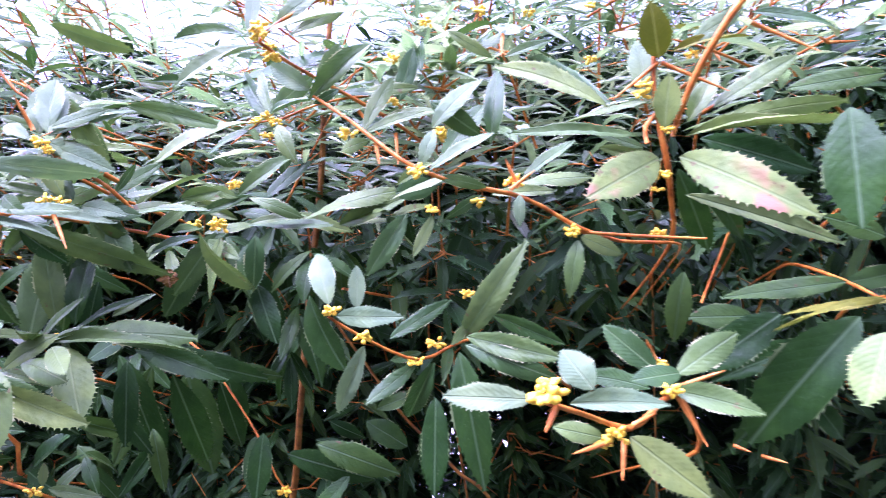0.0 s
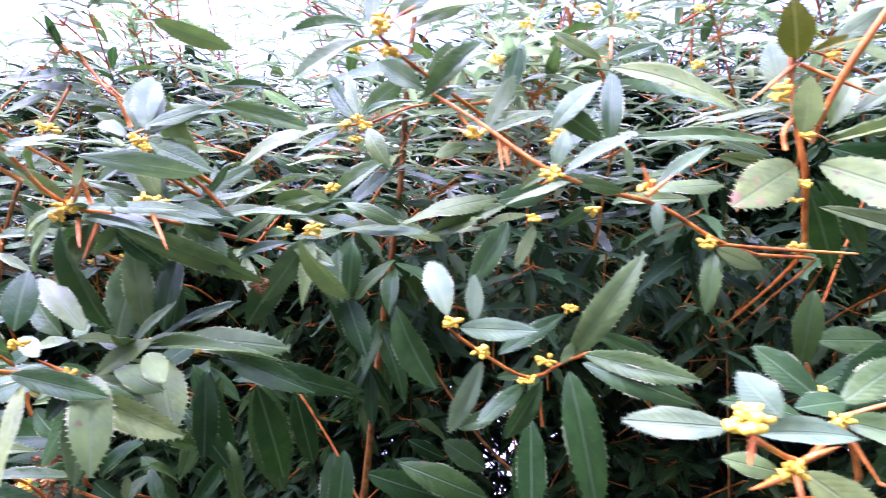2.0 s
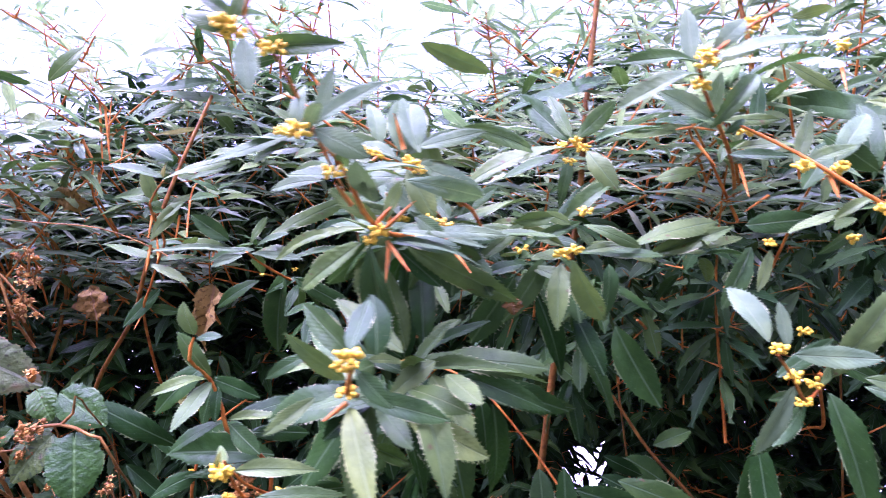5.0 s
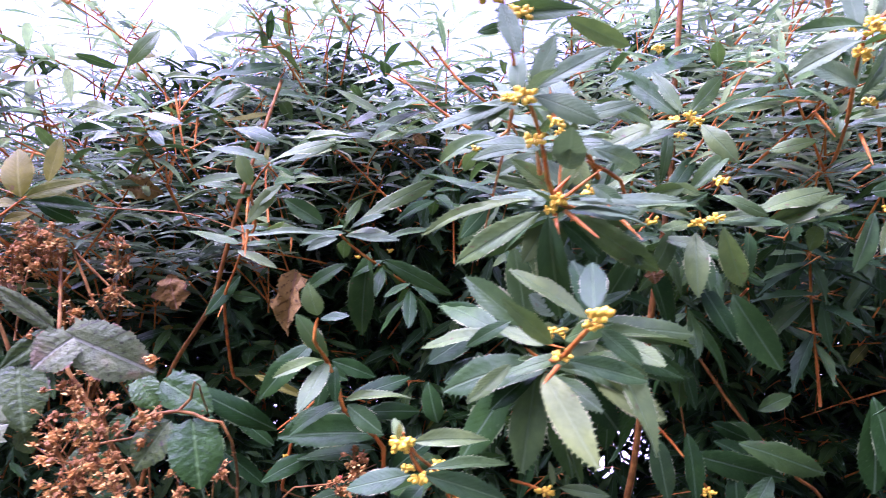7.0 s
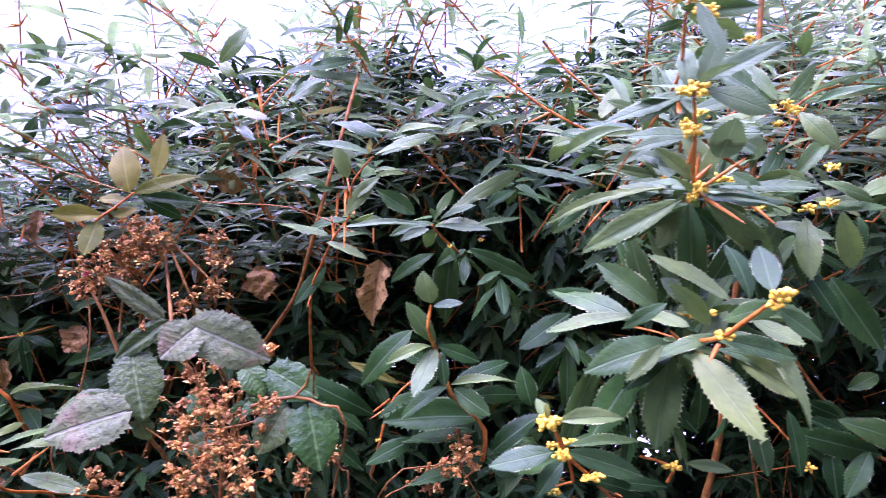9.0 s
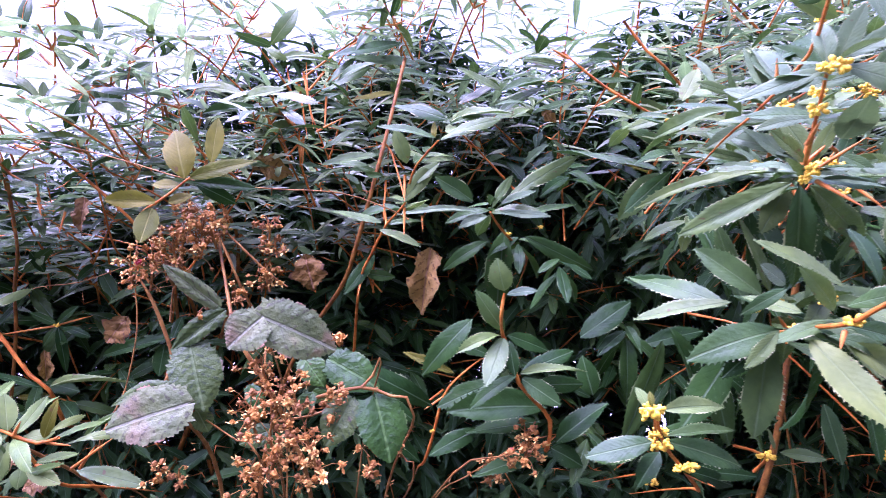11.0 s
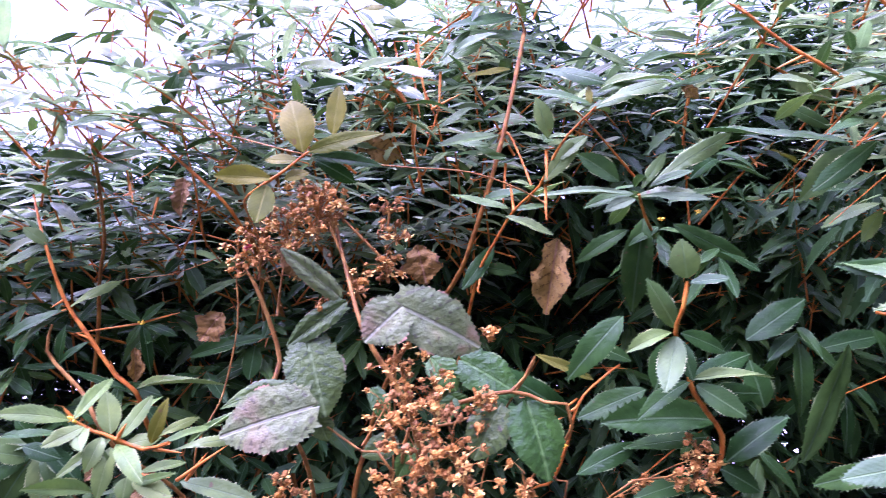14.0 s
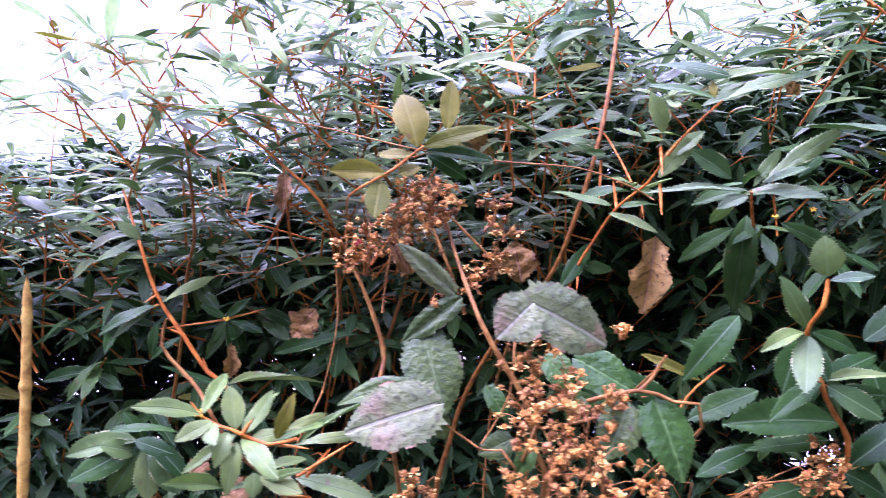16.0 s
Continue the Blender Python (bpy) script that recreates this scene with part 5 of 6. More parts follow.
leaf(br, (-0.323, 0.343, 1.368), 90, 79, 25, 10, -20, "w")
leaf(br, (-0.315, 0.348, 1.371), -48, 63, 29, 11, 102, "w")
leaf(br, (-0.315, 0.368, 1.347), 180, -4, 28, 8, -54, "w")
leaf(br, (-0.290, 0.378, 1.338), -101, 26, 34, 18, 162, "w")
leaf(br, (-0.273, 0.388, 1.351), 44, -1, 71, 13, 86, "w")
leaf(br, (-0.322, 0.428, 1.365), 134, -5, 56, 10, -56)
leaf(br, (-0.320, 0.428, 1.364), 108, 16, 65, 9, -40)
leaf(br, (-0.300, 0.368, 1.352), 14, 14, 41, 7, 43, "w")
leaf(br, (-0.296, 0.408, 1.323), 90, 6, 141, 10, -34, "w")
leaf(br, (-0.281, 0.478, 1.336), 105, 17, 87, 12, -34, "w")
leaf(br, (-0.284, 0.478, 1.345), 117, 37, 42, 12, -35)
leaf(br, (-0.282, 0.408, 1.324), -9, 0, 67, 9, 41, "w")
leaf(br, (-0.280, 0.408, 1.319), -12, -7, 50, 9, 41, "w")
leaf(br, (-0.299, 0.408, 1.317), 134, -23, 76, 16, -86)
leaf(br, (-0.290, 0.428, 1.316), 136, -20, 46, 13, -73)
leaf(br, (-0.294, 0.408, 1.315), 61, -71, 70, 19, 170)
leaf(br, (-0.274, 0.428, 1.317), 33, -22, 98, 18, 113)
leaf(br, (-0.268, 0.408, 1.333), -32, -30, 22, 10, 66)
leaf(br, (-0.290, 0.408, 1.329), -160, 32, 34, 10, -95)
leaf(br, (-0.286, 0.408, 1.329), -55, 62, 26, 9, 104)
leaf(br, (-0.293, 0.608, 1.346), 180, -45, 57, 23, -70)
leaf(br, (-0.294, 0.608, 1.348), 123, 16, 137, 10, -28)
leaf(br, (-0.279, 0.438, 1.314), 0, -39, 35, 13, 86, "d")
thorn(br, (-0.289, 0.408, 1.322), (-0.268, 0.388, 1.340))
thorn(br, (-0.284, 0.408, 1.318), (-0.270, 0.388, 1.301))
thorn(br, (-0.303, 0.388, 1.337), (-0.309, 0.368, 1.346))
thorn(br, (-0.291, 0.408, 1.328), (-0.281, 0.402, 1.339))

br = branch(bush_far_east, (0.133, 0.430, 1.442, 1.8), (0.131, 0.430, 1.409, 2.2), (0.133, 0.430, 1.384, 2.6), (0.139, 0.430, 1.355, 2.8), (0.150, 0.450, 1.324, 2.6), (0.154, 0.460, 1.305, 2.4))
shoot(br, (0.143, 0.430, 1.369, 1.6), (0.148, 0.420, 1.392, 1.9), (0.155, 0.410, 1.412, 2.2), (0.166, 0.400, 1.434, 2.2), (0.176, 0.400, 1.447, 2.2))
shoot(br, (0.133, 0.430, 1.384, 1.2), (0.124, 0.425, 1.374, 1.6), (0.124, 0.422, 1.363, 1.2))
leaf(br, (0.134, 0.430, 1.355), -141, -21, 77, 27, -62, "r")
leaf(br, (0.148, 0.430, 1.356), -60, -24, 89, 28, 67, "r")
leaf(br, (0.159, 0.450, 1.333), -12, -18, 104, 15, 67)
leaf(br, (0.149, 0.430, 1.372), -19, 12, 95, 9, 49, "p")
leaf(br, (0.152, 0.430, 1.369), -29, 4, 104, 10, 52, "p")
leaf(br, (0.174, 0.440, 1.389), 19, 30, 87, 16, 42)
leaf(br, (0.135, 0.430, 1.419), -121, 48, 35, 21, -168, "y")
leaf(br, (0.129, 0.430, 1.394), 117, 74, 42, 18, -45, "w")
leaf(br, (0.136, 0.425, 1.373), -68, 81, 34, 17, 138, "p")
leaf(br, (0.153, 0.430, 1.378), 22, 55, 47, 14, 47, "p")
leaf(br, (0.129, 0.430, 1.391), 129, -1, 70, 7, -50)
leaf(br, (0.118, 0.480, 1.401), 108, 27, 224, 23, -51)
leaf(br, (0.122, 0.430, 1.369), -177, 3, 85, 11, -56)
leaf(br, (0.152, 0.430, 1.426), -17, 34, 41, 12, 76, "w")
leaf(br, (0.143, 0.430, 1.423), -12, 14, 50, 9, 59, "y")
leaf(br, (0.135, 0.460, 1.366), 180, 19, 46, 10, -65)
leaf(br, (0.195, 0.430, 1.448), -22, -13, 55, 11, 64)
leaf(br, (0.183, 0.480, 1.376), -7, -17, 84, 24, 79, "d")
leaf(br, (0.162, 0.470, 1.353), 31, -58, 72, 20, 130, "d")
leaf(br, (0.183, 0.490, 1.355), 21, -45, 78, 20, 113, "d")
leaf(br, (0.296, 0.450, 1.414), 180, -8, 68, 17, -70, "d")
leaf(br, (0.275, 0.510, 1.435), 0, 29, 71, 17, 58, "d")
leaf(br, (0.210, 0.360, 1.371), -112, -71, 67, 30, 14, "d")
thorn(br, (0.134, 0.430, 1.416), (0.103, 0.424, 1.391))
thorn(br, (0.136, 0.430, 1.416), (0.177, 0.424, 1.396))
thorn(br, (0.184, 0.410, 1.434), (0.220, 0.400, 1.413))
thorn(br, (0.133, 0.430, 1.382), (0.146, 0.424, 1.378))
buds(br, (0.124, 0.426, 1.401), 1)
buds(br, (0.122, 0.426, 1.395), 1)
buds(br, (0.138, 0.426, 1.372), .8)
buds(br, (0.134, 0.426, 1.344), 1)
buds(br, (0.132, 0.426, 1.334), .7)
buds(br, (0.154, 0.426, 1.420), .8)
buds(br, (0.133, 0.426, 1.306), .9)

br = branch(bush_far_east, (0.033, 0.276, 1.239, 1.5), (0.058, 0.310, 1.224, 2.0), (0.082, 0.330, 1.212, 2.2), (0.096, 0.340, 1.216, 2.2), (0.117, 0.360, 1.221, 2.2), (0.138, 0.380, 1.190, 2.0), (0.134, 0.390, 1.177, 2.0))
buds(br, (0.033, 0.274, 1.242), 1.4)
buds(br, (0.034, 0.276, 1.246), .9)
buds(br, (0.073, 0.320, 1.212), 1.1)
buds(br, (0.067, 0.320, 1.208), .7)
buds(br, (0.110, 0.350, 1.226), 1)
buds(br, (0.112, 0.370, 1.236), .8)
leaf(br, (0.028, 0.276, 1.240), 173, 2, 35, 11, -64, "w")
leaf(br, (0.058, 0.300, 1.238), 140, 46, 22, 15, -57, "w")
leaf(br, (0.048, 0.300, 1.232), 11, -1, 51, 12, 55, "w")
leaf(br, (0.067, 0.320, 1.211), 180, 13, 23, 10, -61)
leaf(br, (0.083, 0.330, 1.208), -34, -31, 42, 19, 67, "p")
leaf(br, (0.107, 0.360, 1.233), 159, 40, 36, 15, -73)
leaf(br, (0.117, 0.360, 1.231), 0, 35, 40, 16, 58)
leaf(br, (0.113, 0.355, 1.224), -20, -9, 45, 15, 60)
leaf(br, (0.119, 0.360, 1.232), -160, -2, 30, 13, -49)
leaf(br, (0.110, 0.380, 1.219), 164, 14, 38, 13, -48, "d")
thorn(br, (0.119, 0.360, 1.225), (0.138, 0.350, 1.235))
thorn(br, (0.118, 0.360, 1.219), (0.129, 0.350, 1.196))
thorn(br, (0.080, 0.330, 1.206), (0.073, 0.310, 1.195))
thorn(br, (0.071, 0.320, 1.209), (0.051, 0.310, 1.207))
thorn(br, (0.038, 0.280, 1.236), (0.032, 0.270, 1.229))
thorn(br, (0.085, 0.330, 1.214), (0.092, 0.320, 1.222))
thorn(br, (0.110, 0.370, 1.236), (0.101, 0.360, 1.250))

br = branch(bush_far_east, (0.243, 0.380, 1.269, 2.2), (0.242, 0.410, 1.260, 1.8), (0.268, 0.480, 1.230, 1.6))
leaf(br, (0.228, 0.360, 1.270), -164, -6, 71, 7, -26, "y")
leaf(br, (0.256, 0.420, 1.253), 162, -52, 108, 40, -65, "d")
leaf(br, (0.248, 0.420, 1.275), 180, -6, 79, 15, -52, "d")
leaf(br, (0.162, 0.460, 1.281), 180, -80, 50, 18, -63, "d")
leaf(br, (0.217, 0.440, 1.253), 180, -34, 64, 27, -58, "d")
leaf(br, (0.155, 0.260, 1.267), -146, -52, 29, 17, -18, "p")
leaf(br, (0.239, 0.440, 1.194), 0, -49, 33, 16, 91, "d")
leaf(br, (0.219, 0.480, 1.247), 180, 0, 46, 20, -63, "d")
leaf(br, (0.258, 0.400, 1.303), 180, 22, 35, 15, -86, "d")
thorn(br, (0.181, 0.430, 1.170), (0.187, 0.420, 1.169))
thorn(br, (0.199, 0.430, 1.163), (0.210, 0.420, 1.162))

br = branch(bush_east, (-0.274, 0.456, 1.374, 1.5), (-0.269, 0.476, 1.356, 1.9), (-0.254, 0.506, 1.341, 2.2), (-0.239, 0.556, 1.329, 2.2))
shoot(br, (-0.258, 0.466, 1.370, 1.6), (-0.246, 0.476, 1.355, 1.8), (-0.236, 0.496, 1.346, 1.6))
leaf(br, (-0.272, 0.456, 1.381), 107, 63, 46, 21, -14, "w")
leaf(br, (-0.269, 0.456, 1.383), -13, 13, 45, 11, 70, "w")
leaf(br, (-0.265, 0.456, 1.369), -14, -20, 43, 15, 75, "w")
leaf(br, (-0.284, 0.456, 1.376), 158, 24, 29, 11, -59, "w")
leaf(br, (-0.277, 0.456, 1.368), -27, -55, 39, 16, 62)
leaf(br, (-0.286, 0.476, 1.363), 180, -21, 33, 10, -54, "w")
leaf(br, (-0.246, 0.486, 1.340), 17, 35, 42, 12, 59)
buds(br, (-0.274, 0.452, 1.372), 1.1)
buds(br, (-0.268, 0.452, 1.368), .8)
buds(br, (-0.261, 0.436, 1.333), 1)
buds(br, (-0.250, 0.436, 1.332), .8)
leaf(br, (-0.285, 0.430, 1.322), 180, -60, 40, 17, -88)
leaf(br, (-0.291, 0.430, 1.326), 154, -4, 92, 7, -42)
leaf(br, (-0.281, 0.430, 1.325), 19, -5, 62, 9, 45, "w")
leaf(br, (-0.285, 0.430, 1.329), -162, 4, 32, 9, -45, "w")
leaf(br, (-0.246, 0.460, 1.321), 32, -46, 54, 20, 109)
thorn(br, (-0.285, 0.430, 1.318), (-0.285, 0.415, 1.294))
thorn(br, (-0.252, 0.430, 1.323), (-0.235, 0.415, 1.301))
thorn(br, (-0.284, 0.420, 1.328), (-0.286, 0.410, 1.347))
leaf(br, (-0.259, 0.463, 1.334), 163, 40, 45, 18, -43, "w")
leaf(br, (-0.253, 0.463, 1.330), -18, -7, 33, 13, 62, "w")
leaf(br, (-0.263, 0.463, 1.329), -166, -1, 40, 10, -44, "w")
leaf(br, (-0.244, 0.483, 1.325), -84, -76, 41, 24, -18)
leaf(br, (-0.274, 0.493, 1.326), 180, -68, 40, 13, -99, "d")
leaf(br, (-0.269, 0.453, 1.379), 113, 54, 56, 20, 7, "w")
leaf(br, (-0.268, 0.453, 1.372), 21, -20, 30, 15, 69, "w")
leaf(br, (-0.272, 0.463, 1.383), 55, 24, 67, 7, 35, "w")
thorn(br, (-0.279, 0.453, 1.381), (-0.285, 0.443, 1.402))
leaf(br, (-0.286, 0.503, 1.416), 44, -66, 72, 20, 96)
leaf(br, (-0.267, 0.463, 1.325), 180, -29, 52, 13, -74)
leaf(br, (-0.295, 0.470, 1.238), 98, 65, 71, 26, 15)
leaf(br, (-0.289, 0.500, 1.238), 99, 68, 83, 19, 7, "d")
leaf(br, (-0.257, 0.450, 1.235), -49, -45, 56, 24, 9, "p")
leaf(br, (-0.273, 0.430, 1.230), -28, -9, 44, 15, 39, "p")
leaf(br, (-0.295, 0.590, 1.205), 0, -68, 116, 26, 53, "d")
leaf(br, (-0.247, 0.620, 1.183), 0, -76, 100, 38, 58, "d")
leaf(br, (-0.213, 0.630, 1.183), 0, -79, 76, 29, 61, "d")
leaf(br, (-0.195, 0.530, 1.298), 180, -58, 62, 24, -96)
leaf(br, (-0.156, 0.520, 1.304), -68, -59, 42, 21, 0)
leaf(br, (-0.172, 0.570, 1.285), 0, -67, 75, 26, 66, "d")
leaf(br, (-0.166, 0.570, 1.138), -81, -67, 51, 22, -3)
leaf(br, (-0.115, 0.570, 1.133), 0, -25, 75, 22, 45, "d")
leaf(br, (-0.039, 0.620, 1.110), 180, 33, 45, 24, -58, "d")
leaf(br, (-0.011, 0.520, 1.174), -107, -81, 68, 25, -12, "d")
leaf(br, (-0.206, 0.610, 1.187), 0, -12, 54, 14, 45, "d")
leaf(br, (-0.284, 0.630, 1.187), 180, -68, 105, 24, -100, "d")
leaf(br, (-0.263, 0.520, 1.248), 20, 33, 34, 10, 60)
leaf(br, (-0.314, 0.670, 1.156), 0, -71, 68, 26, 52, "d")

br = branch(bush_mid, (-0.699, 0.623, 1.359, 1.0), (-0.717, 0.623, 1.351, 1.3), (-0.727, 0.623, 1.345, 1.6), (-0.742, 0.623, 1.333, 1.8), (-0.754, 0.623, 1.325, 1.8), (-0.780, 0.653, 1.317, 1.8))
leaf(br, (-0.728, 0.623, 1.347), 140, 72, 51, 28, -37, "y")
leaf(br, (-0.704, 0.623, 1.361), 68, 76, 44, 16, 25, "y")
leaf(br, (-0.724, 0.623, 1.347), -10, 16, 61, 16, 81, "y")
leaf(br, (-0.721, 0.623, 1.344), 10, -5, 56, 13, 65, "d")
leaf(br, (-0.712, 0.633, 1.352), 0, -20, 32, 13, 67, "y")
leaf(br, (-0.753, 0.623, 1.326), -167, 5, 44, 16, -75, "y")
leaf(br, (-0.757, 0.623, 1.321), -99, -57, 37, 20, -25, "y")
leaf(br, (-0.743, 0.623, 1.325), 29, 26, 23, 12, 60, "y")
leaf(br, (-0.731, 0.623, 1.340), 162, 7, 32, 11, -56, "y")
leaf(br, (-0.721, 0.633, 1.343), 16, -26, 39, 14, 81, "d")
whorl(br, (-0.319, 0.348, 1.370), 4, 34, 10, "w")
whorl(br, (-0.304, 0.378, 1.356), 4, 36, 5, "g")
whorl(br, (-0.286, 0.418, 1.325), 5, 44, 0, "g")
whorl(br, (-0.277, 0.488, 1.336), 5, 44, 5, "g")
whorl(br, (-0.275, 0.466, 1.375), 4, 36, 5, "w")
whorl(br, (-0.249, 0.496, 1.334), 5, 42, 0, "g")
whorl(br, (-0.186, 0.506, 1.316), 6, 42, -10, "g")
whorl(br, (-0.290, 0.430, 1.226), 5, 52, -12, "g")
whorl(br, (-0.273, 0.450, 1.240), 5, 50, 5, "g")
whorl(br, (-0.181, 0.560, 1.346), 7, 42, 5, "g")
whorl(br, (-0.184, 0.550, 1.312), 6, 46, -40, "g")
whorl(br, (-0.282, 0.610, 1.382), 7, 44, 5, "g")
whorl(br, (-0.255, 0.660, 1.440), 7, 46, 10, "g")
whorl(br, (-0.262, 0.620, 1.309), 6, 46, -35, "g")
whorl(br, (-0.121, 0.640, 1.360), 6, 44, 0, "g")
whorl(br, (-0.108, 0.660, 1.305), 6, 48, -40, "d")
whorl(br, (-0.040, 0.520, 1.403), 5, 40, 5, "g")
whorl(br, (-0.046, 0.530, 1.329), 6, 40, -5, "g")
whorl(br, (0.036, 0.530, 1.404), 5, 42, 5, "g")
whorl(br, (0.078, 0.540, 1.362), 5, 40, 0, "g")
whorl(br, (-0.314, 0.620, 1.403), 6, 44, 5, "g")
whorl(br, (-0.400, 0.640, 1.478), 6, 44, 10, "g")
whorl(br, (-0.174, 0.660, 1.488), 6, 46, 10, "g")
whorl(br, (-0.087, 0.610, 1.478), 6, 42, 10, "g")
whorl(br, (-0.014, 0.620, 1.469), 6, 44, 10, "g")
whorl(br, (0.055, 0.660, 1.515), 6, 46, 10, "g")
whorl(br, (0.115, 0.620, 1.468), 5, 44, 10, "g")
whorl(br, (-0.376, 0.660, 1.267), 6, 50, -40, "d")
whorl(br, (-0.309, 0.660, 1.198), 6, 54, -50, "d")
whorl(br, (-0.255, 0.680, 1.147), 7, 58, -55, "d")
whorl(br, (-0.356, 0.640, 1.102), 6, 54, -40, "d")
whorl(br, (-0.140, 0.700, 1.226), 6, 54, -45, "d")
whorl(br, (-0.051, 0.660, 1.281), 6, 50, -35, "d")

br = branch(bush_mid, (-0.529, 0.720, 1.331, 1.4), (-0.536, 0.740, 1.361, 1.6), (-0.544, 0.770, 1.391, 1.8))
whorl(br, (-0.529, 0.720, 1.329), 5, 46, 0, "g")
whorl(br, (-0.507, 0.750, 1.388), 6, 46, 8, "g")
whorl(br, (-0.570, 0.770, 1.417), 6, 46, 8, "g")
whorl(br, (-0.622, 0.770, 1.371), 6, 46, 5, "g")
whorl(br, (-0.661, 0.750, 1.442), 7, 46, 8, "g")
whorl(br, (-0.713, 0.740, 1.386), 6, 46, 8, "g")
whorl(br, (-0.442, 0.680, 1.325), 6, 50, 0, "g")
whorl(br, (-0.406, 0.720, 1.290), 6, 56, -30, "d")
whorl(br, (-0.349, 0.720, 1.365), 6, 54, -10, "d")
whorl(br, (-0.471, 0.780, 1.433), 6, 50, 8, "g")
whorl(br, (-0.385, 0.740, 1.439), 6, 50, 8, "g")
whorl(br, (-0.438, 0.820, 1.499), 6, 50, 10, "g")
whorl(br, (-0.538, 0.820, 1.498), 6, 50, 10, "g")
whorl(br, (-0.632, 0.860, 1.530), 6, 50, 12, "g")

br = branch(bush_west, (-0.876, 0.760, 1.376, 1.4), (-0.871, 0.770, 1.339, 1.8), (-0.877, 0.810, 1.288, 2.0))
whorl(br, (-0.968, 0.760, 1.373), 6, 44, 8, "g")
whorl(br, (-0.876, 0.760, 1.379), 6, 44, 10, "g")
whorl(br, (-0.936, 0.790, 1.330), 6, 44, 5, "g")
whorl(br, (-0.837, 0.800, 1.324), 6, 46, 0, "g")
whorl(br, (-1.038, 0.800, 1.344), 6, 44, 8, "g")
whorl(br, (-0.982, 0.810, 1.305), 6, 46, -5, "g")
whorl(br, (-1.069, 0.820, 1.404), 6, 44, 12, "g")
whorl(br, (-0.956, 0.820, 1.419), 6, 44, 12, "g")
whorl(br, (-0.843, 0.820, 1.402), 6, 44, 10, "g")
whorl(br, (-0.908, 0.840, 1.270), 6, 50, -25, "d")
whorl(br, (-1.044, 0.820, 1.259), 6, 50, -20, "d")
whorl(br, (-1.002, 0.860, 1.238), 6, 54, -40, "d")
thorn(br, (-0.876, 0.760, 1.376), (-0.880, 0.754, 1.403))
thorn(br, (-0.876, 0.760, 1.374), (-0.890, 0.754, 1.355))
thorn(br, (-0.968, 0.760, 1.373), (-0.970, 0.754, 1.395))
thorn(br, (-0.968, 0.760, 1.372), (-0.947, 0.754, 1.361))

br = branch(bush_west, (-0.960, 0.660, 1.103, 1.6), (-0.963, 0.670, 1.078, 2.0), (-0.964, 0.680, 1.050, 2.2))
leaf(br, (-0.964, 0.660, 1.106), 180, -7, 70, 18, -47)
leaf(br, (-0.964, 0.660, 1.103), -170, -26, 64, 24, -68, "d")
leaf(br, (-0.962, 0.660, 1.100), -160, -54, 49, 24, -76, "d")
leaf(br, (-0.959, 0.660, 1.101), -59, -74, 44, 22, -0)
leaf(br, (-0.957, 0.660, 1.103), -18, -50, 49, 22, 36)
leaf(br, (-0.956, 0.660, 1.105), -15, -37, 48, 17, 37, "d")
leaf(br, (-0.968, 0.660, 1.096), -134, 22, 30, 17, -62)
leaf(br, (-0.961, 0.660, 1.105), -135, 61, 30, 14, -80, "d")
leaf(br, (-0.866, 0.560, 1.147), -129, -15, 27, 12, -41, "p")
leaf(br, (-0.846, 0.570, 1.130), 23, 11, 26, 11, 41, "p")
leaf(br, (-0.859, 0.570, 1.137), -93, -39, 26, 12, -25, "p")
leaf(br, (-0.833, 0.560, 1.110), -18, -14, 33, 13, 41, "p")
leaf(br, (-0.837, 0.560, 1.112), -79, -50, 16, 13, -11, "p")
leaf(br, (-0.832, 0.570, 1.112), 40, 2, 31, 9, 32, "p")

br = branch(bush_east, (-0.377, 0.424, 1.181, 1.5), (-0.374, 0.429, 1.168, 1.7), (-0.363, 0.444, 1.149, 1.9), (-0.338, 0.474, 1.123, 2.1), (-0.317, 0.494, 1.099, 2.2))
leaf(br, (-0.373, 0.424, 1.179), 12, 1, 49, 13, 50)
leaf(br, (-0.376, 0.434, 1.156), 166, -15, 43, 16, -51)
leaf(br, (-0.367, 0.434, 1.156), 0, -17, 59, 16, 64)
leaf(br, (-0.364, 0.439, 1.158), 16, -1, 56, 10, 28)
leaf(br, (-0.347, 0.464, 1.127), 12, -18, 53, 11, 49, "d")
leaf(br, (-0.367, 0.444, 1.146), -152, -37, 27, 13, -27, "d")
leaf(br, (-0.379, 0.424, 1.178), 125, 47, 18, 7, -49, "p")
buds(br, (-0.380, 0.420, 1.180), 1.2)
buds(br, (-0.378, 0.428, 1.162), .8)
buds(br, (-0.370, 0.432, 1.155), 1.1)
buds(br, (-0.343, 0.464, 1.127), 1)
buds(br, (-0.373, 0.444, 1.127), .8)
thorn(br, (-0.334, 0.474, 1.119), (-0.320, 0.464, 1.113))

br = branch(bush_east, (-0.386, 0.600, 1.455, 1.5), (-0.372, 0.600, 1.443, 1.7), (-0.348, 0.600, 1.424, 2.0), (-0.314, 0.600, 1.404, 2.0), (-0.274, 0.630, 1.396, 1.8))
thorn(br, (-0.334, 0.600, 1.416), (-0.362, 0.590, 1.402))
thorn(br, (-0.380, 0.600, 1.449), (-0.398, 0.594, 1.456))

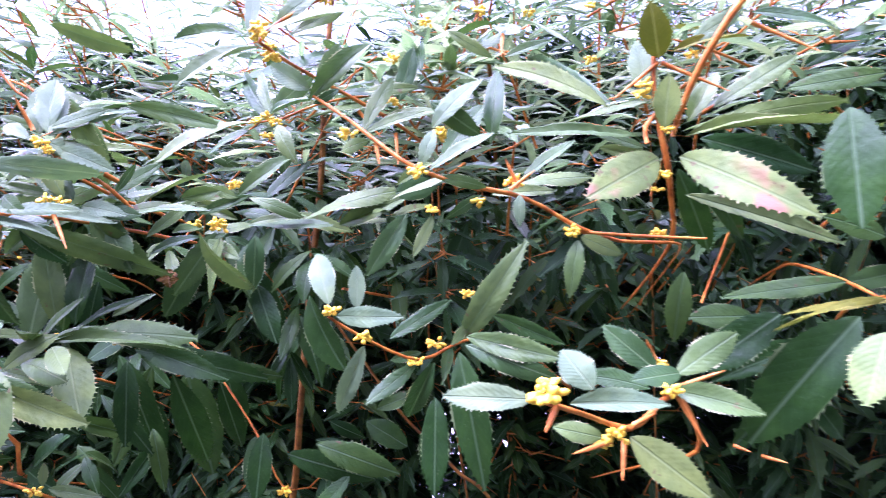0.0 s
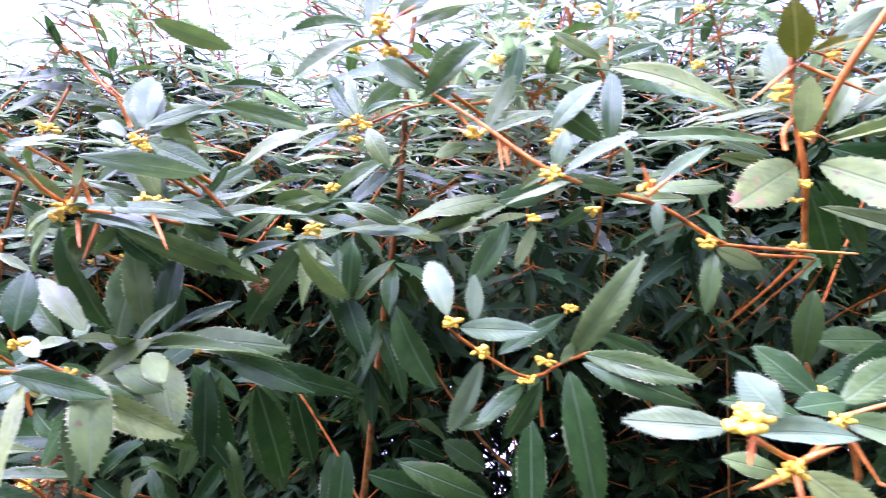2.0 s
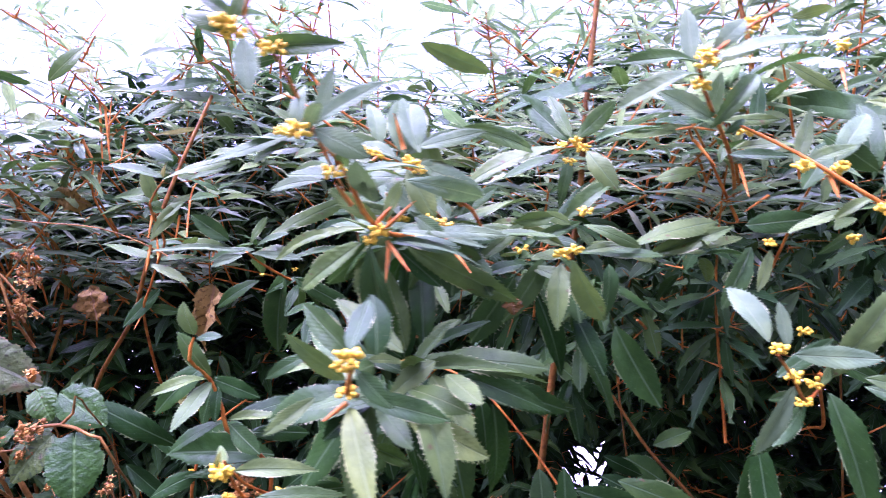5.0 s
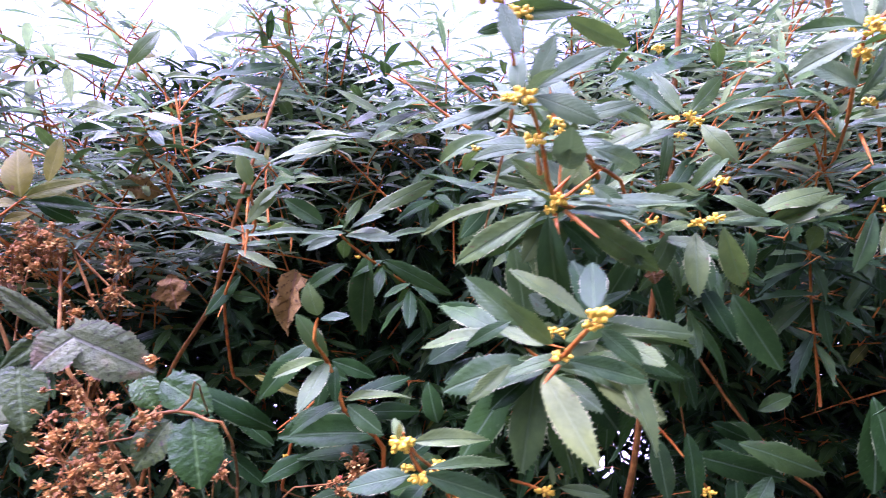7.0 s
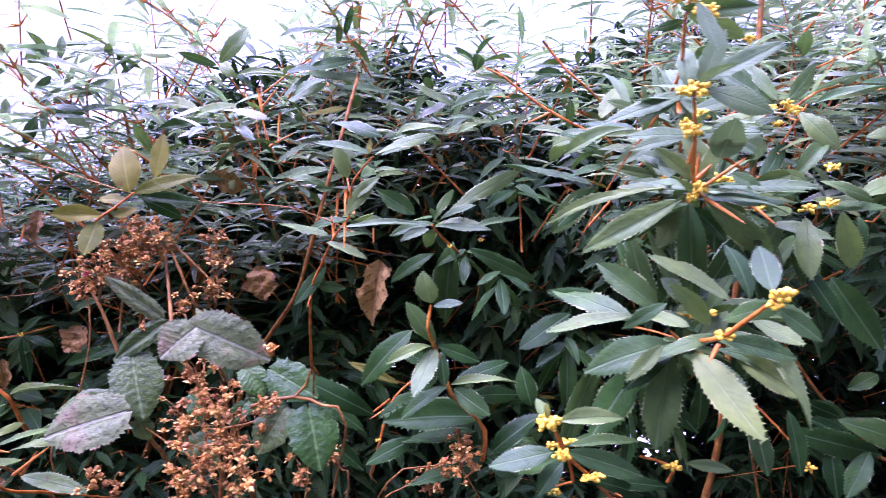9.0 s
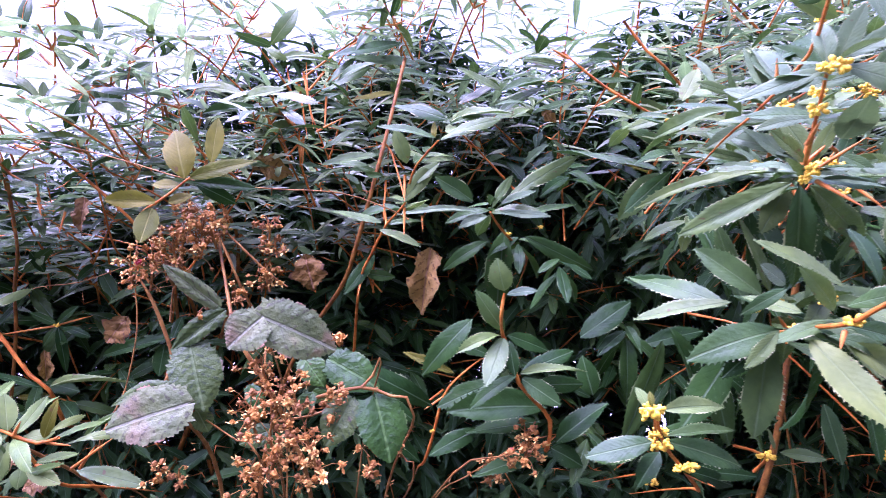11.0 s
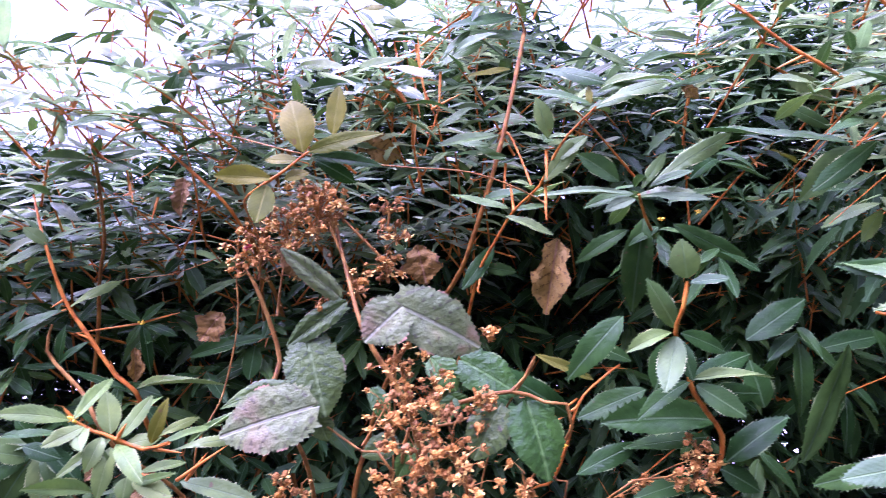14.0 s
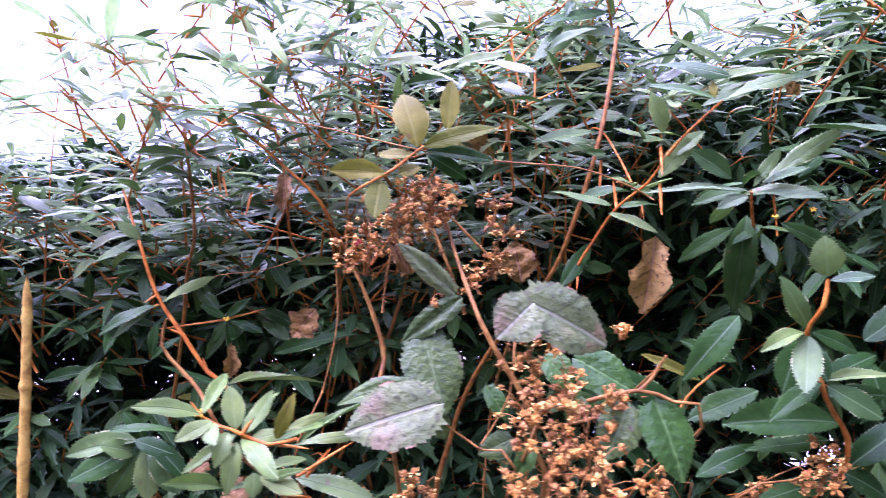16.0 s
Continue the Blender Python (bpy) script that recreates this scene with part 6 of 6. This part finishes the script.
br = branch(bush_east, (-0.359, 0.520, 1.454, 1.5), (-0.341, 0.520, 1.431, 1.7), (-0.326, 0.520, 1.418, 1.7), (-0.296, 0.550, 1.404, 1.6))
whorl(br, (-0.311, 0.540, 1.380), 6, 40, 5, "g")
leaf(br, (-0.313, 0.520, 1.392), 29, 54, 35, 14, 29, "p")
leaf(br, (-0.315, 0.540, 1.382), 162, -4, 32, 11, -60)
leaf(br, (-0.307, 0.540, 1.382), 11, 3, 53, 9, 56)
buds(br, (-0.325, 0.516, 1.375), .8)
thorn(br, (-0.308, 0.520, 1.383), (-0.297, 0.514, 1.392))
leaf(br, (-0.527, 0.640, 1.361), -135, 65, 34, 15, -128)
leaf(br, (-0.495, 0.640, 1.383), -11, 19, 55, 10, 56)
leaf(br, (-0.486, 0.640, 1.398), -10, 15, 62, 10, 57)
leaf(br, (-0.525, 0.640, 1.340), -20, 35, 36, 13, 74)
leaf(br, (-0.531, 0.640, 1.324), -20, 50, 45, 15, 86)
thorn(br, (-0.529, 0.640, 1.350), (-0.530, 0.634, 1.325))
thorn(br, (-0.530, 0.640, 1.319), (-0.531, 0.634, 1.293))

br = branch(bush_west, (-0.978, 0.750, 1.443, 1.8), (-0.939, 0.750, 1.409, 2.2), (-0.904, 0.750, 1.385, 2.4), (-0.867, 0.750, 1.352, 2.6), (-0.833, 0.750, 1.319, 2.6), (-0.820, 0.800, 1.280, 2.6))
thorn(br, (-0.645, 0.750, 1.465), (-0.636, 0.744, 1.403))
thorn(br, (-0.666, 0.750, 1.444), (-0.646, 0.744, 1.414))
thorn(br, (-0.643, 0.750, 1.403), (-0.645, 0.744, 1.371))
thorn(br, (-0.615, 0.750, 1.451), (-0.617, 0.744, 1.413))
thorn(br, (-0.929, 0.750, 1.342), (-0.922, 0.744, 1.321))
thorn(br, (-0.900, 0.750, 1.326), (-0.904, 0.744, 1.302))
thorn(br, (-0.640, 0.750, 1.479), (-0.629, 0.744, 1.414))
thorn(br, (-0.667, 0.750, 1.444), (-0.648, 0.744, 1.414))
thorn(br, (-0.641, 0.750, 1.407), (-0.642, 0.744, 1.373))
thorn(br, (-0.550, 0.750, 1.357), (-0.554, 0.744, 1.311))
thorn(br, (-0.510, 0.750, 1.316), (-0.510, 0.744, 1.298))
leaf(br, (-0.283, 0.440, 1.254), 180, 39, 21, 14, -62, "w")
leaf(br, (-0.321, 0.380, 1.256), 180, -26, 28, 8, -64)
leaf(br, (-0.320, 0.390, 1.231), -158, -34, 32, 9, -62)
leaf(br, (-0.286, 0.390, 1.236), 180, -14, 44, 10, -47)
leaf(br, (-0.261, 0.390, 1.232), -62, -50, 53, 21, 2)
leaf(br, (-0.248, 0.420, 1.240), -45, -23, 31, 14, 31, "p")
leaf(br, (-0.284, 0.360, 1.259), 101, 72, 33, 17, 15)
leaf(br, (-0.273, 0.400, 1.255), 155, 33, 55, 15, -36)
leaf(br, (-0.275, 0.470, 1.247), 150, 73, 67, 19, -30)
leaf(br, (-0.263, 0.470, 1.247), 99, 65, 73, 18, 1, "d")
leaf(br, (-0.280, 0.460, 1.380), 104, 63, 46, 20, 7, "w")
leaf(br, (-0.274, 0.460, 1.374), -13, -20, 48, 16, 69, "w")
leaf(br, (-0.280, 0.470, 1.380), 38, 27, 55, 10, 48, "w")
leaf(br, (-0.283, 0.460, 1.365), 160, 6, 30, 9, -52, "w")
leaf(br, (-0.258, 0.460, 1.335), 151, 33, 49, 15, -48, "w")
leaf(br, (-0.245, 0.460, 1.328), 19, -7, 31, 13, 64)
leaf(br, (-0.245, 0.450, 1.325), 180, 12, 25, 9, -50, "w")
leaf(br, (-0.290, 0.440, 1.324), 164, 11, 36, 9, -45, "w")
leaf(br, (-0.287, 0.440, 1.326), 17, 5, 34, 9, 50, "w")
leaf(br, (-0.294, 0.440, 1.320), 163, -41, 46, 16, -108)
leaf(br, (-0.242, 0.470, 1.323), -23, -55, 45, 19, 53)
bramble_leaf(bramble, (-0.600, 0.630, 1.177), -13, -28, 51, 38, 58, "g")
bramble_leaf(bramble, (-0.625, 0.630, 1.179), -28, -46, 31, 27, 42, "g")
bramble_leaf(bramble, (-0.609, 0.630, 1.158), -146, -47, 26, 21, -55, "k")
bramble_leaf(bramble, (-0.557, 0.575, 1.153), -57, -63, 52, 44, 11, "g")
bramble_leaf(bramble, (-0.578, 0.575, 1.153), -134, -48, 41, 32, -46, "k")
bramble_leaf(bramble, (-0.611, 0.575, 1.159), -135, -45, 20, 15, -43, "g")
cane(bramble, (-0.627, 0.575, 1.151, 3.0), (-0.597, 0.575, 1.159, 3.4), (-0.569, 0.575, 1.164, 3.6), (-0.545, 0.575, 1.156, 3.0), (-0.525, 0.575, 1.138, 2.4))
cane(bramble, (-0.569, 0.575, 1.164, 3.0), (-0.559, 0.575, 1.174, 2.4), (-0.552, 0.575, 1.185, 1.6))
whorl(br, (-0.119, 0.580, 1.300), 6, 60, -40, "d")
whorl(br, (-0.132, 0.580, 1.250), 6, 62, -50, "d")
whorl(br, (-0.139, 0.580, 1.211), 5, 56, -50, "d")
seed_head(bramble, (-0.662, 0.665, 1.302), 24, 8)
seed_head(bramble, (-0.657, 0.665, 1.285), 20, 6)
seed_head(bramble, (-0.666, 0.660, 1.258), 30, 12)
seed_head(bramble, (-0.686, 0.630, 1.240), 16, 6)
seed_head(bramble, (-0.717, 0.620, 1.221), 13, 4)
seed_head(bramble, (-0.729, 0.635, 1.314), 28, 10)
seed_head(bramble, (-0.708, 0.635, 1.298), 26, 8)
seed_head(bramble, (-0.746, 0.640, 1.289), 26, 8)
seed_head(bramble, (-0.789, 0.650, 1.264), 26, 10)
seed_head(bramble, (-0.647, 0.560, 1.183), 26, 9)
seed_head(bramble, (-0.624, 0.560, 1.169), 32, 11)
seed_head(bramble, (-0.655, 0.550, 1.145), 30, 12)
seed_head(bramble, (-0.624, 0.550, 1.143), 34, 14)
seed_head(bramble, (-0.589, 0.570, 1.151), 26, 9)
seed_head(bramble, (-0.636, 0.540, 1.119), 34, 15)
seed_head(bramble, (-0.604, 0.540, 1.116), 34, 15)
seed_head(bramble, (-0.654, 0.550, 1.105), 26, 9)
seed_head(bramble, (-0.613, 0.550, 1.129), 30, 10)
seed_head(bramble, (-0.641, 0.560, 1.160), 22, 7)
seed_head(bramble, (-0.585, 0.560, 1.207), 9, 3)
seed_head(bramble, (-0.731, 0.560, 1.104), 16, 5)
seed_head(bramble, (-0.719, 0.570, 1.096), 16, 5)
seed_head(bramble, (-0.422, 0.600, 1.101), 22, 8)
seed_head(bramble, (-0.441, 0.600, 1.090), 14, 5)
seed_head(bramble, (-0.538, 0.600, 1.104), 16, 5)
seed_head(bramble, (-0.562, 0.560, 1.102), 20, 6)


# ---- the mass of the hedge's own foliage, behind the outer sprays ----
def front_of(x):
    """How far back the mass of leaves begins at x."""
    # the bulge beyond x 0.3 is added, mostly unseen, to shade the right side
    return float(np.interp(x, [-2.2, -1.1, -0.8, -0.5, -0.3, 0.0, 0.28, 0.45, 0.65, 1.6], [0.80, 0.73, 0.75, 0.74, 0.66, 0.60, 0.56, 0.42, 0.34, 0.30]))


def face_of(x, z):
    """The same at height z: recessed below, leaning back above."""
    recess = 0.32 * min(1.0, max(0.0, (1.38 - z) / 0.10)) * float(np.interp(x, [-1.3, -0.7, -0.45, 0.35, 0.6], [0.10, 0.35, 0.9, 1.1, 0.9]))
    hollow = 0.30 * math.exp(-((x + 0.36) / 0.13) ** 2) * min(1.0, max(0.0, (z - 1.24) / 0.06)) * min(1.0, max(0.0, (1.56 - z) / 0.08))
    return front_of(x) + max(0.0, z - 1.45) * 0.7 + hollow + recess - 0.07 * min(1.0, max(0.0, (z - 1.36) / 0.05))


def top_of(x, y):
    return float(np.interp(x, [-2.4, -1.5, -1.1, -0.85, -0.6, -0.2, 0.2, 1.6], [1.47, 1.49, 1.53, 1.60, 1.65, 1.70, 1.82, 1.95])) + 0.05 * math.sin(7 * x) + 0.03 * math.sin(17 * x + 9 * y)


def shoot_tips(rng, x0, x1, count):
    """Places and ways of leafy shoot tips, denser near the outer faces of the hedge."""
    out = []
    while len(out) < count:
        x = rng.uniform(x0, x1)
        z = rng.uniform(0.70, 2.02)
        f = face_of(x, z)
        depth = rng.exponential(0.16 if z < 1.34 else 0.13)
        y = f + depth
        over = z - top_of(x, y) + 0.25 * max(0, depth - 0.25)
        if y > 1.45 or over > 0.16 or (over > 0 and rng.random() > 0.28 * math.exp(-over / 0.09)):
            continue
        if z < 1.30 and depth > 0.12 and rng.random() < 0.5:
            continue
        if z > 1.34 and rng.random() < 0.5:
            continue
        if z > 1.45 and rng.random() < min(0.25, (z - 1.45)):
            continue
        out.append((x, y, z))
    return np.array([p for p in out if not in_gap(p) or rng.random() < 0.12])


def in_gap(p):
    """Whether p lies in the thin place low in the hedge through which the bright pavement shows."""
    a, b = Vector((-0.09, 0.75, 1.09)), Vector((0.26, 2.1, 0.66))
    p = Vector(p)
    s = (p - a).dot(b - a) / (b - a).length_squared
    return -0.1 < s < 1.1 and (p - a.lerp(b, s)).length < 0.06 + 0.06 * s


def grow_down(rng, tips):
    """Leafy shoots: from each tip a bent row of nodes runs down and back into the hedge. Returns one array of nodes a shoot, the tip first."""
    shoots = []
    for p in tips:
        high = p[2] > 1.34
        d = np.array((rng.normal(0, 0.32), rng.uniform(0.0, 0.55), -rng.uniform(0.45, 1.0)))
        bow = np.array((rng.normal(0, 0.12), rng.normal(0.05, 0.08), -0.1))
        rows = [np.array(p)]
        for k in range(int(rng.integers(3, 6) if high else rng.integers(1, 4))):
            d = d / np.linalg.norm(d)
            rows.append(rows[-1] + d * rng.uniform(0.026, 0.050))
            d = d + bow
        shoots.append(np.array(rows))
    return shoots


def leaf_cloud(rng, shoots, fall, low=46.0, high=74.0, stations=5, teeth=0.07, spread=15, tilt=0.35, slim=1.0, most=6, bend=0.22):
    """All blades of the given shoots, in whorls at their nodes, as one set of vertices, faces and blade coordinates."""
    tv, tf, tuv = blade(stations, 0.52, teeth, bend, 0.10, 77, 0.9)
    tri = []
    for q in tf:
        tri += [q[:3], (q[0], q[2], q[3])] if len(q) == 4 else [q]
    tv, tri, tuv = np.array(tv), np.array(tri), np.array(tuv)
    at, way, nor, length, width = [], [], [], [], []
    for rows in shoots:
        size = rng.uniform(low, high) / 1000
        for rank, p in enumerate(rows):
            axis = rows[max(rank - 1, 0)] - rows[min(rank + 1, len(rows) - 1)] if len(rows) > 1 else np.array((0.0, -0.2, 1.0))
            axis = axis / np.linalg.norm(axis)
            a0 = rng.uniform(0, 6.28)
            lift = fall + (14 if rank == 0 and fall > 0 else 0)
            sz = size * (0.72 if rank == 0 else 1.0)
            for i in range(rng.integers(3, most)):
                g = a0 + 2.4 * i
                r = math.radians(rng.normal(lift, spread))
                d = np.array((math.cos(g) * math.cos(r), math.sin(g) * math.cos(r), math.sin(r))) + axis * 0.2
                d /= np.linalg.norm(d)
                up = np.array((rng.normal(0, 0.22), rng.normal(0, 0.25) - tilt, 1.0))
                n = up - d * up.dot(d)
                n /= np.linalg.norm(n)
                at.append(p - axis * 0.003 * i)
                way.append(d)
                nor.append(n)
                length.append(sz * rng.uniform(0.65, 1.15))
                width.append(length[-1] * rng.uniform(0.19, 0.27) * slim)
    at, way, nor = np.array(at), np.array(way), np.array(nor)
    length, width = np.array(length)[:, None, None], np.array(width)[:, None, None]
    side = np.cross(nor, way)
    v = at[:, None, :] + way[:, None, :] * tv[None, :, 0:1] * length + side[:, None, :] * tv[None, :, 1:2] * width + nor[:, None, :] * tv[None, :, 2:3] * length
    f = (np.arange(len(at)) * len(tv))[:, None, None] + tri[None]
    return v.reshape(-1, 3), f.reshape(-1, 3), np.tile(tuv, (len(at), 1))


def near_leaves(rng, bush, tips):
    """The shoot tips that stand out farthest, leaf by leaf, each tip on a short shoot of its own."""
    for p in tips:
        p = Vector(p)
        way = Vector((rng.normal(0, 0.5), rng.uniform(0.2, 0.9), -rng.uniform(0.1, 0.8))).normalized()
        tip = stem_part("shoot", bush, [(*p, 0.8), (*(p + way * 0.05 + Vector((0, 0, 0.004))), 1.1), (*(p + way * 0.13), 1.5)], bark_twig, 0.12, 6)
        size, g0 = rng.uniform(44, 66), rng.uniform(0, 360)
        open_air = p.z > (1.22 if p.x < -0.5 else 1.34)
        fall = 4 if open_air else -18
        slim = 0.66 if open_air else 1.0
        # v in the open, d low and to the east: light and shade by tone
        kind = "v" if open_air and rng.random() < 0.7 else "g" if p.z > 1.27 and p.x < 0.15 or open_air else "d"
        for i in range(int(rng.integers(5, 9))):
            length = size * rng.uniform(0.65, 1.15)
            heading = g0 + 137 * i
            face = 32 * math.cos(radians(heading))
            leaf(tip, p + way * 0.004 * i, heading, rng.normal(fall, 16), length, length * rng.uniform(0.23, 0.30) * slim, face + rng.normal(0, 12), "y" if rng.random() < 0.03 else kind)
        if rng.random() < 0.7:
            q = p + way * 0.03
            for k in (-1, 0, 1):
                thorn(tip, tuple(q), tuple(q + Vector((0.7 * k + rng.normal(0, 0.2), -0.6, rng.normal(0.1, 0.4))).normalized() * rng.uniform(0.014, 0.024)))


def shoot_wood(rng, shoots, r0):
    """The wood of the shoots."""
    v, f = [], []
    for rows in shoots:
        if rng.random() < (0.5 if rows[0][0] < -0.6 else 0.78):
            continue
        end = rows[-1] + (rows[-1] - rows[-2]) / np.linalg.norm(rows[-1] - rows[-2]) * 0.07
        path = [(*p, r0 * (0.65 + 0.14 * k)) for k, p in enumerate((*rows, end))]
        s = len(v)
        tv, tf = tube(path, 4)
        v += tv
        f += [tuple(i + s for i in face) for face in tf]
    return v, f


def spine_wood(rng, shoots, share):
    """Three-pronged spines at the nodes of the shoots: slim three-sided spikes."""
    v, f = [], []
    for rows in shoots:
        for q in rows[1:]:
            if rng.random() > share:
                continue
            g = rng.uniform(0, 6.28)
            for k in range(3):
                w = np.array((math.cos(g + 1.6 * k), math.sin(g + 1.6 * k) - 0.3, rng.uniform(-0.6, 0.6)))
                w *= rng.uniform(0.016, 0.032) / np.linalg.norm(w)
                a = np.cross(w, (0.3, 0.2, 0.9))
                a *= 0.0011 / np.linalg.norm(a)
                b = np.cross(w, a)
                b *= 0.0011 / np.linalg.norm(b)
                s = len(v)
                v += [tuple(q + a), tuple(q - 0.5 * a + 0.87 * b), tuple(q - 0.5 * a - 0.87 * b), tuple(q + w)]
                f += [(s, s + 1, s + 3), (s + 1, s + 2, s + 3), (s + 2, s, s + 3)]
    return v, f


rng = np.random.default_rng(11)
for bush, x0, x1, count in ((bush_west, -2.3, -0.95, 1000), (bush_mid, -0.95, -0.38, 540), (bush_east, -0.38, 0.12, 540), (bush_far_east, 0.12, 1.3, 1150)):
    near = 125 if x1 < 0 else 60
    tips = shoot_tips(rng, x0, x1, count)
    gap = tips[:, 1] - np.array([face_of(p[0], p[2]) for p in tips]) + np.where((tips[:, 2] < (1.10 if x1 < 0 else 0.98)) | (tips[:, 0] < -1.6) | (tips[:, 0] > 0.42) | (tips[:, 2] > 1.72), 9, 0)
    order = np.argsort(gap)
    near_leaves(rng, bush, tips[order[:near]])
    shoots = grow_down(rng, tips[np.sort(order[near:])])
    # above edge the leaf tone holds sky light, below it shade
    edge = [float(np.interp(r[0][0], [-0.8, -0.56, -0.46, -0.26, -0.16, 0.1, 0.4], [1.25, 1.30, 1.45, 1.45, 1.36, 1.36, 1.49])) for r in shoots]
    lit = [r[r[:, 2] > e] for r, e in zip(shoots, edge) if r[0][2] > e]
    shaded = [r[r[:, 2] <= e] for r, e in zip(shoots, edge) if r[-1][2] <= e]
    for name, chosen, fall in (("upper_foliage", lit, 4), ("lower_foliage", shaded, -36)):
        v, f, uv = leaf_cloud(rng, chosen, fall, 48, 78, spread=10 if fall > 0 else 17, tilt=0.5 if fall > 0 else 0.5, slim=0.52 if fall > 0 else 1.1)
        ob = in_world(new(name, raw_mesh(name, v, f, [leaf_skylit if fall > 0 else leaf_shaded_inner], uv)), bush, Matrix())
        tagged(ob, "dense green toothed leaves with light and shade in their tone", kind="stuff")
    v, f = spine_wood(rng, shoots, 0.6)
    tagged(in_world(new("spine_mass", raw_mesh("spine_mass", v, f, [bark_thorn])), bush, Matrix()), "slim yellow-orange three-pronged spines", kind="stuff")
    v, f = shoot_wood(rng, shoots, 1.05)
    tagged(in_world(new("twig_mass", raw_mesh("twig_mass", v, f, [bark_twig])), bush, Matrix()), "thin orange twigs", kind="stuff")
    # the leaves of the hedge's far face and core, their colour darkened for shade
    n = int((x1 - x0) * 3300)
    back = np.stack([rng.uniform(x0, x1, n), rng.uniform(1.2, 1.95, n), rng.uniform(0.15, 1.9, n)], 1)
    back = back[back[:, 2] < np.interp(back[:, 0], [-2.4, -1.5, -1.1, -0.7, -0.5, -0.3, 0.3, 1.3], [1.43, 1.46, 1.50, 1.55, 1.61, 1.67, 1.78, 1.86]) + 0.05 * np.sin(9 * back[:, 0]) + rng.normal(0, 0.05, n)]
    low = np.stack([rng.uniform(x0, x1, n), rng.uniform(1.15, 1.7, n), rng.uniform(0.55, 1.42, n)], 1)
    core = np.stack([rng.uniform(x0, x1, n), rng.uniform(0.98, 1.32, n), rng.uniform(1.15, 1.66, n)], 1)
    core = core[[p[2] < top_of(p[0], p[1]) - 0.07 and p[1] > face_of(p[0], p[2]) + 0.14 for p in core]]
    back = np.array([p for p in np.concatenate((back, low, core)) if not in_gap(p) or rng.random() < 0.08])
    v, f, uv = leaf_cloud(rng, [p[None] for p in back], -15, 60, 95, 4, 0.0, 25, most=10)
    ob = in_world(new("rear_foliage", raw_mesh("rear_foliage", v, f, [leaf_shaded_inner], uv)), bush, Matrix())
    tagged(ob, "leaves of the hedge's far side, shade put into their tone", kind="stuff")
    for k in range(int((x1 - x0) * 7)):
        x = rng.uniform(x0, x1)
        y = rng.uniform(front_of(x) + 0.18, 1.4)
        lean, back_lean = rng.normal(0, 0.09), rng.normal(0, 0.06)
        t = min(top_of(x, y) - 0.1, rng.uniform(1.2, 1.75))
        main_stem(bush, (x + lean * 1.2, y + back_lean, t, 1.3), (x + lean * 0.8 + rng.normal(0, 0.02), y + back_lean * 0.5, t * 0.8, 2.1), (x + lean * 0.3, y, t * 0.55, 2.9), (x, y, 0.5, 3.6))
